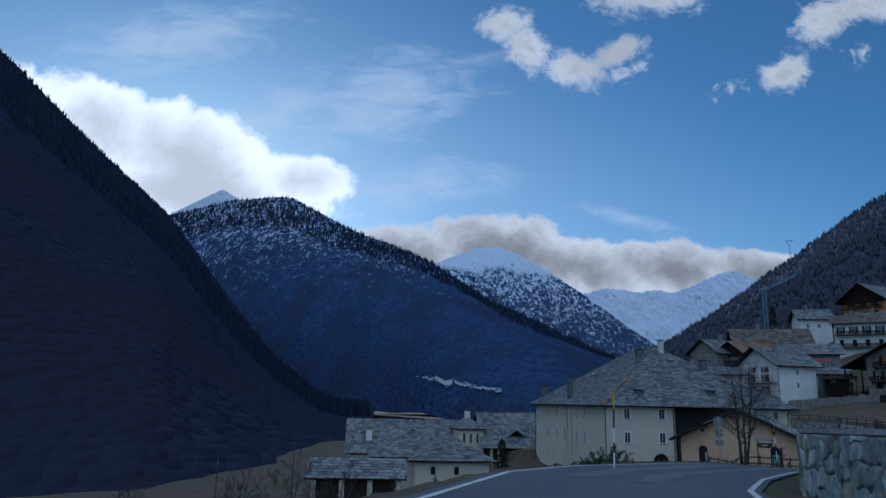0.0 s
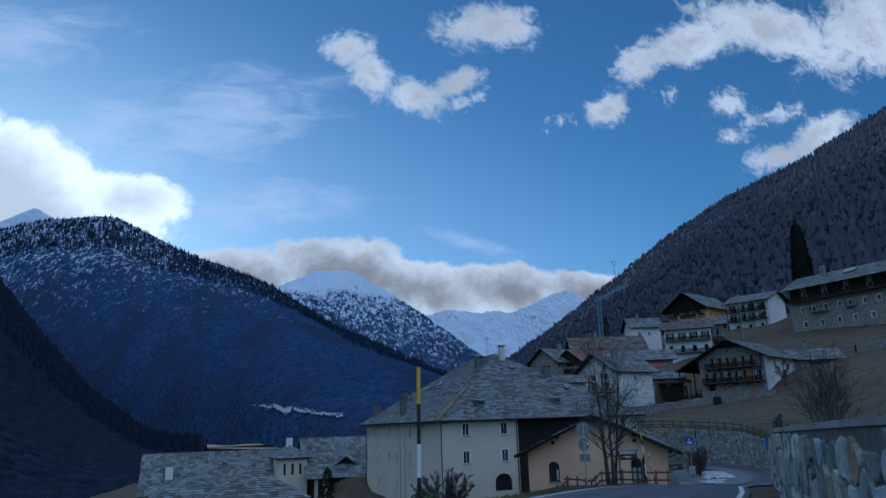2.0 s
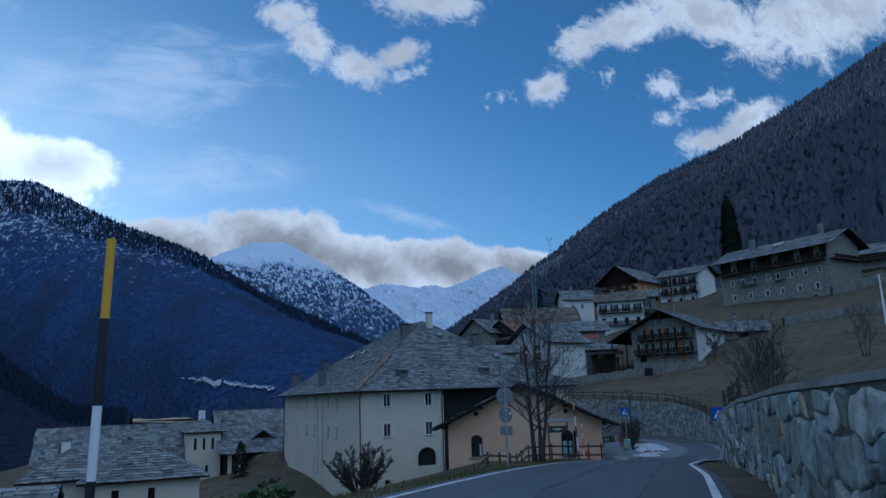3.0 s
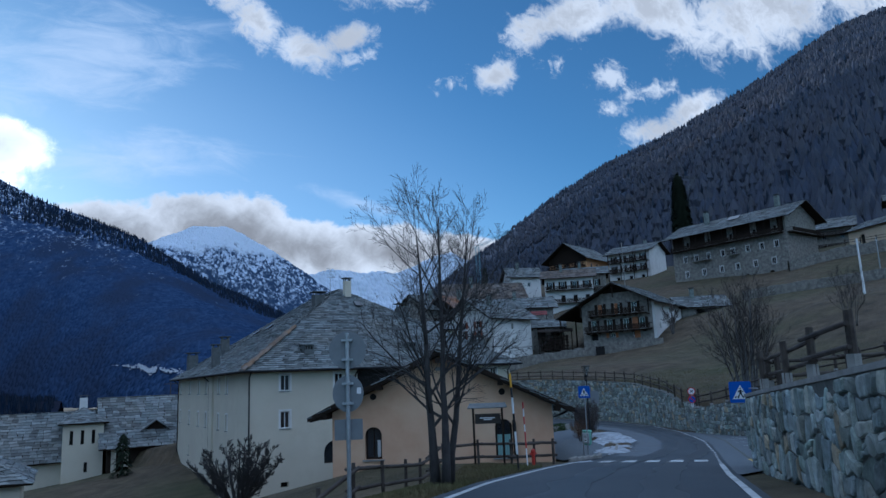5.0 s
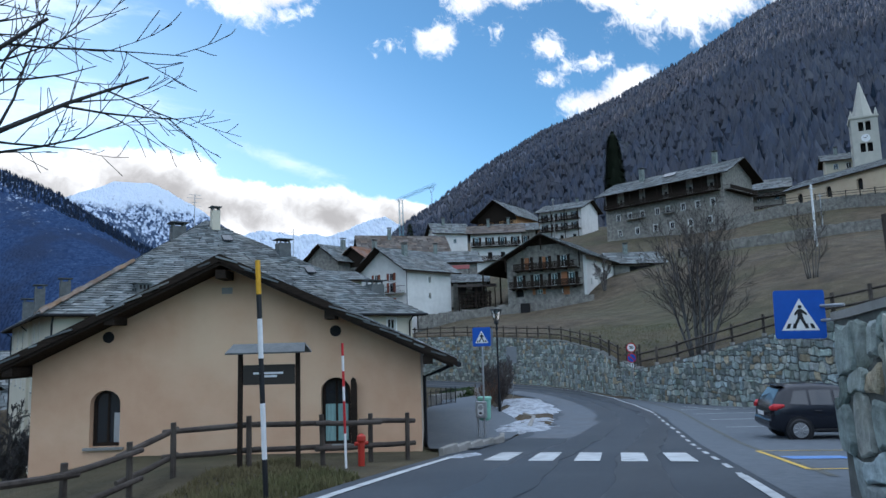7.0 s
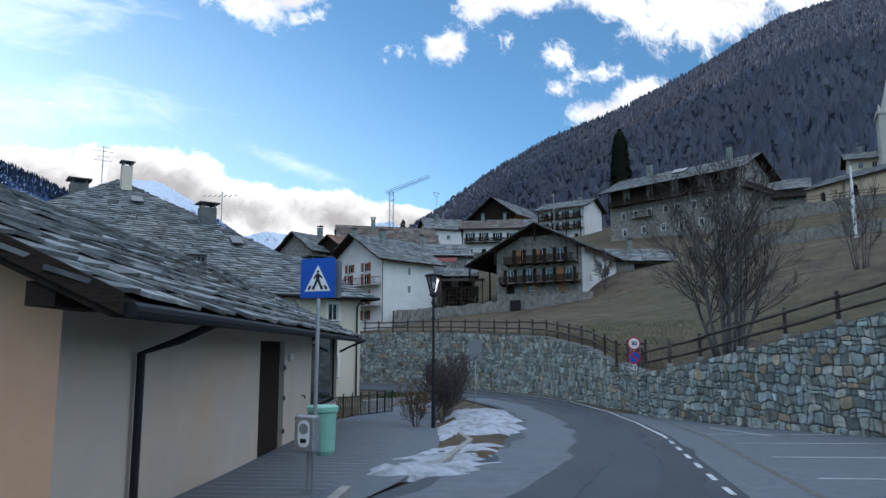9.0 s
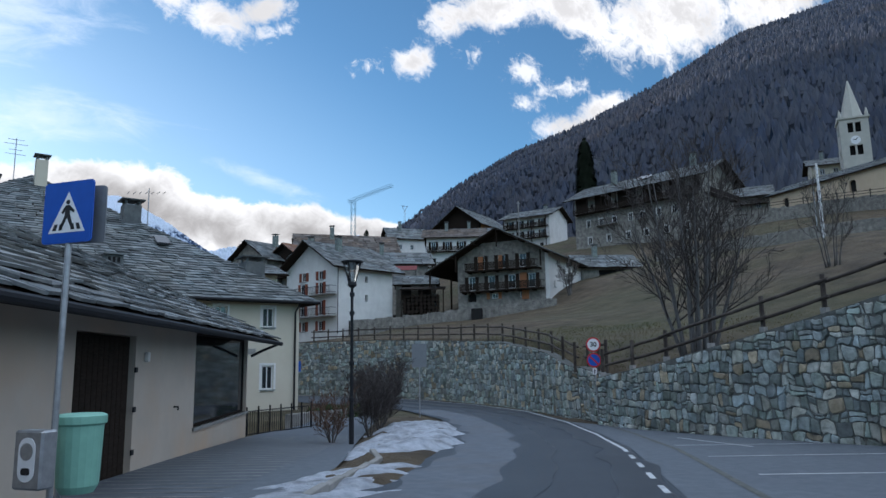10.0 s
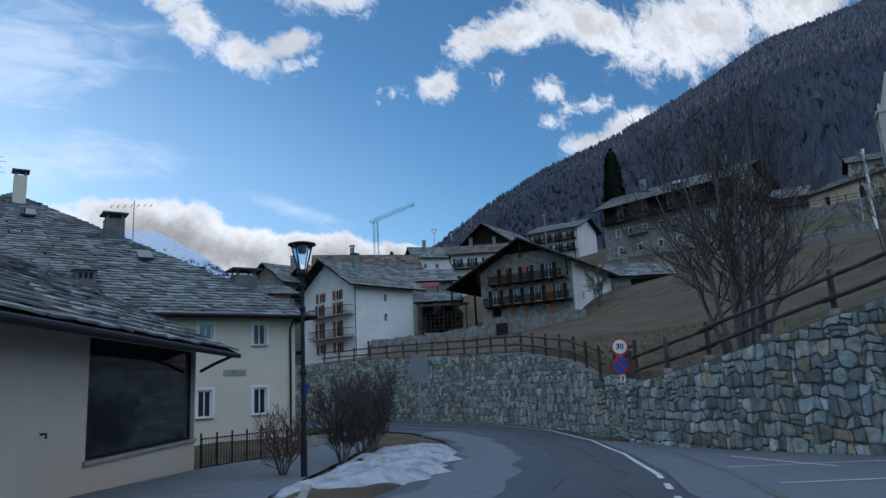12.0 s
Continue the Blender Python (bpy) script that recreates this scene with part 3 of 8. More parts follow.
def slabs(a, b, c, d, size, thick, rng):
    """Courses of overlapping stone slabs over the quad a (low left), b (low right), c (high right), d (high left), each propped at its lower edge."""
    a, b, c, d = (Vector(p) for p in (a, b, c, d))
    up = ((d - a).length + (c - b).length) / 2
    rows = max(2, int(up / (size * 0.74)))
    n = (b - a).cross(d - a).normalized()
    quads = []
    for r in range(rows):
        v0, v1 = r / rows, min((r + 1.45) / rows, 1.015)
        p0, p1 = a.lerp(d, v0), b.lerp(c, v0)
        q0, q1 = a.lerp(d, v1), b.lerp(c, v1)
        length = (p1 - p0).length
        if length < size * 0.4:
            continue
        dn = (p0 - q0).normalized()
        x = -rng.random() * size
        while x < length:
            w = size * rng.uniform(0.75, 1.5)
            o0, o1 = rng.uniform(0, 0.09), rng.uniform(0, 0.09)
            gap = rng.uniform(0.03, 0.07) * size
            u0, u1 = (x if x > 0 else -o0) / length, (x + w - gap if x + w < length else length + o1) / length
            if u1 - u0 > 0.25 * size / length:
                j = [rng.uniform(-0.13, 0.13) * size for _ in range(2)]
                prop = thick * rng.uniform(1.75, 2.5)
                tip = rng.uniform(-0.5, 0.5) * thick
                tail = n * thick * 0.3
                lean = rng.uniform(-0.16, 0.16) * size / length
                quads.append([p0.lerp(p1, u0) + n * (prop + tip) + dn * j[0], p0.lerp(p1, u1) + n * (prop - tip) + dn * j[1], q0.lerp(q1, u1 + lean) + tail, q0.lerp(q1, u0 + lean) + tail])
            x += w
    return quads


def stone_roof(parent, planes, thick=0.16, size=0.55, under=None, slab_t=0.045, seed=1, single=None, cover=None):
    """A roof: a deck of dark boards and courses of stone slabs on each plane. single: how many slabs of the first plane are pieces of their own."""
    rng = random.Random(seed)
    bm = bmesh.new()
    for q in planes:
        slab_quad(bm, *q, thick)
    roof = part("roof", bm, under or M_WOOD, parent)
    rest = bmesh.new()
    made = 0
    for i, q in enumerate(planes):
        for pts in slabs(*q, size, slab_t, rng):
            if single and i in single and made < 300:
                me = bmesh.new()
                slab_quad(me, *pts, slab_t)
                part("roof_slab", me, M_SLATE, roof)
                made += 1
            else:
                slab_quad(rest, *pts, slab_t)
    tagged(part("slab_layer", rest, cover or M_SLATE_I, roof), "grey stone slabs laid in courses", kind="stuff")
    return roof


def gable_planes(w, d, h, rise, over, axis="x", over_end=None):
    """Two roof planes over a w by d plan, wall tops at h; the ridge runs along the axis."""
    oe = over if over_end is None else over_end
    if axis == "x":
        k = rise / (d / 2)
        lo, hi = h - over * k, h + rise
        return [((-oe, -over, lo), (w + oe, -over, lo), (w + oe, d / 2, hi), (-oe, d / 2, hi)), ((w + oe, d + over, lo), (-oe, d + over, lo), (-oe, d / 2, hi), (w + oe, d / 2, hi))]
    k = rise / (w / 2)
    lo, hi = h - over * k, h + rise
    return [((-over, d + oe, lo), (-over, -oe, lo), (w / 2, -oe, hi), (w / 2, d + oe, hi)), ((w + over, -oe, lo), (w + over, d + oe, lo), (w / 2, d + oe, hi), (w / 2, -oe, hi))]


def hip_planes(w, d, h, rise, over, ridge):
    """Four planes; the ridge of the given length runs along y in the middle."""
    a, b, c, e = (-over, -over), (w + over, -over), (w + over, d + over), (-over, d + over)
    r0, r1 = (w / 2, d / 2 - ridge / 2), (w / 2, d / 2 + ridge / 2)
    lo, hi = h - over * rise / (w / 2), h + rise
    P = lambda p, z: (*p, z)
    return [(P(a, lo), P(b, lo), P(r0, hi), P(r0, hi - 0.001)), (P(b, lo), P(c, lo), P(r1, hi), P(r0, hi)), (P(c, lo), P(e, lo), P(r1, hi), P(r1, hi - 0.001)), (P(e, lo), P(a, lo), P(r0, hi), P(r1, hi))]


def house(name, label, corner, ang, w, d, z0, h, rise, wall, axis="x", over=0.7, over_end=None, holes=(), seed=1, size=0.7, ridge=None, roof=True, single=None, side_mats=None, thick=0.45, group="village houses", cover=None):
    """A house at its corner: w along its x, d along y, foot at z0, wall tops at h (world heights). holes: (side, x, z, w, h, style)."""
    t = thing(name, pose(corner[0], corner[1], z0, 0, 0, ang), label, "house", group)
    H = h - z0
    for key, (m, length) in sides(w, d).items():
        cuts = [(x, x + ww, z - z0, z - z0 + hh) for s, x, z, ww, hh, *_ in holes if s == key]
        inset = 0.0 if key in "SN" else thick
        bm = bmesh.new()
        if inset:
            cuts = [(a - inset, b - inset, c, e) for a, b, c, e in cuts]
            pierced(bm, length - 2 * inset, -1.5, H, thick, cuts, m @ pose(inset, 0, 0))
        else:
            pierced(bm, length, -1.5, H, thick, cuts, m)
        gable = (axis == "x" and key in "EW") or (axis == "y" and key in "SN")
        if gable and not ridge:
            x0 = -inset
            plate(bm, [(0, H), (length, H), (length / 2, H + rise)], thick, m)
        part("wall", bm, (side_mats or {}).get(key, wall), t)
    for s, x, z, ww, hh, style in holes:
        m = sides(w, d)[s][0] @ pose(x, 0.0, z - z0)
        if style in ("arch", "arch_dark"):
            # wall infill that rounds the head of the opening
            arc = [(ww / 2 + ww / 2 * math.cos(a), hh - ww / 2 * 0.9 + ww / 2 * 0.9 * math.sin(a)) for a in (math.pi * k / 12 for k in range(13))]
            for pts in ([(ww, hh - ww / 2 * 0.9)] + [(ww, hh)] + [(ww / 2, hh)] + arc[6:0:-1], [(0, hh - ww / 2 * 0.9)] + arc[11:5:-1] + [(ww / 2, hh), (0, hh)]):
                bm = plate(bmesh.new(), pts, 0.40, m @ pose(0, 0.002, 0))
                part("arch_head", bm, (side_mats or {}).get(s, wall), t)
            if style == "arch":
                window_unit(t, m @ pose(0, 0.12, 0), ww, hh, mat_frame=M_WOOD)
                continue
        if style == "plain":
            window_unit(t, m, ww, hh)
            continue
        # a near-black sheet across the opening paints its unlit inside
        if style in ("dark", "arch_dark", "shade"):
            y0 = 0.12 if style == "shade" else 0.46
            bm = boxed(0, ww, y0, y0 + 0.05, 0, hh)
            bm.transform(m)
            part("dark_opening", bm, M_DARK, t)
        elif style == "shop":
            window_unit(t, m, ww, hh, mat_frame=M_WOOD, sill=False, bars=0, frame_w=0.06)
        elif style == "door":
            bm = boxed(0.02, ww - 0.02, 0.12, 0.18, 0, hh - 0.02)
            bm.transform(m)
            leaf = part("door", bm, M_WOOD, t, "dark timber door")
            for k in range(int(ww / 0.22)):
                bm = boxed(0.04 + k * 0.22, 0.24 + k * 0.22, 0.10, 0.118, 0.04, hh - 0.06)
                bm.transform(m)
                part("plank", bm, M_WOOD, leaf)
        else:
            window_unit(t, m, ww, hh, shutters=M_RED_WOOD if style == "red" else (M_WOOD if style == "wood" else None), surround=0.14 if style == "white" else 0.0)
    floor_bm = boxed(thick, w - thick, thick, d - thick, H - 0.25, H - 0.05)
    part("loft_floor", floor_bm, M_WOOD, t)
    if roof:
        planes = hip_planes(w, d, H, rise, over, ridge) if ridge else gable_planes(w, d, H, rise, over, axis, over_end)
        lifted = [[(p[0], p[1], p[2] + 0.2) for p in q] for q in planes]
        stone_roof(t, lifted, size=size, seed=seed, single=single, cover=cover)
    return t


def chimney(parent, x, y, z0, z1, a=0.6, mat=None, cap=True):
    bm = boxed(x - a / 2, x + a / 2, y - a / 2, y + a / 2, z0, z1)
    c = part("chimney", bm, mat or M_STONE_I, parent)
    if cap:
        bm = bmesh.new()
        for dx in (-1, 1):
            for dy in (-1, 1):
                box(bm, x + dx * a * 0.38 - 0.06, x + dx * a * 0.38 + 0.06, y + dy * a * 0.38 - 0.06, y + dy * a * 0.38 + 0.06, z1, z1 + 0.28)
        box(bm, x - a * 0.68, x + a * 0.68, y - a * 0.68, y + a * 0.68, z1 + 0.28, z1 + 0.36)
        part("cap", bm, M_SLATE_I, c)
    return c


def row(side, xs, z, w, h, style=""):
    return [(side, x, z, w, h, style) for x in xs]


M_NAVE = material("nave_plaster", (0.58, 0.46, 0.32), (0.64, 0.52, 0.37), 0.9, 0.92, bump=0.3, c3=(0.52, 0.38, 0.27), c3_scale=0.25)
A_P = 65.66                      # the peach house: x along the yard wall, y along the gable
peach = house("peach_house", "peach-plastered roadside house with a heavy stone slab roof", (31.34, 59.96), A_P, 21.2, 10.2, -0.6, 1.72, 2.4, M_PEACH, "x", over=0.9, over_end=0.85, seed=3, size=0.62, single=(0,),
              side_mats={"S": M_SIDE}, holes=[("W", 1.53, -0.45, 0.78, 1.45, "arch"), ("W", 7.55, -0.6, 0.78, 1.75, "arch"), ("S", 8.3, -1.35, 2.6, 2.6, "door"), ("S", 15.0, -0.85, 6.1, 2.35, "shop")])
# vents: near-black discs on the plaster stand in for shaded holes
for y, z in ((10.2 - 1.95, 2.98), (10.2 - 7.95, 2.98)):
    bm = tube(bmesh.new(), ((-0.012, y, z), (0.02, y, z)), 0.15, 20)
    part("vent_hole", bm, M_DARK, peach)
part("gable_mark", boxed(-0.02, 0.02, 5.0, 5.28, 4.05, 4.22), M_CONCRETE, peach, "small faded plaque under the ridge")
for y, zz in ((-0.2, 2.05), (2.3, 3.28), (7.9, 3.28), (10.4, 2.05)):
    part("purlin", boxed(-0.8, 0.3, y - 0.13, y + 0.13, zz, zz + 0.22), M_WOOD, peach)
part("purlin", boxed(-0.8, 0.3, 4.97, 5.23, 4.4, 4.62), M_WOOD, peach)
for y0, y1, z0, z1 in ((-0.95, 5.1, 2.07, 4.93), (11.15, 5.1, 2.07, 4.93)):
    bm = bmesh.new()
    for a, b in (((-0.90, 0.0), (-0.84, 0.24)),):
        vs = [bm.verts.new(p) for p in ((-0.90, y0, z0 - 0.10), (-0.90, y1, z1 - 0.10), (-0.90, y1, z1 + 0.10), (-0.90, y0, z0 + 0.10), (-0.84, y0, z0 - 0.10), (-0.84, y1, z1 - 0.10), (-0.84, y1, z1 + 0.10), (-0.84, y0, z0 + 0.10))]
        for q in ((0, 1, 2, 3), (7, 6, 5, 4), (0, 4, 5, 1), (3, 2, 6, 7), (0, 3, 7, 4), (1, 5, 6, 2)):
            bm.faces.new([vs[k] for k in q])
    part("verge_board", bm, M_WOOD, peach)
# gutter and downpipes along the yard eave
part("gutter", tube(bmesh.new(), ((-0.8, -0.98, 2.02), (22.0, -0.98, 1.98)), 0.075, 10), M_IRON, peach)
part("downpipe", tube(bmesh.new(), ((1.75, -0.98, 1.98), (1.75, -0.55, 1.78), (1.75, -0.09, 1.62), (1.75, -0.09, -0.8)), 0.05, 10), M_IRON, peach)
M_CURTAIN = material("pale_teal_curtain", (0.20, 0.36, 0.36), (0.32, 0.48, 0.46), 3, 0.9, bump=0.5, bump_scale=12, stretch=(14, 14, 0.4))
M_LINEN = material("white_linen_curtain", (0.55, 0.56, 0.56), (0.68, 0.68, 0.67), 3, 0.9, bump=0.5, bump_scale=12, stretch=(14, 14, 0.4))
gw = sides(21.2, 10.2)["W"][0]
for x0, x1, z0, z1, mt in ((1.55 + 0.52, 1.55 + 0.72, 0.19, 1.0, M_LINEN), (7.55 + 0.06, 7.55 + 0.72, 0.05, 1.05, M_CURTAIN)):
    bm = bmesh.new()
    n = 14
    for k in range(n):
        a, b = x0 + (x1 - x0) * k / n, x0 + (x1 - x0) * (k + 1) / n
        ya, yb = 0.225 + 0.02 * (k % 2), 0.225 + 0.02 * ((k + 1) % 2)
        bm.faces.new([bm.verts.new(gw @ Vector(v)) for v in ((a, ya, z0), (b, yb, z0), (b, yb, z1), (a, ya, z1))])
    part("curtain", bm, mt, peach, "drawn curtain")
part("shutter", plate(bmesh.new(), [(0, 0), (0.16, 0), (0.16, 1.5), (0.12, 1.66), (0.06, 1.70), (0, 1.62)], 0.05, gw @ pose(8.35, -0.16, 0.05, 0, 0, -12)), M_WOOD, peach, "dark round-headed shutter standing open")
part("corner_plaster", boxed(-0.006, -0.001, 0.0, 0.455, -1.5, 2.32), M_PEACH, peach)
for x, w in ((1.53, 0.78), (7.55, 0.78)):
    part("window_sill", boxed(*(lambda q: (q[0] - 0.10, q[0] + 0.06, q[1] - w / 2 - 0.12, q[1] + w / 2 + 0.12))((0.0, 10.2 - x - w / 2)), 0.08 if x < 5 else -0.02, 0.145 if x < 5 else 0.03), M_CONCRETE, peach)
part("downpipe", tube(bmesh.new(), ((21.3, -0.98, 1.94), (21.3, -0.5, 1.75), (21.28, -0.1, 1.55)), 0.045, 10), M_IRON, peach)
part("tap", tube(bmesh.new(), ((13.4, 0, 0.35), (13.4, -0.10, 0.35), (13.4, -0.10, 0.27)), 0.02, 6), M_IRON, peach)
part("wall_lamp", boxed(11.35, 11.45, -0.10, 0.0, 1.35, 1.55, bevel=0.02), M_FRAME, peach)
for z in (1.15, 0.4, -0.4):
    part("hinge", boxed(10.86, 10.98, -0.03, 0.0, z, z + 0.10), M_IRON, peach)
part("opening_sill", boxed(14.9, 21.2, -0.06, 0.4, -0.33, -0.25), M_CONCRETE, peach)

A_B = 9.0                        # the large cream house
B_W, B_D, B_K = 26.6, 36.4, 0.64
big = house("cream_house", "large cream-plastered farmhouse with a hipped stone slab roof", (20.9, 93.1), A_B, B_W, B_D, -7.5, 4.75, B_K * B_W / 2, M_CREAM, "x", over=0.9, ridge=B_D - B_W, seed=5, size=0.62,
            holes=row("S", (2.58, 7.52), 2.62, 0.86, 1.42, "white") + row("S", (2.58, 7.52), -0.52, 0.86, 1.45, "white") + row("S", (21.35, 24.22), 2.86, 0.74, 1.18, "white") + row("S", (21.35, 24.25), -0.78, 0.74, 1.40, "white")
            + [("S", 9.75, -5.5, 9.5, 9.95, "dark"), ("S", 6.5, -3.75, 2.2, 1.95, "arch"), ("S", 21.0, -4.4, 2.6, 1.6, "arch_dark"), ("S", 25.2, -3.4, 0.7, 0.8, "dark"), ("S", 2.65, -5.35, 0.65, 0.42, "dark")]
            + row("W", (1.4, 7.6, 13.2, 17.4, 23.6, 27.2), 2.55, 0.8, 1.6, "white") + row("W", (1.4, 7.6, 13.2, 17.4, 23.6, 27.2), -0.9, 0.8, 1.5, "white") + row("W", (7.6, 17.4, 27.2), -4.4, 0.7, 1.1, "plain"))


def on_big(x, y):
    """Height of the cream house's roof over its plan, from its foot."""
    return 12.55 + B_K * min(x, y, B_W - x)


for x, y in ((-0.10, -0.10), (B_W - 0.3, -0.10), (-0.10, 16.6), (-0.10, B_D - 0.4), (9.55, -0.10)):
    part("downpipe", tube(bmesh.new(), ((x * 1.0 - 0.5 * (y > 0), y - 0.6 * (y < 0), 11.75), (x, y, 11.3), (x, y, 2.0)), 0.06, 8), M_IRON, big)
for p in (((-0.95, -0.95), (B_W + 0.95, -0.95)), ((-0.95, -0.95), (-0.95, B_D + 0.95))):
    part("gutter", tube(bmesh.new(), ((*p[0], 11.86), (*p[1], 11.86)), 0.09, 8), M_IRON, big)
part("pilaster", boxed(-0.22, 0.002, 14.6, 16.2, 1.0, 12.1), M_CREAM, big)
part("wall_plaque", boxed(22.64, 23.85, -0.03, 0.0, 8.78, 9.10), M_CONCRETE, big, "weathered grey stone plaque")
for x, y, h, a, mt in ((0.7, 17.5, 1.9, 0.75, M_SLATE_I), (3.6, 26.5, 1.5, 0.9, M_SLATE_I), (1.3, 34.6, 1.5, 1.2, M_SLATE_I), (13.6, 11.9, 1.55, 0.70, M_CREAM), (10.7, 13.1, 0.85, 1.15, M_SLATE_I), (18.4, 8.0, 0.85, 1.05, M_SLATE_I), (24.6, 2.8, 0.75, 1.25, M_SLATE_I)):
    chimney(big, x, y, on_big(x, y) - 0.6, on_big(x, y) + h, a, mt)
part("aerial", tube(bmesh.new(), ((12.2, 13.4, 20.0), (12.2, 13.4, 23.4)), 0.03, 6), M_METAL, big)
for z, w in ((23.3, 0.5), (23.0, 0.7), (22.6, 0.4), (22.3, 0.6)):
    part("aerial_bar", boxed(12.2 - w, 12.2 + w, 13.385, 13.415, z, z + 0.03), M_METAL, big)
part("aerial", tube(bmesh.new(), ((19.6, 8.6, 16.5), (19.6, 8.6, 20.0)), 0.03, 6), M_METAL, big)
for k in range(7):
    part("aerial_bar", boxed(18.3 + k * 0.38, 18.33 + k * 0.38, 8.25, 8.95, 19.5 + k * 0.05, 19.53 + k * 0.05), M_METAL, big)
for x, y, rx, ry in ((14.0, 9.8, 32.6, 0), (19.6, 5.0, 32.6, 0), (6.6, 23.2, 0, -32.6), (7.2, 19.8, 0, -32.6)):
    bm = boxed(-0.40, 0.40, -0.50, 0.50, 0.02, 0.16)
    bm.transform(pose(x, y, on_big(x, y) + 0.08, rx, ry, 0))
    part("skylight", bm, M_GLASS, big)
for x0, y0 in ((5.6, 1.7), (16.2, 1.9)):
    zz = on_big(x0, y0)
    bm = boxed(x0 - 0.45, x0 + 0.45, y0 - 0.5, y0 + 0.7, zz - 0.3, zz + 0.5)
    slab_quad(bm, (x0 - 0.6, y0 - 0.7, zz + 0.58), (x0 + 0.6, y0 - 0.7, zz + 0.58), (x0 + 0.6, y0 + 0.9, zz + 0.72), (x0 - 0.6, y0 + 0.9, zz + 0.72), 0.07)
    v = part("dormer_vent", bm, M_SLATE_I, big, "small slab-roofed vent")
    # near-black blocks on the front paint the shade of the slots
    for k in range(3):
        part("vent_slot", boxed(x0 - 0.33 + k * 0.24, x0 - 0.19 + k * 0.24, y0 - 0.52, y0 - 0.45, zz + 0.08, zz + 0.38), M_DARK, v)
M_RUST = material("rust_stained_slab", (0.12, 0.075, 0.048), (0.19, 0.13, 0.088), 3, 0.8, bump=0.5, bump_scale=14, c3=(0.13, 0.13, 0.12), c3_scale=0.9, c3_amount=0.8, island=0.3)
rng = random.Random(8)
bm = bmesh.new()
for k in range(16):
    f = k / 34 * 13.9 - 0.85
    w = rng.uniform(0.28, 0.48)
    c = Vector((f, f, 12.52 + B_K * f))
    a, b = c + Vector((-w, w * 0.2, -0.02)), c + Vector((w * 0.2, -w, -0.02))
    u = Vector((0.42, 0.42, 0.42 * B_K + 0.05))
    slab_quad(bm, a, c + Vector((0, 0, 0.17)), c + Vector((0, 0, 0.17)) + u, a + u, 0.05)
    slab_quad(bm, c + Vector((0, 0, 0.17)), b, b + u, c + Vector((0, 0, 0.17)) + u, 0.05)
part("hip_cap", bm, M_RUST, big, "rust-stained slabs capping the hip")

white = house("white_house", "white-plastered house with red-brown shutters and balconies", (64.8, 139.9), 20, 9.6, 11.0, 4.4, 13.3, 3.4, M_WHITE, "x", over=1.1, over_end=1.5, seed=7, size=0.8,
              holes=[("S", 4.6, 11.2, 0.5, 0.9, "dark"), ("S", 4.6, 8.7, 0.5, 0.9, "dark")] + row("W", (3.4, 7.0), 11.55, 1.0, 1.2, "red") + row("W", (3.2, 7.0), 9.7, 1.0, 1.55, "red") + row("W", (3.2, 7.0), 6.9, 1.0, 2.0, "red") + row("W", (3.4, 7.0), 4.9, 1.0, 1.3, "red"))


def balcony(parent, m, length, depth, style, mat, z_rail=1.0):
    """A balcony on a wall: x along the wall, y inwards, floor at z 0."""
    bm = boxed(0, length, -depth, 0.0, -0.14, 0.0)
    bm.transform(m)
    b = part("balcony", bm, mat if style != "iron" else M_CONCRETE, parent)
    n = int(length / (0.16 if style == "wood" else 0.22))
    bm = bmesh.new()
    for z in (0.12, z_rail - 0.06):
        box(bm, 0, length, -depth, -depth + 0.06, z, z + 0.06)
        box(bm, 0, 0.06, -depth + 0.06, 0, z, z + 0.06)
        box(bm, length - 0.06, length, -depth + 0.06, 0, z, z + 0.06)
    bm.transform(m)
    part("handrail", bm, mat, b)
    w = 0.11 if style == "wood" else 0.025
    bm = bmesh.new()
    for k in range(n):
        x = (k + 0.5) * length / n
        box(bm, x - w / 2, x + w / 2, -depth + 0.015, -depth + 0.045, 0.18, z_rail - 0.06)
    bm.transform(m)
    part("baluster", bm, mat, b)
    return b


def brackets(parent, m, xs, depth, mat):
    for x in xs:
        bm = boxed(x - 0.07, x + 0.07, -depth * 0.95, 0.0, -0.34, -0.143)
        bm.transform(m)
        part("bracket", bm, mat, parent)


wm = sides(9.6, 11.0)["W"][0]
for z in (9.6, 6.8):
    balcony(white, wm @ pose(2.4, 0, z - 4.4), 8.2, 1.0, "iron", M_IRON)
part("downpipe", tube(bmesh.new(), ((-0.06, -0.06, 8.7), (-0.06, -0.06, 0.0)), 0.05, 8), M_IRON, white)
chimney(white, 3.0, 3.6, 11.0, 13.0, 0.7)

chalet = house("stone_chalet", "rubble stone chalet with dark timber balconies and a broad slab roof", (89.0, 127.8), 35, 15, 13.0, 8.6, 14.6, 3.3, M_RUBBLE, "x", over=1.3, over_end=2.0, seed=9, size=0.8, side_mats={"S": M_WHITE},
               holes=row("W", (3.0, 6.0, 9.0), 12.85, 1.0, 1.9, "wood") + row("W", (1.6, 4.5, 7.4, 10.2), 10.1, 1.0, 1.9, "wood") + row("W", (5, 9), 8.9, 0.9, 0.75, "plain") + [("W", 1.4, 8.6, 1.3, 1.3, "arch_dark"), ("S", 6, 10.6, 0.8, 1.0, "plain"), ("S", 2, 10.2, 0.7, 0.9, "plain")])
cm = sides(15, 13.0)["W"][0]
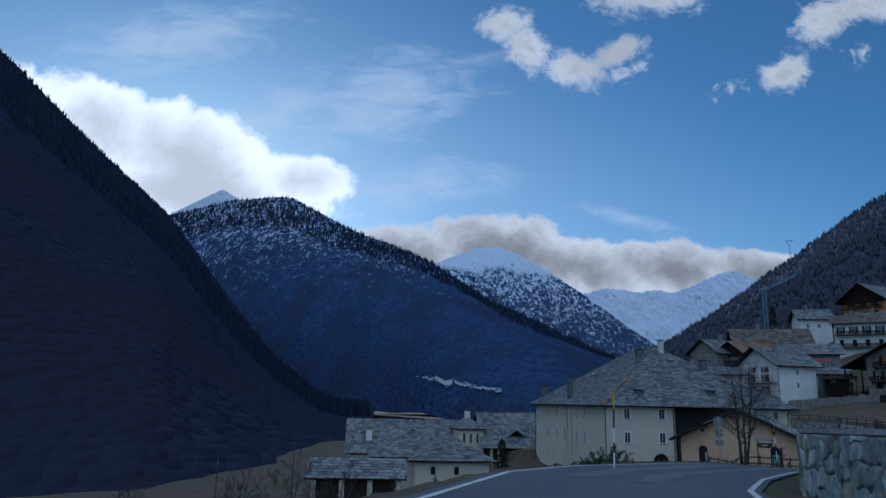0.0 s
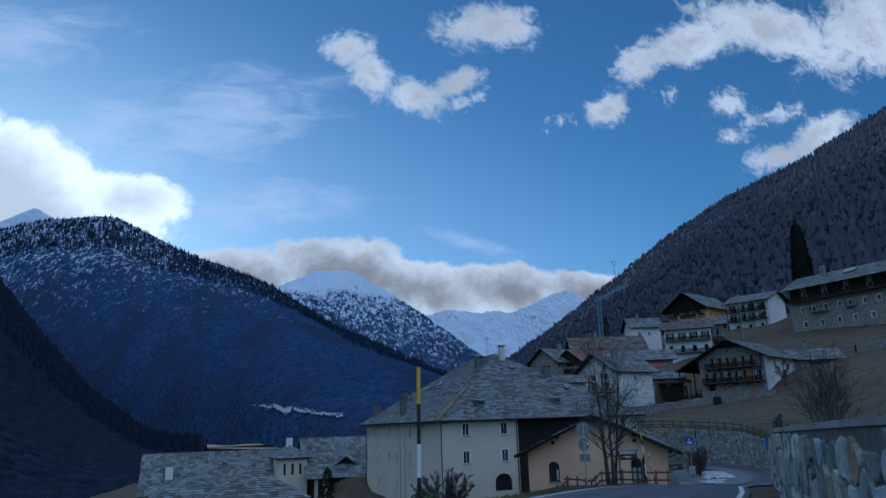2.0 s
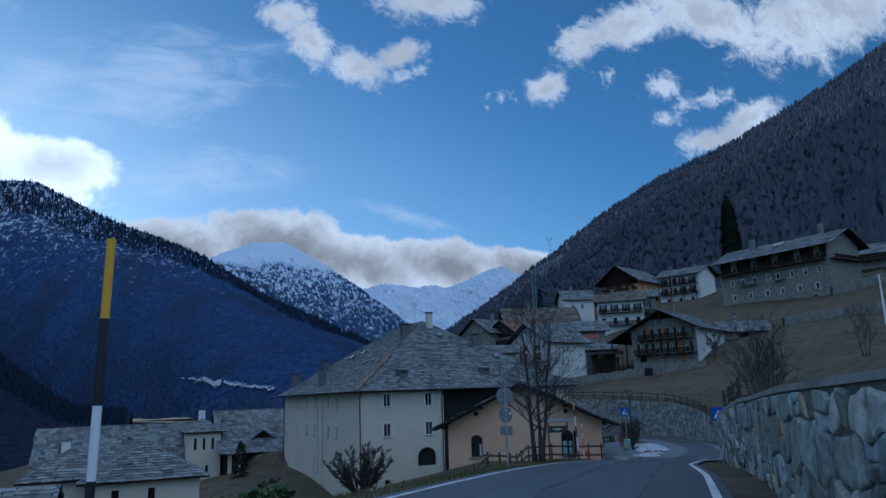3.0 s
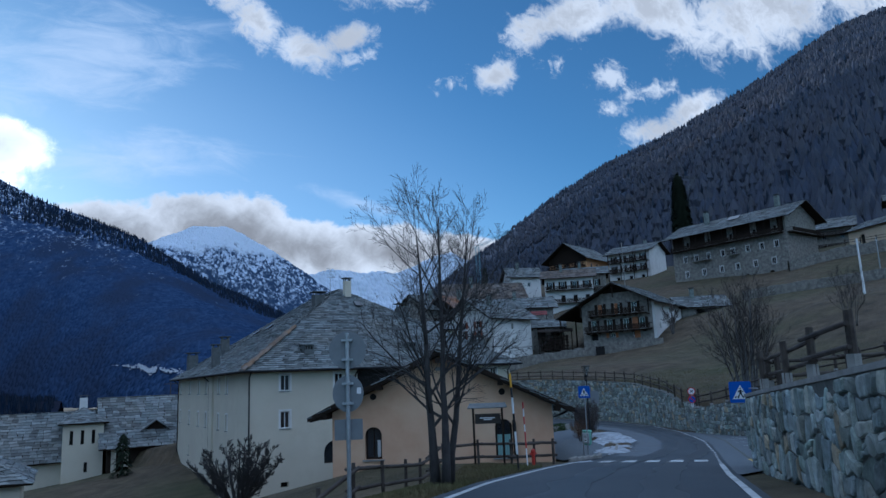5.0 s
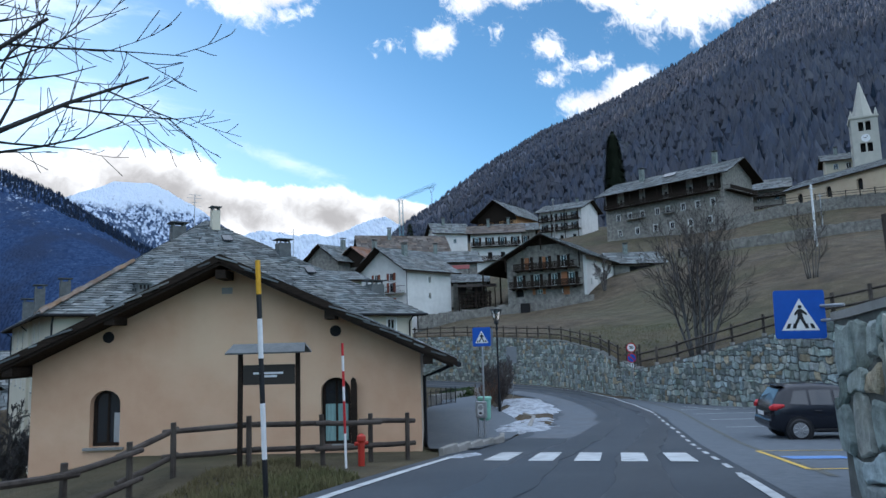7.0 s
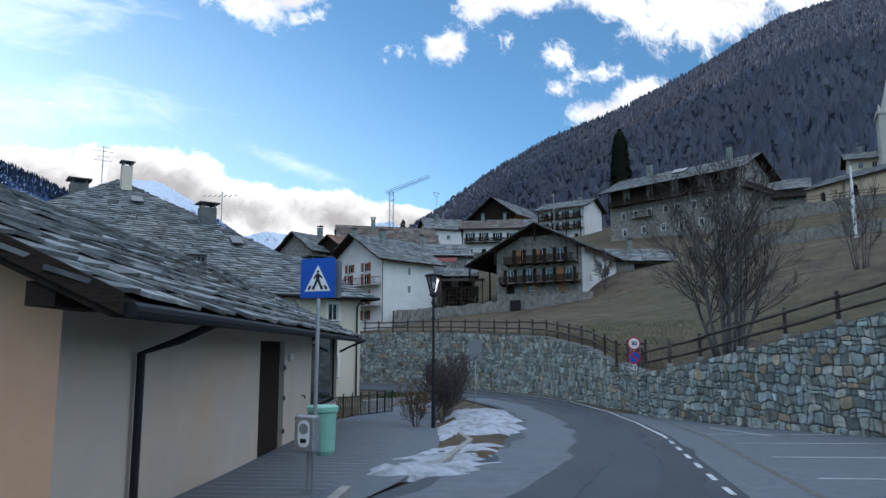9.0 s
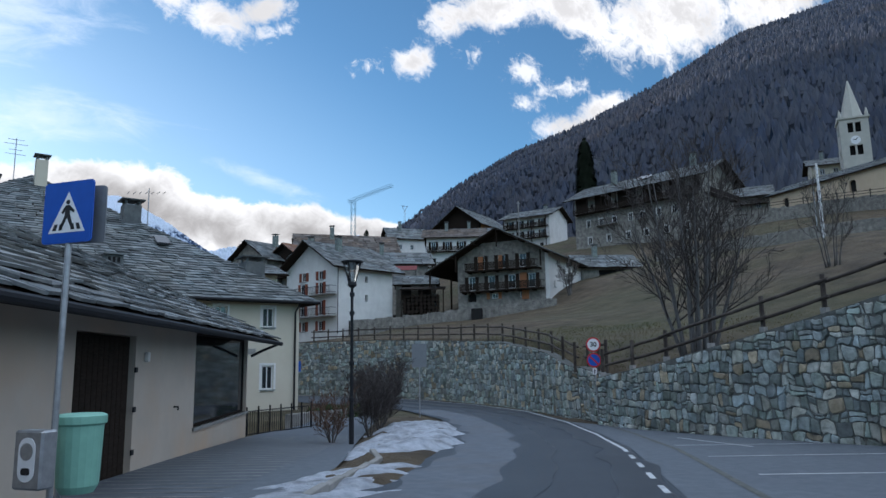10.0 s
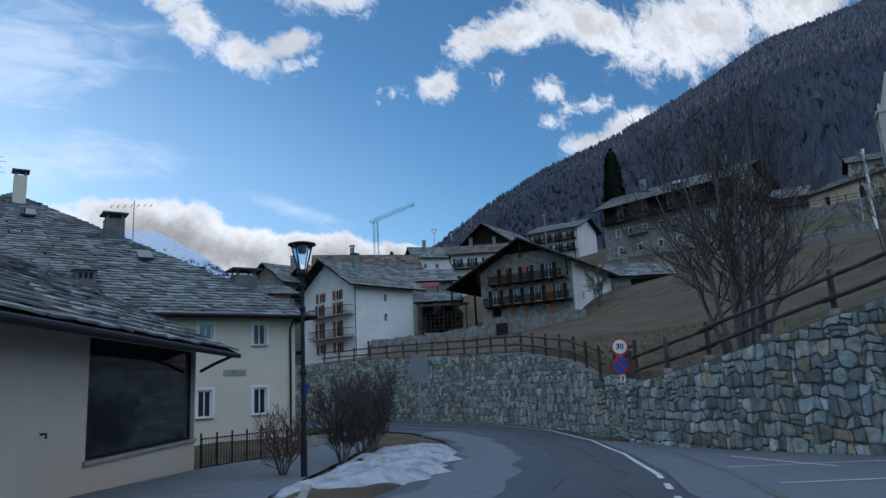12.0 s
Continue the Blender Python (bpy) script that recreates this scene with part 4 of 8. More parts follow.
for x, z, ln in ((1.6, 12.7, 10.0), (0.8, 9.95, 11.6)):
    brackets(balcony(chalet, cm @ pose(x, 0, z - 8.6), ln, 1.25, "wood", M_WOOD), cm @ pose(x, 0, z - 8.6), [0.4 + 2.0 * k for k in range(int(ln / 2.0) + 1)], 1.25, M_WOOD)
for x in (0.5, 6.5, 12.5):
    part("prop", boxed(-1.7, -1.55, x - 0.08, x + 0.08, 4.0 + (6 - abs(x - 6.5)) * 0.5, 6.2 + (6 - abs(x - 6.5)) * 0.5), M_WOOD, chalet)
for y in (0.0, 3.2, 6.5, 9.8, 13.0):
    zz = 6.0 + 3.3 * (1 - abs(y - 6.5) / 6.5)
    part("purlin", boxed(-1.95, 0.2, y - 0.14, y + 0.14, zz - 0.16, zz + 0.10), M_WOOD, chalet)

# the long low eave of the chalet, warm-coloured doors and a woodpile side
stone_roof(chalet, [((17, 17.2, 4.07), (-2, 17.2, 4.07), (-2, 14.2, 5.60), (17, 14.2, 5.60))], size=0.8, seed=10)
for x in (-1.6, 5.0, 11.0):
    part("post", boxed(x - 0.1, x + 0.1, 16.4, 16.6, -1.5, 4.3), M_WOOD, chalet)
M_WARM = material("orange_brown_door", (0.30, 0.12, 0.05), (0.42, 0.18, 0.08), 6, 0.7, bump=0.3)
for x, z, w, h in ((4.25, 0.25, 0.45, 0.85), (5.95, 0.25, 0.45, 0.85), (9.3, 0.0, 0.95, 1.2), (9.05, 1.5, 0.95, 2.0), (3.1, 4.25, 0.7, 1.8), (6.1, 4.25, 0.5, 1.8)):
    bm = boxed(0, w, -0.10, -0.02, 0, h)
    for k in range(3):
        box(bm, 0.06, w - 0.06, -0.125, -0.10, 0.08 + k * h / 3, (k + 0.85) * h / 3)
    bm.transform(cm @ pose(x, 0, z))
    part("door_leaf", bm, M_WARM, chalet, "orange-brown timber door")
part("gable_boarding", plate(bmesh.new(), [(3.9, 7.9), (9.1, 7.9), (6.5, 9.25)], 0.1, cm @ pose(0, -0.14, 0)), M_WOOD, chalet, "dark boarded gable top")

grey = house("grey_farmhouse", "long grey stone farmhouse with timber balconies and slab roof", (155.9, 152.7), 106, 30, 14, 22.0, 36.6, 3.5, M_RUBBLE, "x", over=1.8, over_end=2.0, seed=11, size=1.0,
             holes=row("N", (3.0, 6.2, 9.6, 13.5, 16.2, 20.0, 23.5, 27.0), 29.6, 0.95, 1.5, "white") + row("N", (3.2, 8.0, 12.8, 17.0, 21.5, 26.0), 25.8, 0.95, 1.5, "white") + row("N", (2.6, 7.8, 13.0, 19.0, 25.0), 22.6, 1.3, 1.9, "arch_dark")
             + row("N", (4, 10, 16, 22, 27), 33.4, 0.9, 1.2, "dark") + row("E", (3, 7, 10.5), 28.6, 0.9, 1.4, "plain"))
gm = sides(30, 14)["N"][0]
balcony(grey, gm @ pose(0.4, 0, 10.6), 29.0, 1.5, "wood", M_WOOD)
for k in range(9):
    part("gallery_post", boxed(0.08, 0.22, -1.46, -1.32, 0.0, 3.6), M_WOOD, grey).matrix_local = gm @ pose(0.5 + k * 3.6, 0, 10.6)
# timber band under the eave; its dark colour also paints the eave's shadow
for x0, x1 in ((0.4, 3.6), (5.4, 9.6), (11.2, 15.6), (17.2, 21.6), (23.2, 26.6), (28.2, 29.6)):
    bm = boxed(x0, x1, -0.09, -0.02, 11.0, 14.3)
    bm.transform(gm)
    part("gallery_boarding", bm, M_WOOD, grey, "dark boards behind the gallery")
balcony(grey, gm @ pose(5.8, 0, 7.5), 5.2, 1.1, "iron", M_IRON)
balcony(grey, gm @ pose(15.6, 0, 7.5), 2.6, 1.0, "iron", M_IRON)
balcony(grey, sides(30, 14)["W"][0] @ pose(0.5, 0, 10.6), 13.0, 1.4, "wood", M_WOOD)
chimney(grey, 5.0, 6.5, 17.6, 21.0, 1.0)
chimney(grey, 22.5, 9.0, 16.8, 20.2, 1.0)
bm = boxed(-1.6, 1.6, -1.0, 1.0, 0, 0.10)
bm.transform(pose(14.5, 10.0, 17.2, -32, 0, 0))
part("solar_panel", bm, M_GLASS, grey)

block = house("white_block", "white house with rows of dark timber balconies", (153.4, 205.0), 120, 13, 12, 28.0, 38.2, 2.6, M_WHITE, "x", over=1.3, seed=13, size=1.0,
              holes=row("N", (1.2, 4.2, 7.2, 10.4), 35.3, 1.0, 1.9, "wood") + row("N", (1.2, 4.2, 7.2, 10.4), 32.4, 1.0, 1.9, "wood") + row("N", (2.2, 6.2, 10.0), 29.4, 1.1, 1.5, "dark"))
km = sides(13, 12)["N"][0]
for z in (35.2, 32.3):
    balcony(block, km @ pose(0.2, 0, z - 28.0), 12.4, 1.3, "wood", M_WOOD)
for x in (0.3, 4.2, 8.4, 12.4):
    part("post", boxed(13 - x - 0.09, 13 - x + 0.09, 13.15, 13.3, 1.0, 9.9), M_WOOD, block)
chimney(block, 4.0, 5.0, 11.8, 14.0, 0.8)

orange = house("orange_house", "orange house with a broad dark timber gable", (139.5, 227.5), 30, 18, 14, 32.0, 41.0, 5.0, M_ORANGE, "x", over=1.8, over_end=2.4, seed=15, size=1.1, holes=row("W", (2.4, 6.2, 10.2), 38.2, 1.1, 1.9, "wood") + row("W", (2.4, 6.2, 10.2), 34.8, 1.1, 1.9, "wood") + row("S", (3, 7, 11, 15), 37.6, 1.0, 1.3, "plain"))
om = sides(18, 14)["W"][0]
part("gable_boarding", plate(bmesh.new(), [(0, 7.3), (14, 7.3), (14, 9.1), (7, 13.9), (0, 9.1)], 0.12, om @ pose(0, -0.14, 0)), M_WOOD, orange, "dark boarded gable")
for z in (5.9, 2.6):
    balcony(orange, om @ pose(0.3, 0, z), 13.4, 1.4, "wood", M_WOOD)
chimney(orange, 12.0, 9.0, 12.6, 15.0, 0.8)

nave = house("church_nave", "cream church nave with round-headed dark windows", (153, 142), -97, 34, 11, 25.0, 31.3, 2.4, M_NAVE, "x", over=0.6, seed=17, size=1.0, holes=row("S", (3, 10, 17, 24), 28.0, 1.3, 2.2, "arch_dark"))

M_BROWNROOF = material("brown_weathered_slab", (0.085, 0.062, 0.048), (0.15, 0.12, 0.098), 2.5, 0.8, bump=0.6, bump_scale=9, c3=(0.16, 0.155, 0.15), c3_scale=0.3, c3_amount=0.6, island=0.5)
M_RUSTROOF = material("rusty_sheet", (0.20, 0.095, 0.055), (0.27, 0.145, 0.09), 1.5, 0.8, bump=0.3, c3=(0.14, 0.12, 0.11), c3_scale=0.5, island=0.2)
E = [("timber_house", "old house with a dark timber gable front and rusty roof", (67.0, 159.0), 25, 12, 11, 8.0, 15.9, 3.6, M_RUBBLE, 61, row("W", (2.5, 6.5), 13.3, 1.0, 1.4, "red") + row("W", (2.5, 6.5), 10.2, 1.0, 1.4, "plain"), M_RUSTROOF),
     ("gable_house", "stone house with a plain gable behind the others", (61.5, 163.5), 25, 13, 9, 8.0, 17.2, 3.0, M_RUBBLE, 70, row("W", (2.5, 5.5), 14.3, 0.9, 1.1, "plain"), None),
     ("brown_roof_house", "house with a brown weathered roof behind the white house", (69.5, 172.5), -12, 17, 11, 10.0, 19.6, 4.2, M_RUBBLE, 62, row("S", (3, 8, 12), 16.5, 0.9, 1.2, "dark"), M_BROWNROOF),
     ("stone_barn", "grey stone barn with a pale slab roof", (76.0, 161.8), -20, 11.5, 9, 9.8, 16.9, 2.2, M_RUBBLE, 63, row("S", (2.5, 7.5), 13.5, 0.6, 0.9, "dark"), None),
     ("small_shed", "low stone shed with an open dark front", (101.3, 136.2), -25, 8.0, 7, 11.6, 14.4, 1.9, M_RUBBLE, 64, row("S", (2.6,), 11.8, 4.0, 2.0, "dark"), None),
     ("balcony_house", "pale house with long timber balconies below the orange house", (101.5, 187.5), -31, 12, 9, 19.0, 27.2, 2.2, M_WHITE, 65, row("S", (1, 4, 7, 10), 24.2, 1.0, 1.9, "wood") + row("S", (1, 4, 7, 10), 20.8, 1.0, 1.8, "dark"), M_BROWNROOF),
     ("lower_balcony_house", "old timber-fronted house stepping down the slope", (109.5, 190.0), -31, 10, 8, 19.0, 28.6, 2.0, M_RUBBLE, 71, row("S", (1, 4, 7), 25.4, 1.0, 1.6, "wood") + row("S", (1, 4, 7), 22.0, 1.0, 1.6, "dark"), None),
     ("upper_house", "grey house with a dark gable beside the church", (164.5, 166.5), -52, 13, 11, 30.0, 37.0, 3.0, M_RUBBLE, 66, row("S", (2, 6, 10), 34.0, 1.0, 1.4, "plain") + row("S", (2, 6, 10), 31.2, 1.0, 1.4, "plain"), None),
     ("church_annex", "small cream gabled house beside the tower", (170.5, 144.5), -50, 7, 7, 30.0, 40.2, 1.8, M_CREAM, 67, row("S", (1.5, 4), 38.0, 1.0, 1.3, "plain"), None),
     ("pale_cottage", "pale cottage higher up the village", (104, 212), -10, 9, 8, 23.0, 31.5, 2.8, M_WHITE, 68, row("S", (2, 5), 28.5, 0.9, 1.2, "plain"), None),
     ("low_cottage", "cream building behind the large farmhouse", (42, 131), 5, 13, 9, -9.0, 10.6, 1.4, M_CREAM, 69, row("S", (2, 5, 9), 7.4, 0.9, 1.1, "plain"), None)]
for nm, lb, c, ang, w, d, z0, h, rise, mt, sd, hl, cv in E:
    ob = house(nm, lb, c, ang, w, d, z0, h, rise, mt, "x", over=1.0, seed=sd, size=0.95, holes=hl, cover=cv)
    chimney(ob, w * 0.35, d * 0.4, h - z0 + rise * 0.7, h - z0 + rise + 1.4, 0.7)
    if nm in ("balcony_house", "lower_balcony_house", "upper_house"):
        for z in (4.9, 1.6):
            balcony(ob, pose(0.2, 0, z), w - 0.4, 1.3, "wood", M_WOOD)
    if nm == "timber_house":
        bb = sides(w, d)["W"][0]
        part("gable_boarding", plate(bmesh.new(), [(0, h - z0), (d, h - z0), (d / 2, h - z0 + rise)], 0.1, bb @ pose(0, -0.12, 0)), M_WOOD, ob, "dark boarded gable")
        balcony(ob, bb @ pose(0.5, 0, 6.2), 9.5, 1.3, "wood", M_WOOD)

# lower houses in the valley
low_a = house("long_farmhouse", "pale farmhouse with a long stone slab roof below the road", (-20.2, 138.5), 8, 25, 14, -15, -5.2, 5.6, M_CREAM, "x", over=1.0, seed=21, size=0.8, holes=row("W", (3, 6), -7.6, 0.8, 1.4, "plain"))
chimney(low_a, 3.6, 2.4, 10.4, 13.6, 1.2, M_WHITE)
chimney(low_a, 12.6, 4.0, 11.6, 13.4, 0.6)
low_b = house("tower_house", "cream house with narrow slit windows below the road", (1.2, 136.5), 8, 4.8, 12, -15, -0.5, 1.6, M_CREAM, "x", over=0.6, ridge=4.5, seed=23, size=0.8, holes=row("S", (0.8, 2.1, 3.4), -3.4, 0.4, 1.8, "dark") + row("S", (2.6,), -7.0, 0.4, 1.3, "dark"))
chimney(low_b, 2.4, 6.0, 15.4, 17.6, 1.0, M_WHITE)
low_c = house("dark_barn", "timber barn with a slab roof and a small dormer", (6.6, 135.5), 8, 14.5, 16, -15, -3.6, 5.8, M_WOOD, "x", over=1.0, seed=25, size=0.8)
part("dormer", plate(bmesh.new(), [(0, 0), (3.0, 0), (1.5, 1.2)], 3.2, pose(4.6, 1.8, 12.9)), M_WOOD, low_c)
part("dormer_roof", slab_quad(slab_quad(bmesh.new(), (4.1, 5.4, 12.85), (4.1, 1.3, 12.85), (6.1, 1.3, 14.3), (6.1, 5.4, 14.3), 0.1), (8.1, 1.3, 12.85), (8.1, 5.4, 12.85), (6.1, 5.4, 14.3), (6.1, 1.3, 14.3), 0.1), M_SLATE_I, low_c)
for x in (0.5, 2.0):
    part("pillar", boxed(x, x + 0.6, -0.12, 0.4, -1, 11.2), M_CREAM, low_c)
low_d = house("low_shed", "low cream outhouse with a hipped slab roof", (-4.2, 87.5), 8, 9.4, 8, -11, -2.6, 2.6, M_CREAM, "x", over=0.8, ridge=2.0, seed=27, size=0.7, holes=row("S", (2, 5), -4.6, 0.6, 1.0, "dark"))
low_e = house("side_house", "cream outhouse joined to the long roof", (-9.5, 89), 8, 7, 8, -11, -2.4, 2.2, M_CREAM, "x", over=0.7, ridge=2.0, seed=28, size=0.7, holes=row("S", (2.5,), -4.6, 0.8, 1.0, "plain") + row("S", (2.5,), -7.6, 0.8, 1.0, "plain"))
low_f = house("open_shed", "open shed with pale pillars and a slab roof", (-15.0, 76), 6, 10, 6, -11.5, -3.9, 1.6, M_WOOD, "x", over=0.6, seed=29, size=0.7)
for k in range(4):
    part("pillar", boxed(0.1 + k * 3.1, 0.65 + k * 3.1, -0.14, 0.4, -1, 7.4), M_CREAM, low_f)

# ---------------------------------------------------------------- mountains


def mountain_mat(name, dark, light, crown, brown, snow_z=None, snow_rise=200.0, snow_noise=1.0, open_snow=None):
    """Woods seen from afar: crowns of two tones, with snow lying between them above a height; open snow above a second one."""
    m = bpy.data.materials.new(name)
    m.use_nodes = True
    t = m.node_tree
    b = t.nodes["Principled BSDF"]
    b.inputs["Roughness"].default_value, b.inputs["Specular IOR Level"].default_value = 1.0, 0.0
    tc = t.nodes.new("ShaderNodeTexCoord")

    def math_node(op, a, c=None, clamp=False):
        n = t.nodes.new("ShaderNodeMath")
        n.operation, n.use_clamp = op, clamp
        for i, v in enumerate((a, c)):
            if v is None:
                continue
            if isinstance(v, (int, float)):
                n.inputs[i].default_value = v
            else:
                t.links.new(v, n.inputs[i])
        return n.outputs[0]

    def tex(scale, detail=5.0, r=0.6):
        n = t.nodes.new("ShaderNodeTexNoise")
        n.inputs["Scale"].default_value, n.inputs["Detail"].default_value, n.inputs["Roughness"].default_value = scale, detail, r
        t.links.new(squeeze.outputs[0], n.inputs["Vector"])
        return n.outputs[0]

    def ramp(v, lo, hi):
        n = t.nodes.new("ShaderNodeMapRange")
        n.interpolation_type = "SMOOTHSTEP"
        t.links.new(v, n.inputs[0])
        n.inputs[1].default_value, n.inputs[2].default_value = lo, hi
        return n.outputs[0]

    def mix(f, a, c):
        n = t.nodes.new("ShaderNodeMix")
        n.data_type = "RGBA"
        for i, v in ((0, f), (6, a), (7, c)):
            if isinstance(v, tuple):
                n.inputs[i].default_value = (*v, 1)
            else:
                t.links.new(v, n.inputs[i])
        return n.outputs[2]

    squeeze = t.nodes.new("ShaderNodeMapping")
    squeeze.inputs["Scale"].default_value = (1.0, 0.4, 0.55)
    t.links.new(tc.outputs["Object"], squeeze.inputs[0])
    vor = t.nodes.new("ShaderNodeTexVoronoi")
    vor.inputs["Scale"].default_value = crown
    t.links.new(squeeze.outputs[0], vor.inputs["Vector"])
    sepc = t.nodes.new("ShaderNodeSeparateColor")
    t.links.new(vor.outputs["Color"], sepc.inputs[0])
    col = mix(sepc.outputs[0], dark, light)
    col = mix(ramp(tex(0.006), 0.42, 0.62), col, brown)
    if snow_z is not None:
        sz = t.nodes.new("ShaderNodeSeparateXYZ")
        t.links.new(tc.outputs["Object"], sz.inputs[0])
        up = math_node("DIVIDE", math_node("SUBTRACT", sz.outputs[2], snow_z), snow_rise)
        streak = math_node("MULTIPLY", math_node("SUBTRACT", tex(0.040, 10.0, 0.78), 0.5), 4.5 * snow_noise)
        gaps = math_node("MULTIPLY", math_node("SUBTRACT", sepc.outputs[1], 0.5), 1.2)
        f = ramp(math_node("ADD", math_node("ADD", math_node("MINIMUM", up, 0.9), streak), gaps), 0.35, 1.35)
        # blue tint for distance put into the colour of the snow
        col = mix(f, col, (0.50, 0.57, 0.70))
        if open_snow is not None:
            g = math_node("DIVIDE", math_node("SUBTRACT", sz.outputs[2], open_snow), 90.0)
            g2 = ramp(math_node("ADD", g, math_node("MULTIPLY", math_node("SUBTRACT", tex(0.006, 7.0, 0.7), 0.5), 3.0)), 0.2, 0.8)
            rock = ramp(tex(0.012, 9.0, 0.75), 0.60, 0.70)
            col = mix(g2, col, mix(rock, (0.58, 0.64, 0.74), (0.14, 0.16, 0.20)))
    t.links.new(col, b.inputs["Base Color"])
    bp = t.nodes.new("ShaderNodeBump")
    bp.inputs["Strength"].default_value, bp.inputs["Distance"].default_value = 0.9, 0.6 / crown
    t.links.new(vor.outputs["Distance"], bp.inputs["Height"])
    bp.invert = True
    t.links.new(bp.outputs[0], b.inputs["Normal"])
    return m


# the western slope's shade and blue haze are put into this woods colour
M_WEST = mountain_mat("shaded_conifer_woods", (0.014, 0.019, 0.036), (0.028, 0.034, 0.056), 0.30, (0.024, 0.026, 0.040))
# haze put into the colours: woods of the farther mountains tinted blue
M_MIDDLE = mountain_mat("haze_blue_conifer_woods", (0.022, 0.042, 0.098), (0.044, 0.074, 0.150), 0.16, (0.032, 0.046, 0.086), 420, 420, 0.85)
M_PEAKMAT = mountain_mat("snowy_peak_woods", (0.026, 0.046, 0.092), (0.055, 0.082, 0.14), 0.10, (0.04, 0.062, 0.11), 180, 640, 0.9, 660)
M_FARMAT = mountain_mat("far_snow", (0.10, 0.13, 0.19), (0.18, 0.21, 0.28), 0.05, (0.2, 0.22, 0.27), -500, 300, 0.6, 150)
# the hillside's haze is put into its blue-grey colour
M_EAST = mountain_mat("hazed_bare_woods", (0.058, 0.070, 0.098), (0.076, 0.088, 0.116), 0.2, (0.074, 0.080, 0.100))


def massif(name, label, rows, mat, rough, o=(0, 0, 3), seed=0.0, nu=360, nv=90, power=1.0, tooth=0.0, soft=9):
    """A mountainside. rows along its crest: bearing x/y, crest slope z/y, crest distance, foot distance, foot height."""
    R = np.array(rows, float)
    g = np.linspace(R[0, 0], R[-1, 0], nu)
    cols = [np.interp(g, R[:, 0], R[:, k]) for k in range(1, 5)]
    kern = np.ones(soft) / soft
    cols = [np.convolve(np.pad(c, soft // 2, mode="edge"), kern, mode="valid") for c in cols]
    verts, faces = [], []
    for j in range(nv + 14):
        v = j / (nv - 1)
        for i in range(nu):
            slope, far, near, foot = (c[i] for c in cols)
            if v <= 1:
                y = near + (far - near) * v
                z = foot + (slope * far - foot) * v**power
                n = noise.fractal(Vector((g[i] * y * 0.0035, y * 0.0035, seed)), 1.0, 2.0, 7) * rough * far * (0.15 + v) * (1.0 - 0.75 * v**6)
                z += n
                if v > 0.9:
                    z += tooth * far * (noise.random() - 0.3) * (v - 0.9) * 10
            else:
                y = far * (1 + (v - 1) * 1.5)
                z = slope * far - (v - 1) * far * 0.6
            verts.append((o[0] + g[i] * y, o[1] + y, o[2] + z))
    for j in range(nv + 13):
        for i in range(nu - 1):
            a = j * nu + i
            faces.append((a, a + 1, a + nu + 1, a + nu))
    me = bpy.data.meshes.new(name)
    me.from_pydata(verts, [], faces)
    me.polygons.foreach_set("use_smooth", [True] * len(faces))
    me.materials.append(mat)
    tagged(new(name, me), label, "", "", "structure")
    return np.array(verts).reshape(nv + 14, nu, 3)[:nv]


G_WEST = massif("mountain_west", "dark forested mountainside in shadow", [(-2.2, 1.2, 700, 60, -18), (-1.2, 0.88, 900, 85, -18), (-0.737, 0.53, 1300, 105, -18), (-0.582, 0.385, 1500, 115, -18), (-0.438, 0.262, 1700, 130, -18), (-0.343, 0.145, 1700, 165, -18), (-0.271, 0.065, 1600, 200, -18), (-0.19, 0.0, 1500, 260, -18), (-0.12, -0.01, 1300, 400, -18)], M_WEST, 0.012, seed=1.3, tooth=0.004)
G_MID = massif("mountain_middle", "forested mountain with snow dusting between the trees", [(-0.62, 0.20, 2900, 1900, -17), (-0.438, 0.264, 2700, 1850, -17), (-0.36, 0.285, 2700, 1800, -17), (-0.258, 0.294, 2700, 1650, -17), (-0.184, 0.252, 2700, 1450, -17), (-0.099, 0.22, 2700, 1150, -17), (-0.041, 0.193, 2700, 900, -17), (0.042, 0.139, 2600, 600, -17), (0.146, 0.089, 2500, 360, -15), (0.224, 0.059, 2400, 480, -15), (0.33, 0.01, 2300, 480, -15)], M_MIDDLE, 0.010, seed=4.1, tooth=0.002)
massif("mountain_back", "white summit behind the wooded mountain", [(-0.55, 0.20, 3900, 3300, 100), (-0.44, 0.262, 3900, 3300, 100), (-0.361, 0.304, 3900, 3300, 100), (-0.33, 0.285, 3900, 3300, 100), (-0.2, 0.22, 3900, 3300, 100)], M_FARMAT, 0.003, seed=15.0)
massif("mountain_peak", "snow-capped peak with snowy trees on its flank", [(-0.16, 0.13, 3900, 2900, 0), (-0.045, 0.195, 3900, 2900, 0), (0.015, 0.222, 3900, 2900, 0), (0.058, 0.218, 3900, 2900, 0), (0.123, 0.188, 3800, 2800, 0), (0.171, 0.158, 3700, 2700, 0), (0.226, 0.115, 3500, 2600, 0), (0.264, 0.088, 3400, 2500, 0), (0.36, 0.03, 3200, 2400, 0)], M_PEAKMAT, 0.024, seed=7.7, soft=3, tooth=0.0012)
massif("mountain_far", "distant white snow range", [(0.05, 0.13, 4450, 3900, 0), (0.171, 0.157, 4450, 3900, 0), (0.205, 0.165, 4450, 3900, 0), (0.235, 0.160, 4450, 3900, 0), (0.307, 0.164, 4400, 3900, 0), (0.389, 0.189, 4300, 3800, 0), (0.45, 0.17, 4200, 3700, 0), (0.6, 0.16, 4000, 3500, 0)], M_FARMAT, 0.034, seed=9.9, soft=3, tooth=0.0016)
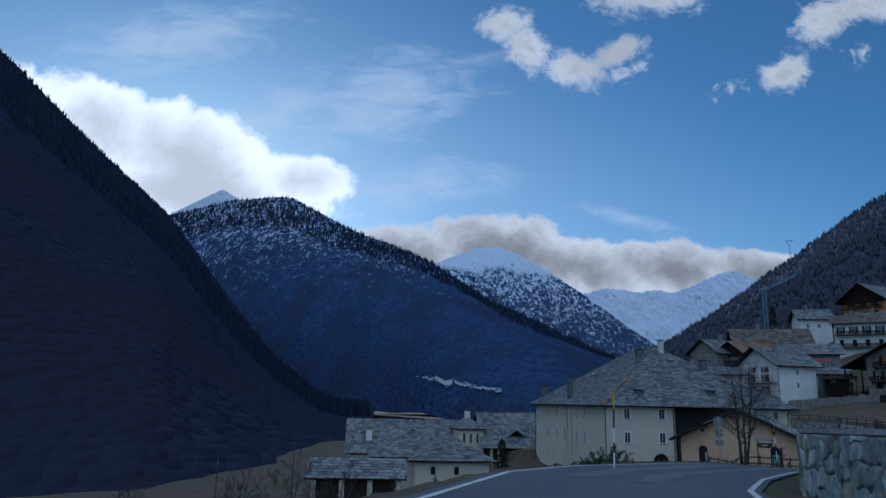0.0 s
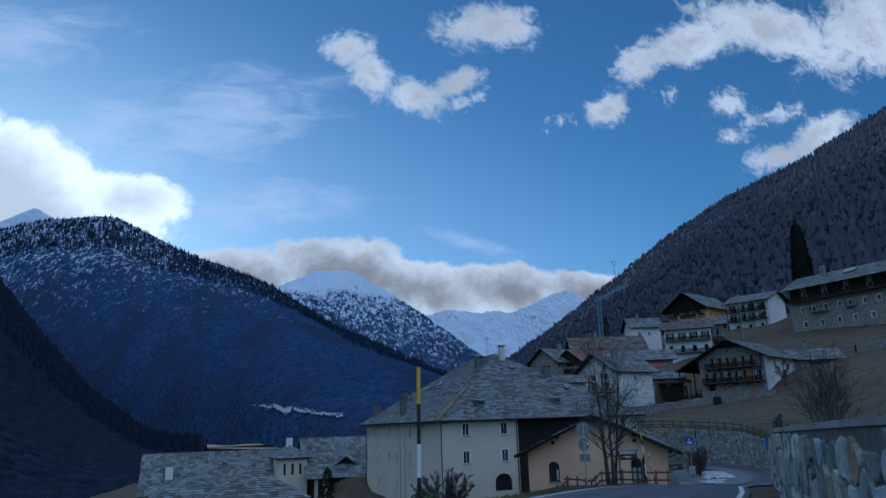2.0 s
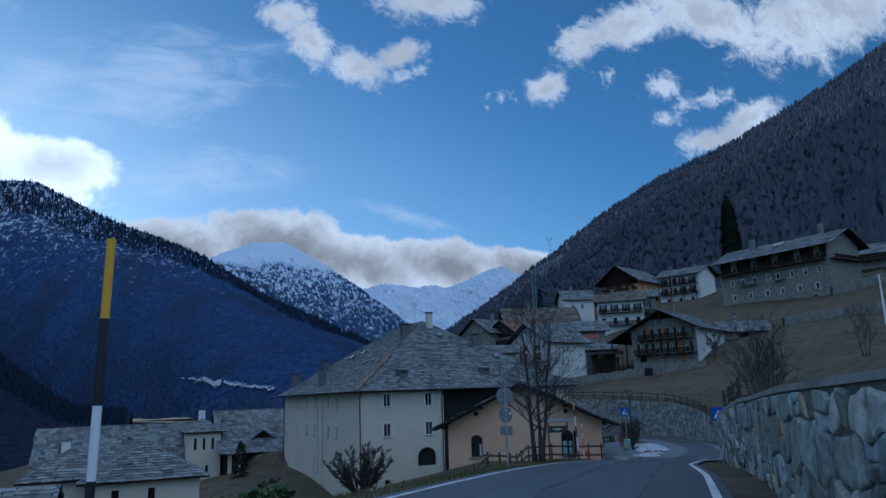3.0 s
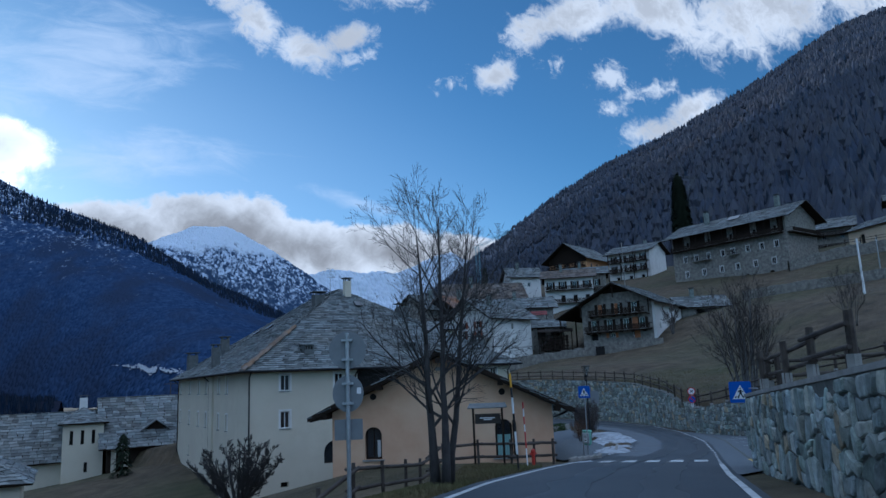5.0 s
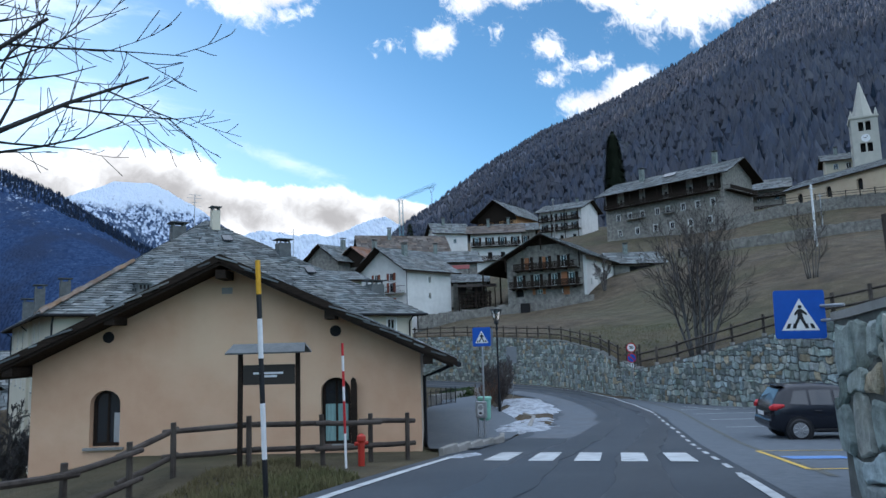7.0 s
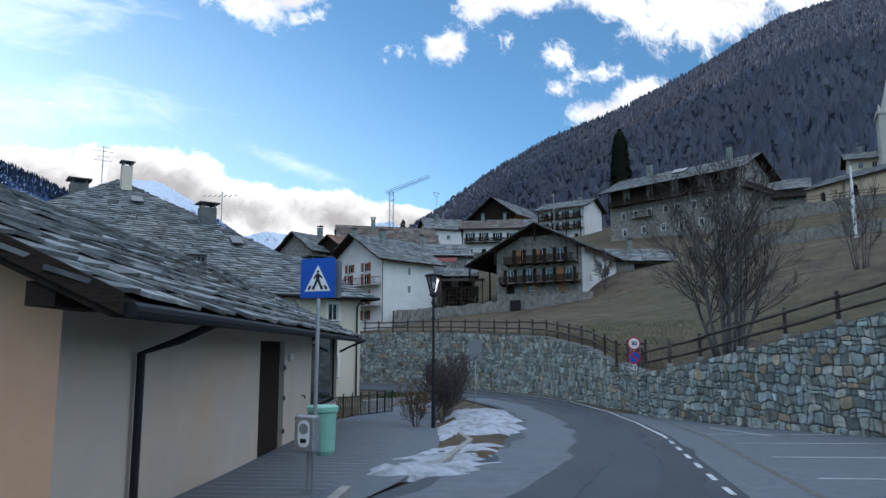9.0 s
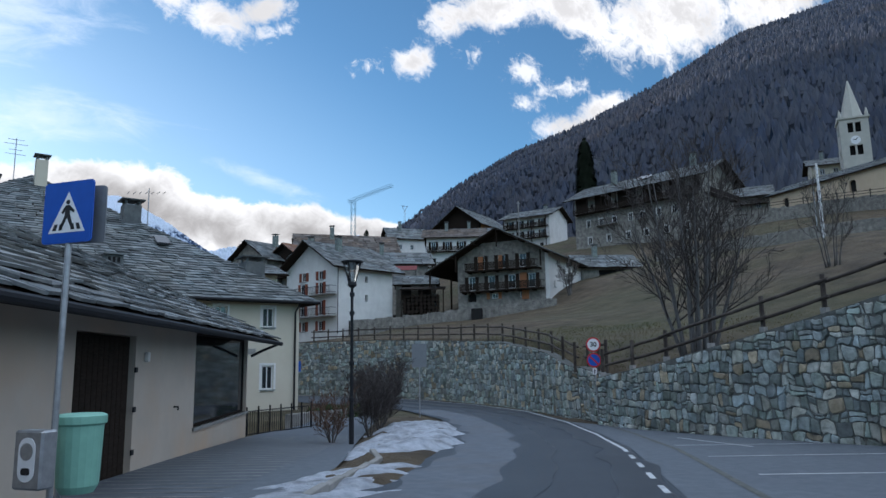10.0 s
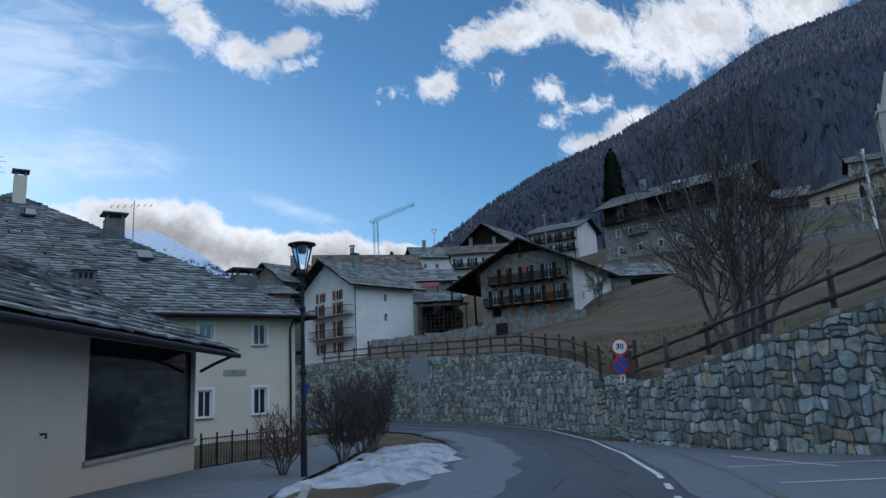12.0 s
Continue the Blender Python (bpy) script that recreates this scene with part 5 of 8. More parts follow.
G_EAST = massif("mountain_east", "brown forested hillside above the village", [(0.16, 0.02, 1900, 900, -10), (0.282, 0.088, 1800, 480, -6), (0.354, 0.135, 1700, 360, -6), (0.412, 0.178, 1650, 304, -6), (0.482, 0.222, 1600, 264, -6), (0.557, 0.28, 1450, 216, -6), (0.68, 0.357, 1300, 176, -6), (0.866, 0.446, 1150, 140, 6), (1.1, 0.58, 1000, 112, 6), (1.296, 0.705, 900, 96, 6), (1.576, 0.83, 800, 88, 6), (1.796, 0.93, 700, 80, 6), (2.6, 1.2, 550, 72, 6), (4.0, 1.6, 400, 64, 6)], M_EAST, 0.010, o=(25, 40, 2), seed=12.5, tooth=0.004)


# woods standing on the slopes


def woods(name, label, grid, n, seed, mat_dark, lo, hi, v_range, bare=0.0, mat_bare=None):
    """Small trees scattered over a mountainside; a share of them bare."""
    rng = np.random.default_rng(seed)
    nv, nu, _ = grid.shape
    V, F, mats = [], [], []
    for _ in range(n):
        v = rng.uniform(*v_range) * (nv - 2)
        u = rng.uniform(0, nu - 2)
        i, j = int(v), int(u)
        p = grid[i, j] * (1 - (v - i)) + grid[i + 1, j] * (v - i)
        p = p + (grid[i, j + 1] - grid[i, j]) * (u - j)
        h = rng.uniform(lo, hi)
        b = len(V)
        if rng.random() < bare:
            r, a0 = h * rng.uniform(0.16, 0.26), rng.uniform(0, 6.28)
            for f, k0 in ((0.0, 0.25), (rng.uniform(0.3, 0.5), 1.0)):
                V += [(p[0] + math.cos(a0 + 1.257 * k) * r * k0 * q, p[1] + math.sin(a0 + 1.257 * k) * r * k0 * q, p[2] + h * (f + w)) for k, q, w in zip(range(5), rng.uniform(0.7, 1.3, 5), rng.uniform(-0.06, 0.06, 5))]
            V.append((p[0] + r * rng.uniform(-0.2, 0.2), p[1], p[2] + h))
            for k in range(5):
                m = (k + 1) % 5
                F += [(b + k, b + m, b + 5 + m), (b + k, b + 5 + m, b + 5 + k), (b + 5 + k, b + 5 + m, b + 10)]
                mats += [1, 1, 1]
        else:
            r = h * rng.uniform(0.14, 0.22)
            for z0, z1, k0 in ((-0.1, 0.62, 1.0), (0.35, 1.0, 0.62)):
                b = len(V)
                a0 = rng.uniform(0, 6.28)
                V += [(p[0] + math.cos(a0 + 1.257 * k) * r * k0 * rng.uniform(0.75, 1.2), p[1] + math.sin(a0 + 1.257 * k) * r * k0, p[2] + h * z0) for k in range(5)] + [(p[0], p[1], p[2] + h * z1)]
                for k in range(5):
                    F.append((b + k, b + (k + 1) % 5, b + 5))
                    mats.append(0)
    me = bpy.data.meshes.new(name)
    me.from_pydata([tuple(map(float, v)) for v in V], [], F)
    me.materials.append(mat_dark), me.materials.append(mat_bare or mat_dark)
    me.polygons.foreach_set("material_index", mats)
    return tagged(new(name, me), label, "woods", "", "stuff")


# eastern trees tinted blue-grey as well, standing in for haze
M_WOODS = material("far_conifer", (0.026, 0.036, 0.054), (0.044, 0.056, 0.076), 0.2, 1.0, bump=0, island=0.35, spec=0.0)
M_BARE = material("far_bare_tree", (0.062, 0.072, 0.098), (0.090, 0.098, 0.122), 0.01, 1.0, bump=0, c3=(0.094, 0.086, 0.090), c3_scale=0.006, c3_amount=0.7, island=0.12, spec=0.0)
# darker, bluer copy of the far conifer, with the slope's shade painted in
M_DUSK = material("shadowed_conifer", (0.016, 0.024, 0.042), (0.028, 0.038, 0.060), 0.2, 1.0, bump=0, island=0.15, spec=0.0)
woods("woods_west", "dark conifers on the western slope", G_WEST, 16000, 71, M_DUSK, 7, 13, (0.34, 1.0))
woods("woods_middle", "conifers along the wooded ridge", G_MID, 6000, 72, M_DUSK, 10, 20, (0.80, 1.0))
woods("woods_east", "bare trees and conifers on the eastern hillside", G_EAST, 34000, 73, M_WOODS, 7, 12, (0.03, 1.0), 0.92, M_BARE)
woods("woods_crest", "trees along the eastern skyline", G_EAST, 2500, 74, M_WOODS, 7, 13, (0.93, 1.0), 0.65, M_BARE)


# snow lying on the meadows at the foot of the wooded mountain
bm = bmesh.new()
for j in range(150, 330):
    for js in range(6):
        for i in range(0, 9):
            for k in range(14):
                u0, v0 = js / 6, k / 14

                def on(u, v):
                    a = Vector(G_MID[i, j]).lerp(Vector(G_MID[i, j + 1]), u)
                    b = Vector(G_MID[i + 1, j]).lerp(Vector(G_MID[i + 1, j + 1]), u)
                    return a.lerp(b, v) + Vector((0, -1.5, 2.5))
                c = on(u0, v0)
                g, sl = (c.x - 6.6) / (c.y - 13.6), (c.z - 3.8) / (c.y - 13.6)
                if not -0.085 < g < 0.05:
                    continue
                line = 0.0245 - 0.165 * g + 0.003 * noise.noise(Vector((g * 90, 3, 0)))
                patch = noise.fractal(Vector((g * 260, sl * 420, 2.0)), 1.0, 2.0, 4)
                if abs(sl - line) < 0.0016 + 0.0035 * patch + (0.004 if -0.04 < g < -0.02 and sl < line else 0.0):
                    bm.faces.new([bm.verts.new(q) for q in (c, on(u0 + 1 / 6, v0), on(u0 + 1 / 6, v0 + 1 / 14), on(u0, v0 + 1 / 14))])
tagged(part("snow_meadow", bm, M_SNOW), "snow-covered meadow at the mountain's foot", "", "", "structure")

# ---------------------------------------------------------------- rubble walls


def dense_line(line, step=0.5):
    out, run = [], 0.0
    for p, q in zip(line, line[1:]):
        d = math.dist(p, q)
        n = max(1, int(d / step))
        out += [(run + d * k / n, p[0] + (q[0] - p[0]) * k / n, p[1] + (q[1] - p[1]) * k / n) for k in range(n)]
        run += d
    return np.array(out + [(run, *line[-1])])


def rubble_wall(name, label, line, start, size, seed, single, thick=0.5, coping=0.0, squash=0.78, proud=0.07, foot=0.4):
    """A dry-looking stone wall with its hill behind on the right of the line. single: the stretch (from, to) whose stones are pieces of their own."""
    rng = random.Random(seed)
    D = dense_line(line)
    total = D[-1, 0]
    lx = np.convolve(np.pad(D[:, 1], 2, mode="edge"), np.ones(5) / 5, mode="valid")
    ly = np.convolve(np.pad(D[:, 2], 2, mode="edge"), np.ones(5) / 5, mode="valid")
    lx[0], ly[0], lx[-1], ly[-1] = D[0, 1], D[0, 2], D[-1, 1], D[-1, 2]

    def at(a, h, out):
        x, y = np.interp(a, D[:, 0], lx), np.interp(a, D[:, 0], ly)
        e = 0.3
        dx, dy = np.interp(a + e, D[:, 0], lx) - np.interp(a - e, D[:, 0], lx), np.interp(a + e, D[:, 0], ly) - np.interp(a - e, D[:, 0], ly)
        n = math.hypot(dx, dy) or 1
        return Vector((x - dy / n * out, y + dx / n * out, h))

    def base(a):
        return float(road_z(np.interp(a, D[:, 0], lx), np.interp(a, D[:, 0], ly))) - 0.03

    def top(a):
        return float(wall_top(start + a))

    bm = bmesh.new()
    rows = []
    for a in D[:, 0]:
        b, t = base(a) - foot, top(a)
        rows.append([bm.verts.new(at(a, b, 0)), bm.verts.new(at(a, t, 0)), bm.verts.new(at(a, t, -thick)), bm.verts.new(at(a, b, -thick))])
    for r, q in zip(rows, rows[1:]):
        for i in range(4):
            j = (i + 1) % 4
            bm.faces.new((r[i], q[i], q[j], r[j]))
    bm.faces.new(rows[0]), bm.faces.new(rows[-1][::-1])
    wall = tagged(part(name, bm, M_MORTAR), label, "", "", "structure")
    if coping:
        bm = bmesh.new()
        rows = []
        for a in D[:, 0]:
            t = top(a)
            rows.append([bm.verts.new(at(a, t + 0.003, 0.03)), bm.verts.new(at(a, t + coping, 0.03)), bm.verts.new(at(a, t + coping, -thick - 0.05)), bm.verts.new(at(a, t + 0.003, -thick - 0.05))])
        for r, q in zip(rows, rows[1:]):
            for i in range(4):
                j = (i + 1) % 4
                bm.faces.new((r[i], q[i], q[j], r[j]))
        bm.faces.new(rows[0]), bm.faces.new(rows[-1][::-1])
        part("coping", bm, M_CONCRETE, wall, "rough concrete coping")
    sx, sy = size * 1.12, size * squash
    lo = min(base(a) for a in D[:, 0]) - 0.2
    hi = max(top(a) for a in D[:, 0]) + 0.2
    levels = [lo - sy]
    while levels[-1] < hi + sy:
        levels.append(levels[-1] + sy * rng.uniform(0.7, 1.4))

    def bed(k, a):
        """The wavy joint under course k."""
        return levels[k] + sy * (0.30 * noise.noise(Vector((a * 0.35 / size, k * 0.35, seed))) + 0.55 * noise.noise(Vector((a * 1.1 / size, k * 5.1, seed))))

    cells = []
    for k in range(len(levels) - 1):
        xb = xt = 0.0
        while xb < total:
            w = size * rng.choice((0.5, 0.7, 0.85, 1.0, 1.2, 1.5)) * rng.uniform(0.85, 1.15)
            nb, nt = xb + w, max(xb + w + rng.uniform(-0.28, 0.28) * size, xt + 0.25 * size)
            mb, mt = xb + (nb - xb) * rng.uniform(0.3, 0.7), xt + (nt - xt) * rng.uniform(0.3, 0.7)
            lift = rng.uniform(-0.12, 0.16) * sy
            low = [(xb, bed(k, xb)), (mb, bed(k, mb)), (nb, bed(k, nb))]
            high = [(nt, bed(k + 1, nt)), (mt, bed(k + 1, mt) + lift), (xt, bed(k + 1, xt))]
            if rng.random() < 0.16:
                f = rng.uniform(0.4, 0.6)
                mid = [(p[0] + (q[0] - p[0]) * f, p[1] + (q[1] - p[1]) * f) for p, q in zip(low, high[::-1])]
                cells += [low + mid[::-1], mid + high]
            else:
                cells.append(low + high)
            xb, xt = nb, nt
    rest, made = bmesh.new(), 0
    for poly in cells:
        px, py = sum(p[0] for p in poly) / len(poly), sum(p[1] for p in poly) / len(poly)
        if not (0 <= px <= total) or not (base(px) - 0.12 < py < top(px) + 0.02):
            continue
        poly = [(min(max(a, 0), total), min(max(h, base(a) - 0.1), top(a) - 0.015)) for a, h in poly]
        clean = [p for m, p in enumerate(poly) if math.dist(p, poly[m - 1]) > 0.05]
        cut = []
        for m, p in enumerate(clean):
            a, b = clean[m - 1], clean[(m + 1) % len(clean)]
            k = rng.uniform(0.13, 0.28)
            cut += [(p[0] + (a[0] - p[0]) * k, p[1] + (a[1] - p[1]) * k), (p[0] + (b[0] - p[0]) * k, p[1] + (b[1] - p[1]) * k)]
        clean = cut
        if len(clean) < 3:
            continue
        cx, cy = sum(p[0] for p in clean) / len(clean), sum(p[1] for p in clean) / len(clean)
        gap = rng.uniform(0.008, 0.024)
        out = proud * rng.uniform(0.45, 1.35)
        tilt = rng.uniform(-0.6, 0.6) * proud, rng.uniform(-0.6, 0.6) * proud

        def ring(shrink, depth):
            res = []
            for a, h in clean:
                d = math.hypot(a - cx, h - cy) or 1
                f = max(0.15, 1 - shrink / d)
                wob = 1 + rng.uniform(-0.05, 0.05)
                da, dh = (a - cx) * f * wob, (h - cy) * f * wob
                res.append(at(cx + da, cy + dh, depth + (da * tilt[0] + dh * tilt[1]) / size if depth > 0 else depth))
            return res
        one = bmesh.new() if single and single[0] <= px <= single[1] and made < 300 else rest
        r0 = [one.verts.new(p) for p in ring(gap, -0.02)]
        r1 = [one.verts.new(p) for p in ring(gap + 0.012, out * 0.7)]
        r2 = [one.verts.new(p) for p in ring(gap + rng.uniform(0.07, 0.13) * size, out * 1.05)]
        n = len(clean)
        for m in range(n):
            j = (m + 1) % n
            one.faces.new((r0[m], r0[j], r1[j], r1[m])), one.faces.new((r1[m], r1[j], r2[j], r2[m]))
        mid = one.verts.new(at(cx, cy, out * 1.12))
        for m in range(n):
            one.faces.new((r2[m], r2[(m + 1) % n], mid))
        if one is not rest:
            part("stone", one, M_STONE, wall)
            made += 1
    tagged(part("stonework", rest, M_STONE_I, wall), "", "", "", "stuff")
    return wall



rubble_wall("wall_near", "tall retaining wall of large rough grey stones", WALL_C, 0.0, 0.46, 31, (RUN[N_C - 1] - 17, RUN[N_C - 1] + 1), coping=0.10, squash=1.15, proud=0.06)
rubble_wall("wall_pocket", "retaining wall round the parking bay", POCKET, RUN[N_C - 1], 0.42, 33, None)
rubble_wall("wall_bay", "retaining wall of mixed grey and rust-coloured stones", WALL_B, RUN[N_P - 1], 0.30, 35, (0.8, 12.3), proud=0.05, squash=0.9)
rubble_wall("wall_gap", "short recessed stone wall closing the gap", [(53.9, 77.0), (55.5, 80.9)], RUN[N_B - 1], 0.33, 39, (0.0, 5.0), proud=0.06, squash=0.84)
rubble_wall("wall_bend", "long curved rubble retaining wall along the bend", [(57.6, 80.3)] + WALL_A, RUN[N_B] - 2.69, 0.34, 37, (0.0, 14.0), proud=0.045, squash=0.9)

# ---------------------------------------------------------------- paving, paint, kerbs and snow


def draped(bm, outline, lift, grid=None):
    """A flat outline laid on the road's height."""
    vs = [bm.verts.new((x, y, float(road_z(x, y)) + lift)) for x, y in outline]
    bm.faces.new(vs)
    return bm


def stripe(line, half, lift, dashes=None):
    """A painted line of the given half width; dashes: (paint, gap) in metres."""
    D = dense_line(line, 0.4)
    bm = bmesh.new()
    prev = None
    for i in range(len(D)):
        j0, j1 = max(i - 1, 0), min(i + 1, len(D) - 1)
        dx, dy = D[j1, 1] - D[j0, 1], D[j1, 2] - D[j0, 2]
        n = math.hypot(dx, dy)
        a = (D[i, 1] - dy / n * half, D[i, 2] + dx / n * half)
        b = (D[i, 1] + dy / n * half, D[i, 2] - dx / n * half)
        on = dashes is None or (D[i, 0] % sum(dashes)) < dashes[0]
        now = [bm.verts.new((*p, float(road_z(*p)) + lift)) for p in (a, b)]
        if prev and on:
            bm.faces.new((prev[0], prev[1], now[1], now[0]))
        prev = now
    return bm


tagged(part("edge_line", stripe(EDGE_L[:12], 0.075, 0.012), M_PAINT, road), "worn white edge line")
tagged(part("edge_line", stripe(EDGE_R[:11], 0.075, 0.012), M_PAINT, road), "worn white edge line")
tagged(part("edge_dashes", stripe(EDGE_R[10:15], 0.05, 0.012, (0.8, 0.8)), M_PAINT, road), "broken white edge line")
tagged(part("edge_line", stripe(EDGE_R[14:], 0.05, 0.012), M_PAINT, road), "worn white edge line")
M_LANE = material("polished_asphalt", (0.024, 0.030, 0.038), (0.040, 0.048, 0.058), 6, 0.5, bump=0.4, bump_scale=110, c3=(0.058, 0.066, 0.074), c3_scale=0.4, c3_amount=0.7, bump_dist=0.005)
cw0 = Vector((30.62, 55.36))
across, along_road = Vector((0.756, -0.655)), Vector((0.63, 0.776))
for k in range(5):
    p = cw0 + across * (k * 0.90)
    q = [p, p + across * 0.50, p + across * 0.50 + along_road * 2.5, p + along_road * 2.5]
    bm = bmesh.new()
    m = 5
    rows = [[bm.verts.new((*(q[0].lerp(q[3], i / m).lerp(q[1].lerp(q[2], i / m), k2)), 0)) for k2 in (0, 1)] for i in range(m + 1)]
    for r in rows:
        for v in r:
            v.co.z = float(road_z(v.co.x, v.co.y)) + 0.014
    for r, s in zip(rows, rows[1:]):
        bm.faces.new((r[0], r[1], s[1], s[0]))
    part("crossing_stripe", bm, M_PAINT, road)

# parking bay and pavements
PAVE_R = [(34.0, 49.2), (38.5, 54.4), (42.2, 58.9), (45.4, 63.1), (48.4, 67.2), (51.6, 72.2), (54.2, 77.6), (55.1, 80.8)]
bay_out = [(33.0, 48.0), (35.3, 46.6), (40.8, 47.7), (47.2, 53.0), (51.3, 59.3), (52.4, 65), (52.5, 69), (52.6, 73), (53.3, 77.4)]


def apron(name, left, right, mat, lift, label):
    n = 24
    A, B = dense_line(left, 0.3), dense_line(right, 0.3)
    bm = bmesh.new()
    rows = []
    for k in range(n + 1):
        a = [np.interp(k / n * A[-1, 0], A[:, 0], A[:, c]) for c in (1, 2)]
        b = [np.interp(k / n * B[-1, 0], B[:, 0], B[:, c]) for c in (1, 2)]
        rows.append([bm.verts.new((x, y, float(road_z(x, y)) + lift)) for x, y in ((a[0] + (b[0] - a[0]) * i / 8, a[1] + (b[1] - a[1]) * i / 8) for i in range(9))])
    for r, s in zip(rows, rows[1:]):
        for i in range(8):
            bm.faces.new((r[i], r[i + 1], s[i + 1], s[i]))
    return tagged(part(name, bm, mat, smooth=True), label, "", "", "structure")


bay = apron("parking_bay", shifted(EDGE_R[9:17], 0.2), bay_out, M_PAVING, 0.006, "pale asphalt parking bay")
tagged(part("gutter", stripe(shifted(EDGE_R[10:17], 1.25), 0.07, 0.012), M_MORTAR, bay), "dark drain gutter")
for a, b, mat in (((46.9, 66.0), (52.0, 63.6), M_PAINT), ((45.2, 63.4), (51.0, 60.4), M_PAINT), ((50.9, 70.7), (49.8, 67.2), M_PAINT), ((43.2, 60.8), (49.2, 57.6), M_PAINT), ((48.6, 68.6), (52.4, 66.8), M_PAINT),
                  ((36.95, 54.15), (34.0, 50.6), M_YELLOW), ((36.95, 54.15), (41.2, 51.5), M_YELLOW), ((34.0, 50.6), (38.3, 48.2), M_YELLOW)):
    part("bay_line", stripe([a, b], 0.05, 0.014), mat, bay)
part("bay_symbol", stripe([(35.7, 52.4), (36.7, 51.8)], 0.38, 0.016), M_BLUEP, bay)
yard_l = [(31.3, 59.4), (32.9, 63.3), (34.6, 67.2), (36.4, 71.1), (38.2, 75.0), (40.2, 79.4), (43.4, 84), (46.5, 90)]
yard_r = [(32.3, 58.7), (35.6, 62.3), (38.3, 66.2), (40.0, 69.6), (41.6, 73.2), (43.6, 77.6), (46.2, 83), (49, 89)]
yard = apron("yard", yard_l, yard_r, M_PAVING, 0.035, "grey ribbed paving beside the house")
bm = bmesh.new()
for k in range(46):
    p = Vector((31.4, 59.5)).lerp(Vector((40.0, 79.2)), k / 46)
    q = Vector((32.5, 58.8)).lerp(Vector((43.6, 77.6)), k / 46)
    d = (q - p).normalized()
    n2 = Vector((d.y, -d.x)) * 0.03
    m = 6
    line = [p.lerp(q, i / m) for i in range(m + 1)]
    for a, b in zip(line, line[1:]):
        bm.faces.new([bm.verts.new((*v, float(road_z(v.x, v.y)) + 0.043)) for v in (a + n2, a - n2, b - n2, b + n2)])
tagged(part("paving_rib", bm, M_CONCRETE, yard), "", "", "", "stuff")
for p, q in (((37.6, 64.6), (40.4, 68.6)), ((40.4, 68.6), (40.9, 70.2)), ((30.9, 57.9), (34.3, 60.9)), ((34.3, 60.9), (34.9, 61.9))):
    n = max(1, int(math.dist(p, q) / 0.9))
    for k in range(n):
        a, b = Vector(p).lerp(Vector(q), k / n), Vector(p).lerp(Vector(q), (k + 0.985) / n)
        d = b - a
        bm = boxed(0, d.length, -0.07, 0.07, -0.1, 0.13, bevel=0.015)
        bm.transform(pose(a.x, a.y, float(road_z(a.x, a.y)), 0, 0, math.degrees(math.atan2(d.y, d.x))))
        part("kerb_stone", bm, M_CONCRETE, yard)

M_SALT = material("salt_stained_asphalt", (0.085, 0.10, 0.12), (0.135, 0.152, 0.172), 3, 0.8, bump=0.4, bump_scale=90, c3=(0.11, 0.112, 0.118), c3_scale=0.9, c3_amount=0.8, bump_dist=0.006)
for nm, a0, a1, off, half in (("salt_margin", 12, 18, 1.0, 1.0), ("worn_lane", 4, 20, 2.0, 0.45), ("worn_lane", 4, 20, 3.9, 0.4)):
    D = dense_line(shifted(EDGE_L[a0:a1], off), 0.35)
    bm = bmesh.new()
    prev = None
    for i in range(len(D)):
        j0, j1 = max(i - 1, 0), min(i + 1, len(D) - 1)
        dx, dy = D[j1, 1] - D[j0, 1], D[j1, 2] - D[j0, 2]
        n = math.hypot(dx, dy)
        h0 = half * (1 + 0.6 * noise.noise(Vector((D[i, 0] * 0.5, off, 1))))
        h1 = half * (1 + 0.6 * noise.noise(Vector((D[i, 0] * 0.5, off, 7))))
        now = [bm.verts.new((*p, float(road_z(*p)) + (0.005 if nm == "salt_margin" else 0.009))) for p in ((D[i, 1] - dy / n * h0, D[i, 2] + dx / n * h0), (D[i, 1] + dy / n * h1, D[i, 2] - dx / n * h1))]
        if prev:
            bm.faces.new((prev[0], prev[1], now[1], now[0]))
        prev = now
    part(nm, bm, M_SALT if nm == "salt_margin" else M_LANE, road)

# planted strip with old snow between yard and road
strip_l = [(36.6, 64.2), (39.9, 69.4), (41.5, 73.0), (43.5, 77.4), (46.1, 82.8), (48.2, 87.5)]
strip_r = [(37.9, 63.7), (41.4, 68.2), (44.6, 73.0), (47.6, 78.6), (49.9, 84.0), (50.6, 88.4)]


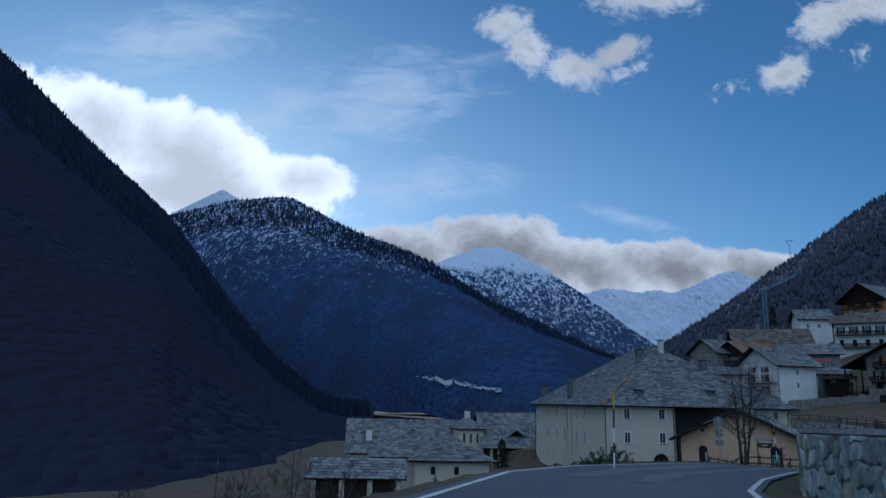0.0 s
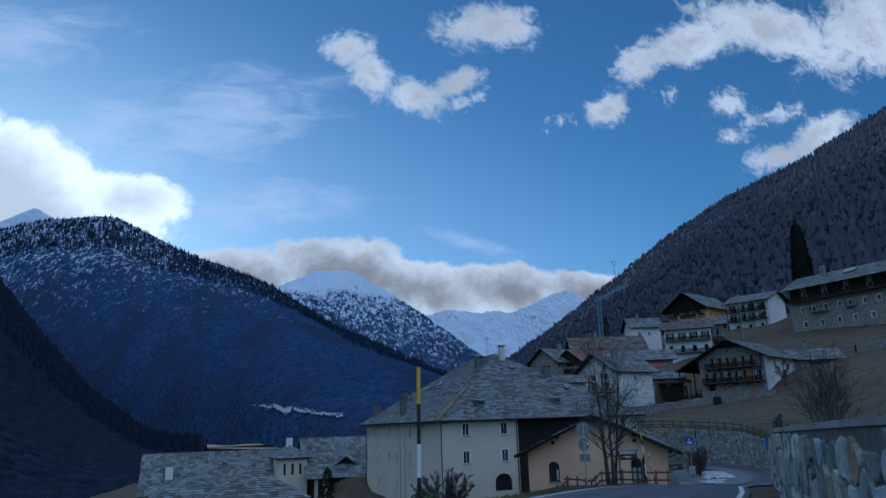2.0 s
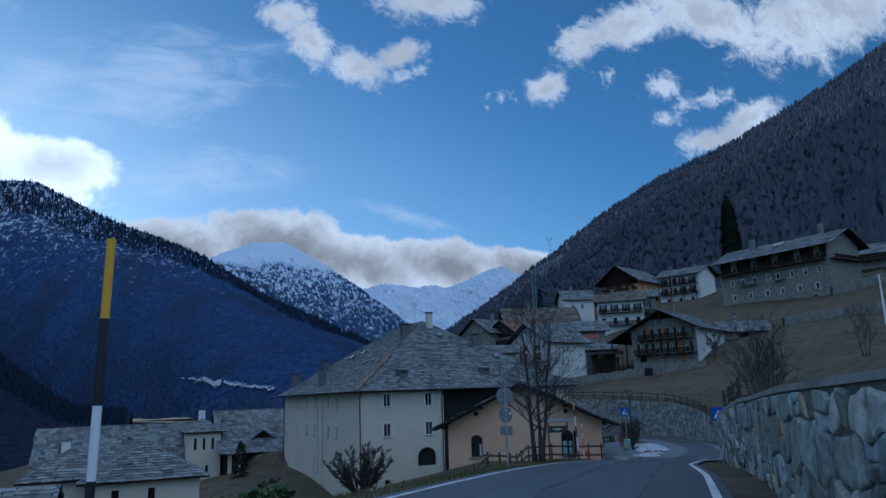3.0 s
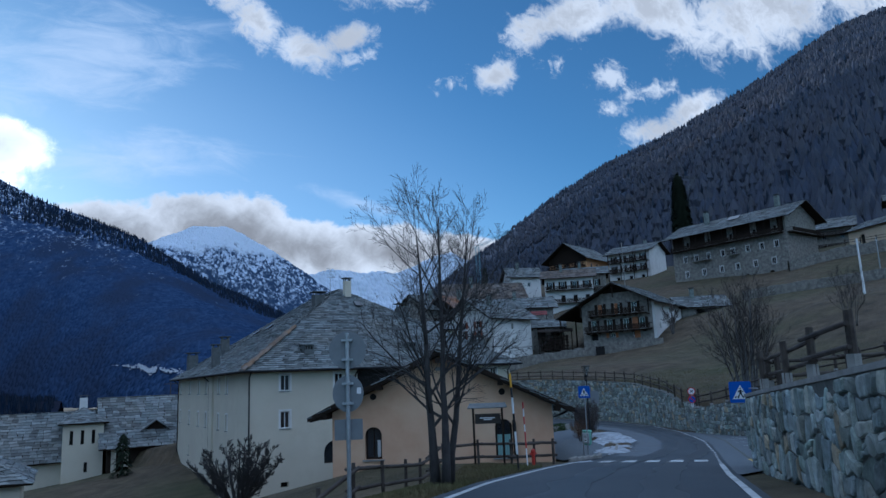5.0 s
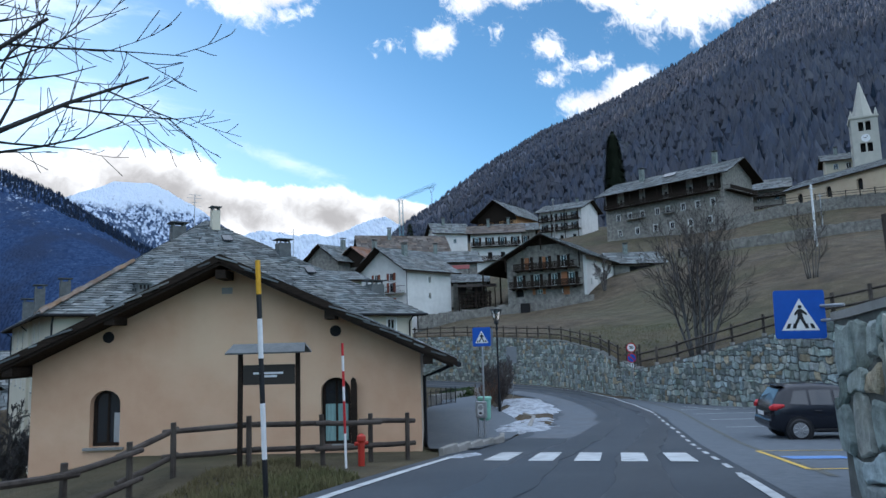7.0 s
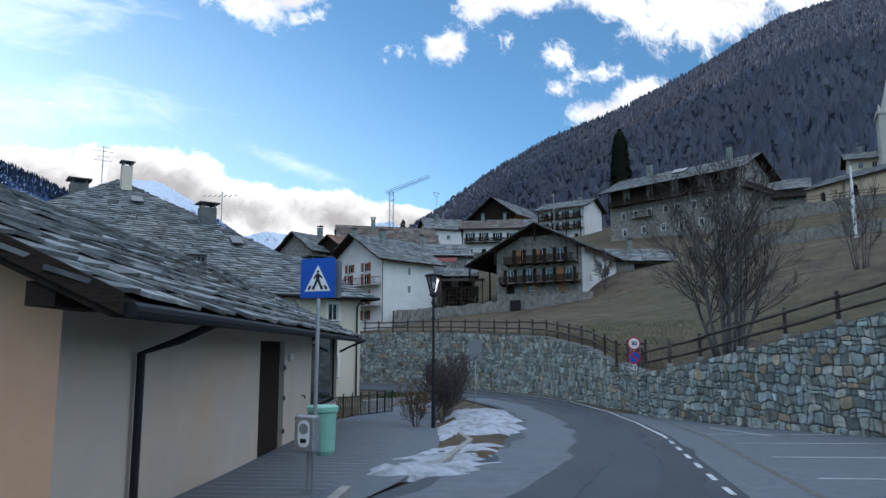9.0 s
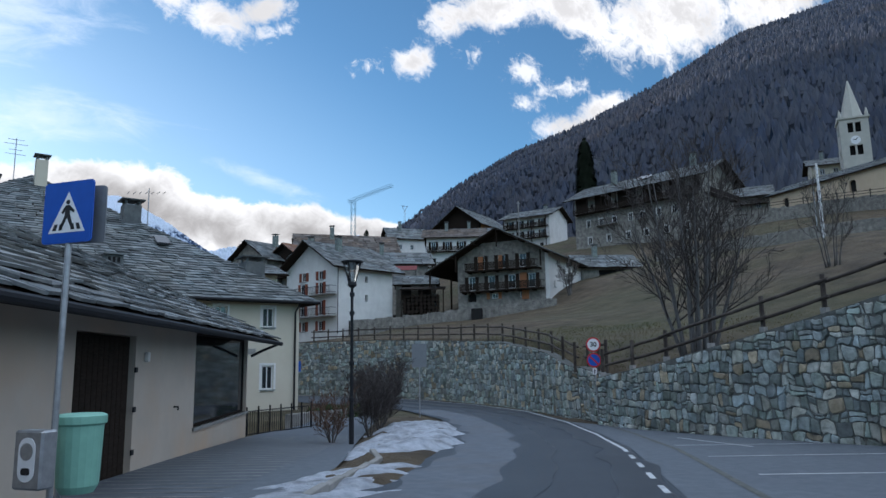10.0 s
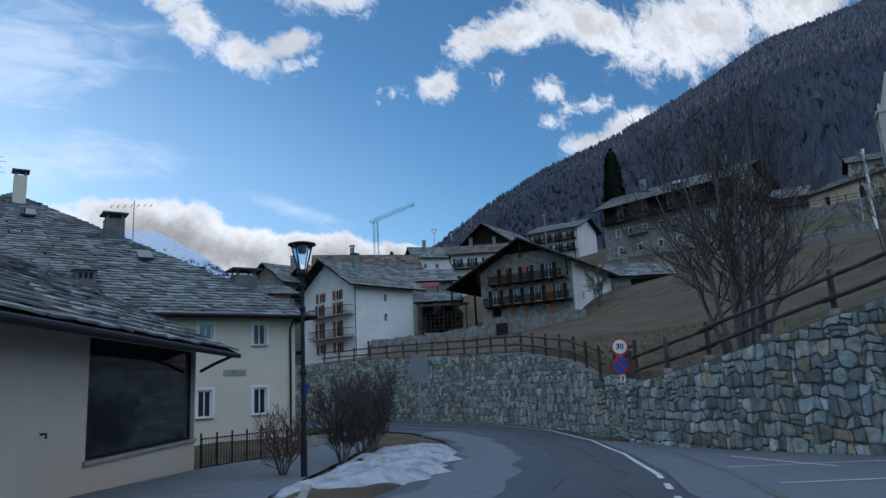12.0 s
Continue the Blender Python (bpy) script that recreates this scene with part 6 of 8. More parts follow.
def heap(name, left, right, label, height, seed, mat, n=110, m=36, ragged=0.25):
    A, B = dense_line(left, 0.3), dense_line(right, 0.3)
    bm = bmesh.new()
    rows = []
    for k in range(n + 1):
        t = k / n
        a = np.array([np.interp(t * A[-1, 0], A[:, 0], A[:, c]) for c in (1, 2)])
        b = np.array([np.interp(t * B[-1, 0], B[:, 0], B[:, c]) for c in (1, 2)])
        w0 = noise.noise(Vector((t * 9, seed, 0))) * ragged
        w1 = noise.noise(Vector((t * 11, seed + 5, 0))) * ragged
        row_v = []
        for i in range(m + 1):
            u = -w0 * 0.5 + (1 + w0 * 0.5 + w1) * i / m
            x, y = a + (b - a) * u
            f = min(1, 4 * min(i / m, 1 - i / m)) * min(1, 8 * t, 8 * (1 - t))
            f = f * f * (3 - 2 * f)
            bumpy = 0.55 + 0.55 * noise.fractal(Vector((x * 0.6, y * 0.6, seed)), 1, 2, 3) + 0.10 * noise.fractal(Vector((x * 3.0, y * 3.0, seed)), 1, 2, 4)
            z = float(road_z(x, y)) - 0.04 + f * height * max(bumpy, 0.0)
            row_v.append(bm.verts.new((x, y, z)))
        rows.append(row_v)
    for r, s in zip(rows, rows[1:]):
        for i in range(m):
            bm.faces.new((r[i], r[i + 1], s[i + 1], s[i]))
    return tagged(part(name, bm, mat, smooth=True), label, "snow" if mat is M_SNOW else "bed")


tagged(heap("planted_strip", strip_l, strip_r, "earth bed with dead grass between yard and road", 0.20, 2.0, M_GRASS), "", "", "", "structure")
heap("snow_bank", [(39.6, 70.2), (41.6, 73.4), (43.8, 77.6), (46.6, 82.6)], [(42.6, 69.8), (45.0, 73.2), (47.8, 78.4), (49.8, 83.4)], "bank of old grainy snow beside the road", 0.36, 4.0, M_SNOW)
heap("snow_patch", [(35.4, 63.8), (37.0, 66.0), (38.6, 67.6)], [(38.0, 63.4), (39.8, 66.2), (41.5, 68.6)], "flat patch of dirty snow on the kerb", 0.20, 6.0, M_SNOW, ragged=0.5)
heap("snow_patch", [(43.1, 75.2), (43.9, 76.8), (44.6, 78.4)], [(44.2, 74.6), (45.2, 76.4), (45.8, 78.2)], "small snow patch by the shrubs", 0.45, 8.0, M_SNOW, n=24, m=10)
heap("snow_patch", [(30.2, 56.6), (31.2, 57.6)], [(30.6, 56.2), (31.7, 57.1)], "thin rest of snow on the verge", 0.16, 9.0, M_SNOW, n=16, m=8)

# ---------------------------------------------------------------- fences


def fence(name, label, line, step, rail_z=(0.45, 0.92), height=1.12, zf=None, shoe=True, seed=1, group="timber fences", post_r=0.07, offsets=None):
    rng = random.Random(seed)
    D = dense_line(line, 0.2)
    n = max(1, round(D[-1, 0] / step)) if step else len(line) - 1
    pts = []
    for k in range(n + 1):
        a = D[-1, 0] * k / n if step else sum(math.dist(p, q) for p, q in zip(line[:k], line[1:k + 1]))
        x, y = np.interp(a, D[:, 0], D[:, 1]), np.interp(a, D[:, 0], D[:, 2])
        pts.append(Vector((x, y, zf(x, y))))
    o = pts[0]
    t = thing(name, Matrix.Translation(o), label, "fence", group)
    for p in pts:
        q = p - o
        lean = Vector((rng.uniform(-0.03, 0.03), rng.uniform(-0.03, 0.03), 0))
        post = part("post", tube(bmesh.new(), (q - Vector((0, 0, 0.25)), q + Vector((0, 0, height * 0.6)) + lean * 0.6, q + Vector((0, 0, height)) + lean), (post_r, post_r, post_r * 0.93), 8), M_RAIL, t, smooth=False)
        if shoe:
            part("post_shoe", boxed(q.x - 0.085, q.x + 0.085, q.y - 0.085, q.y + 0.085, q.z - 0.2, q.z + 0.2), M_CONCRETE, post, "pale metal shoe")
    for p, q in zip(pts, pts[1:]):
        d = (q - p).normalized()
        side = Vector((-d.y, d.x, 0)) * (post_r + 0.035) * (1 if rng.random() < 0.5 else -1)
        for z in rail_z:
            a, b = p - o + Vector((0, 0, z)) - d * 0.22, q - o + Vector((0, 0, z + rng.uniform(-0.03, 0.03))) + d * 0.22
            mid = (a + b) / 2 + Vector((0, 0, rng.uniform(-0.02, 0.01)))
            part("rail", tube(bmesh.new(), (a + side, mid + side, b + side), (0.050, 0.056, 0.048), 8), M_RAIL, t)
    return t


def on_wall(x, y):
    _, along = poly_dist(HILL_LINE, np.array([x]), np.array([y]))
    return float(wall_top(along)[0]) + 0.0


fence("wall_fence", "weathered round-timber rail fence on the retaining wall", shifted(WALL_B, 0.3), 2.05, zf=on_wall, seed=2)
fence("wall_fence", "weathered round-timber rail fence on the retaining wall", [(32.35, 47.5)] + shifted(POCKET, 0.3)[1:], 2.0, zf=lambda x, y: on_wall(x, y) + 0.1, seed=3, post_r=0.09)
fence("wall_fence", "dark timber rail fence at the end of the tall wall", [(32.2, 47.75), (31.0, 46.75), (29.55, 44.5), (27.9, 42.2), (26.6, 40.1)], None, rail_z=(0.32, 0.74), height=0.98, zf=lambda x, y: on_wall(x, y) + 0.26, seed=8, post_r=0.085)
fence("wall_fence", "weathered timber fence along the curved wall", shifted(WALL_A[:6], 0.3), 2.0, zf=on_wall, seed=4, shoe=False)
fence("wall_fence", "timber rails closing the gap between the walls", [(54.3, 77.6), (55.2, 79.2), (55.8, 80.6)], 1.6, zf=lambda x, y: 0.35, seed=5, shoe=False)
fence("verge_fence", "dark timber rail fence round the grass verge", [(29.8, 57.3), (28.96, 57.35), (27.85, 57.15), (26.3, 56.9), (24.95, 57.2), (24.17, 56.4), (23.2, 54.8), (22.2, 53.2), (20.9, 51.2), (19.6, 49.4), (18.4, 47.8)], None, zf=lambda x, y: lz(x, y) - 0.02, seed=6, shoe=False, rail_z=(0.32, 0.80), height=0.98, post_r=0.055)

# ---------------------------------------------------------------- signs, poles and street furniture


def round_rect(w, h, r, n=5):
    out = []
    for cx, cz, a0 in ((w / 2 - r, -h / 2 + r, -90), (w / 2 - r, h / 2 - r, 0), (-w / 2 + r, h / 2 - r, 90), (-w / 2 + r, -h / 2 + r, 180)):
        out += [(cx + r * math.cos(radians(a0 + 90 * k / n)), cz + r * math.sin(radians(a0 + 90 * k / n))) for k in range(n + 1)]
    return out


def face_plate(outline, y0, y1, mat, parent, m, name, label=""):
    bm = plate(bmesh.new(), outline, y1 - y0)
    bm.transform(m @ pose(0, y0, 0))
    return part(name, bm, mat, parent, label)


def crossing_plate(parent, m, s=0.6):
    """A square blue crossing plate facing -y, middle at m."""
    p = face_plate(round_rect(s, s, 0.04), 0, 0.012, M_BLUE, parent, m, "sign_plate", "blue square plate")
    face_plate([(-0.37 * s, -0.33 * s), (0.37 * s, -0.33 * s), (0, 0.33 * s)], -0.004, 0.0, M_SIGNWHITE, p, m, "white_triangle")
    for x in (-0.25, -0.125, 0.125, 0.25):
        k = 0.85
        face_plate([((x - 0.035) * s, -0.29 * s), ((x + 0.035) * s, -0.29 * s), ((x * k + 0.03) * s, -0.19 * s), ((x * k - 0.03) * s, -0.19 * s)], -0.008, -0.004, M_BLACK, p, m, "bar")
    face_plate([(x * s, z * s) for x, z in ((-0.15, -0.27), (-0.10, -0.27), (0.0, -0.09), (0.09, -0.27), (0.14, -0.27), (0.055, -0.05), (0.045, 0.03), (0.13, -0.02), (0.14, 0.02), (0.04, 0.11), (-0.04, 0.11), (-0.12, 0.0), (-0.09, -0.03), (-0.045, 0.03), (-0.05, -0.06))], -0.008, -0.004, M_BLACK, p, m, "dark_shape")
    face_plate([(0.004 * s + 0.038 * s * math.cos(k * 0.5236), 0.158 * s + 0.038 * s * math.sin(k * 0.5236)) for k in range(12)], -0.008, -0.004, M_BLACK, p, m, "dark_disc")
    face_plate([(s * 0.5 * x, s * 0.5 * z) for x, z in round_rect(1.86, 1.86, 0.10)] , -0.002, 0.0, M_BLUE, p, m, "rim")
    return p


def pole_part(parent, x, y, z0, z1, r, mat=None, name="pole", top=(0, 0)):
    return part(name, tube(bmesh.new(), ((x, y, z0), (x + top[0], y + top[1], z1)), r, 12), mat or M_METAL, parent)


# crossing sign by the yard
g0 = lz(34.42, 61.9)
sl = thing("crossing_sign", pose(34.55, 62.4, g0, 0, 0, -46.5), "blue pedestrian crossing sign on a grey steel pole", "road sign", "crossing signs")
pole_part(sl, 0, 0.03, -0.2, 3.42, 0.03, top=(0.03, 0))
crossing_plate(sl, pose(0.02, 0, 3.14))
face_plate(round_rect(0.56, 0.56, 0.04), 0.06, 0.072, M_GREYPAINT, sl, pose(0.10, 0, 3.12, 0, 0, 12), "rear_plate", "grey back of the second plate")
bx = part("waste_box", boxed(-0.20, 0.13, -0.20, -0.03, 0.62, 1.13, bevel=0.02), M_METAL, sl, "grey steel dog waste box")
face_plate(round_rect(0.19, 0.38, 0.09), -0.206, -0.20, M_SIGNWHITE, bx, pose(-0.035, 0, 0.88), "label")
face_plate(disc(0.075), -0.210, -0.206, M_METAL, bx, pose(-0.035, 0, 0.95), "ring")
face_plate(round_rect(0.10, 0.06, 0.02), -0.210, -0.206, M_BLACK, bx, pose(-0.035, 0, 0.78), "mark")
bn = thing("litter_bin", pose(34.80, 62.78, lz(34.8, 62.8), 0, 0, -46), "pale green plastic litter bin on a pole", "bin")
part("body", tube(bmesh.new(), ((0, 0, 0.55), (0, 0, 0.62), (0, 0, 1.18)), (0.15, 0.19, 0.21), 20), M_TEAL, bn)
part("rim", tube(bmesh.new(), ((0, 0, 1.18), (0, 0, 1.20), (0, 0, 1.27), (0, 0, 1.29)), (0.21, 0.235, 0.235, 0.20), 20), M_TEAL, bn)
pole_part(bn, -0.23, 0.0, -0.1, 1.25, 0.03)

# crossing sign on the end of the near wall
sr = thing("crossing_sign", pose(32.5, 49.35, 0.05, 0, 0, -34), "blue pedestrian crossing sign on a bracket at the wall's end", "road sign", "crossing signs")
crossing_plate(sr, pose(0.0, 0, 2.19, 0, 1, 0), 0.68)
part("bracket", tube(bmesh.new(), ((0.0, 0.03, 2.3), (0.25, 0.05, 2.3), (0.5, -0.25, 2.3)), 0.022, 8), M_METAL, sr)
part("bracket", tube(bmesh.new(), ((0.0, 0.03, 2.1), (0.25, 0.05, 2.1), (0.5, -0.25, 2.1)), 0.022, 8), M_METAL, sr)

# speed and no-parking signs by the bend
sp = thing("speed_sign", pose(54.05, 78.0, -1.5, 0, 0, -30), "round speed and no-parking signs on one grey pole", "road sign")
pole_part(sp, 0.05, 0.04, -0.5, 3.05, 0.03, top=(-0.12, 0))
for z, inner, name in ((2.78, M_SIGNWHITE, "speed_plate"), (2.14, M_BLUE, "no_parking_plate")):
    q = face_plate(disc(0.30), 0, 0.012, M_SIGNRED, sp, pose(-0.06, 0, z), name)
    face_plate(disc(0.242), -0.004, 0, inner, q, pose(-0.06, 0, z), "face")
    if inner is M_BLUE:
        face_plate([(-0.035, -0.23), (0.035, -0.23), (0.035, 0.23), (-0.035, 0.23)], -0.008, -0.004, M_SIGNRED, q, pose(-0.06, 0, z, 0, -45, 0), "slash")
    else:
        cu = bpy.data.curves.new("numeral", "FONT")
        cu.body, cu.size, cu.align_x, cu.align_y, cu.extrude, cu.offset = "30", 0.27, "CENTER", "CENTER", 0.002, 0.008
        tx = new("numeral", cu)
        cu.materials.append(M_BLACK)
        tx.parent = q
        tx.matrix_local = pose(-0.06, -0.008, z, 90, 0, 0)
face_plate(round_rect(0.17, 0.26, 0.02), 0, 0.01, M_SIGNWHITE, sp, pose(-0.05, 0, 1.68), "small_plate")
face_plate([(-0.02, -0.09), (0.02, -0.09), (0.02, 0.03), (0.05, 0.03), (0, 0.10), (-0.05, 0.03), (-0.02, 0.03)], -0.004, 0, M_BLACK, sp, pose(-0.05, 0, 1.68), "arrow")

# round signs seen from behind
rs = thing("rear_sign", pose(17.93, 42.35, lz(17.93, 42.35), 0, 0, -18), "round road signs seen from behind on a steel pole", "road sign")
hz = 3.92 - lz(17.93, 42.35)
pole_part(rs, 0, 0, -0.2, hz - 0.05, 0.035)
for z, r, s in ((hz - 0.33, 0.31, 1.0), (hz - 1.04, 0.30, 0.85)):
    p = face_plate([(x * s, zz) for x, zz in disc(r)], 0.05, 0.065, M_GREYPAINT, rs, pose(0, 0, z), "sign_back")
    for dz in (-0.16, 0.16):
        part("clamp", boxed(-0.09, 0.09, -0.05, 0.05, z + dz - 0.018, z + dz + 0.018), M_METAL, p)
face_plate(round_rect(0.46, 0.33, 0.02), 0.05, 0.062, M_GREYPAINT, rs, pose(0, 0, hz - 1.62), "plate_back")
face_plate(round_rect(0.07, 0.10, 0.01), 0.040, 0.048, M_SIGNWHITE, rs, pose(0.18, 0, hz - 1.0), "sticker")


def snow_pole(name, label, x, y, h, bands, r=0.028, lean=(0, 0), group="snow poles"):
    z0 = lz(x, y)
    t = thing(name, pose(x, y, z0), label, "marker pole", group)
    z = -0.15
    for frac, mat in bands:
        z1 = -0.15 + (h + 0.15) * frac
        part("band", tube(bmesh.new(), ((lean[0] * z / h, lean[1] * z / h, z), (lean[0] * z1 / h, lean[1] * z1 / h, z1)), r, 10), mat, t)
        z = z1
    return t


BANDS = [(0.20, M_BLACK), (0.42, M_SIGNWHITE), (0.60, M_BLACK), (0.76, M_SIGNWHITE), (0.86, M_BLACK), (1.0, M_YPOLE)]
snow_pole("snow_pole", "black and white snow pole with a yellow tip", 7.18, 23.0, 2.75, [(0.24, M_SIGNWHITE), (0.36, M_BLACK), (0.55, M_SIGNWHITE), (0.78, M_BLACK), (1.0, M_YPOLE)], 0.034, lean=(0.05, 0))
snow_pole("snow_pole", "black and white snow pole with a yellow tip", 25.6, 51.95, 3.05, BANDS, 0.034, lean=(-0.12, 0))
snow_pole("hydrant_pole", "red and white marker pole behind the fence", 28.0, 56.1, 2.35, [(0.3, M_SIGNWHITE), (0.55, M_SIGNRED), (0.66, M_SIGNWHITE), (0.78, M_SIGNRED), (0.9, M_SIGNWHITE), (1.0, M_SIGNRED)], 0.025, lean=(-0.05, 0))

hy = thing("fire_hydrant", pose(28.42, 56.4, lz(28.42, 56.4)), "red pillar fire hydrant by the fence", "hydrant")
M_HYDRANT = flat("hydrant_red", (0.42, 0.035, 0.02), 0.5)
hy.matrix_world = hy.matrix_world @ Matrix.Scale(0.8, 4)
part("barrel", tube(bmesh.new(), ((0, 0, -0.1), (0, 0, 0.5), (0, 0, 0.56), (0, 0, 0.66), (0, 0, 0.72)), (0.085, 0.085, 0.12, 0.11, 0.03), 14), M_HYDRANT, hy)
for s in (-1, 1):
    part("outlet", tube(bmesh.new(), ((0.08 * s, 0, 0.48), (0.17 * s, 0, 0.48)), 0.05, 10), M_HYDRANT, hy)

# roofed notice board
bd = thing("notice_board", pose(26.1, 56.75, lz(26.6, 56.6) + 0.2, 0, 0, -27), "dark wooden notice board under a small pitched cover", "notice board")
for x in (0, 1.12):
    part("post", boxed(x - 0.04, x + 0.04, -0.04, 0.04, -0.5, 1.95), M_WOOD, bd)
board = part("panel", boxed(0.06, 1.06, -0.025, 0.025, 1.36, 1.74), M_BRASSY, bd)
for z, x0, x1 in ((1.56, 0.26, 0.84), (1.50, 0.40, 0.72)):
    part("lettering_bar", boxed(x0, x1, -0.032, -0.026, z, z + 0.04), M_SIGNWHITE, board)
part("cover", slab_quad(slab_quad(bmesh.new(), (-0.2, -0.34, 1.98), (1.32, -0.34, 1.98), (1.26, 0, 2.15), (-0.14, 0, 2.15), 0.03), (1.32, 0.34, 1.98), (-0.2, 0.34, 1.98), (-0.14, 0, 2.15), (1.26, 0, 2.15), 0.03), M_SLATE_I, bd)

# street lamp
lp = thing("street_lamp", pose(41.75, 73.8, lz(41.75, 73.8) + 0.02) @ Matrix.Scale(1.17, 4), "dark iron street lamp with a tapered open lantern", "street lamp")
part("pole", tube(bmesh.new(), ((0, 0, -0.3), (0, 0, 0.5), (0, 0, 1.05), (0, 0, 3.75)), (0.062, 0.062, 0.042, 0.034), 14), M_IRON, lp)
for z in (1.05, 1.9, 3.1, 3.55):
    part("collar", tube(bmesh.new(), ((0, 0, z - 0.06), (0, 0, z - 0.03), (0, 0, z + 0.03), (0, 0, z + 0.06)), (0.042, 0.062, 0.062, 0.042), 14), M_IRON, lp)
ln = part("lantern", tube(bmesh.new(), ((0, 0, 3.72), (0, 0, 3.78), (0, 0, 3.86)), (0.05, 0.12, 0.10), 14), M_IRON, lp)
for k in range(4):
    a = radians(45 + 90 * k)
    part("arm", tube(bmesh.new(), ((0.08 * math.cos(a), 0.08 * math.sin(a), 3.82), (0.23 * math.cos(a), 0.23 * math.sin(a), 4.34)), 0.016, 6), M_IRON, ln)
M_LAMPGLASS = glass("lamp_glass", (0.86, 0.88, 0.88))
M_LAMPGLASS.node_tree.nodes["Principled BSDF"].inputs["Transmission Weight"].default_value = 0.95
M_LAMPGLASS.node_tree.nodes["Principled BSDF"].inputs["IOR"].default_value = 1.1
for k in range(4):
    a, b = radians(45 + 90 * k), radians(135 + 90 * k)
    bm = bmesh.new()
    bm.faces.new([bm.verts.new(v) for v in ((0.085 * math.cos(a), 0.085 * math.sin(a), 3.86), (0.085 * math.cos(b), 0.085 * math.sin(b), 3.86), (0.222 * math.cos(b), 0.222 * math.sin(b), 4.33), (0.222 * math.cos(a), 0.222 * math.sin(a), 4.33))])
    part("pane", bm, M_LAMPGLASS, ln)
part("bulb_holder", tube(bmesh.new(), ((0, 0, 4.18), (0, 0, 4.34)), (0.07, 0.10), 12), M_GREYPAINT, ln)
part("lid", tube(bmesh.new(), ((0, 0, 4.345), (0, 0, 4.37), (0, 0, 4.40)), (0.27, 0.27, 0.16), 18), M_IRON, ln)

# small signs by the shrubs and on the bend
s2 = thing("small_sign", pose(49.35, 85.0, lz(49.35, 85.0), 0, 0, 150), "narrow road sign seen from behind on a thin pole", "road sign")
pole_part(s2, 0, 0, -0.1, 3.5, 0.03)
face_plate(round_rect(0.7, 1.1, 0.03), 0.03, 0.045, M_GREYPAINT, s2, pose(0, 0, 2.9), "sign_back")
s3 = thing("parking_sign", pose(51.0, 110.5, -2.0, 0, 0, -20), "small blue parking sign", "road sign")
pole_part(s3, 0, 0.03, -0.1, 2.8, 0.03)
face_plate(round_rect(0.55, 0.85, 0.03), 0, 0.012, M_BLUE, s3, pose(0, 0, 2.5), "sign_plate")
face_plate([(-0.10, -0.05), (-0.04, -0.05), (-0.04, 0.05), (0.09, 0.05), (0.09, 0.25), (-0.10, 0.25)], -0.004, 0, M_SIGNWHITE, s3, pose(0, 0, 2.55), "mark")

# iron fence in front of the cream house
gf = thing("iron_fence", pose(40.4, 80.6, -2.0, 0, 0, 34), "dark iron railing on a low stone kerb", "fence")
part("kerb", boxed(-0.1, 4.3, -0.12, 0.12, -0.5, 0.10, bevel=0.02), M_CONCRETE, gf)
for z in (0.22, 1.02):
    part("rail", boxed(0, 4.2, -0.015, 0.015, z, z + 0.035), M_IRON, gf)
for k in range(8):
    part("upright", boxed(k * 0.6 - 0.02, k * 0.6 + 0.02, -0.02, 0.02, 0.05, 1.2), M_IRON, gf)
for k in range(36):
    part("bar", boxed(0.06 + k * 0.116 - 0.007, 0.06 + k * 0.116 + 0.007, -0.007, 0.007, 0.22, 1.03), M_IRON, gf)


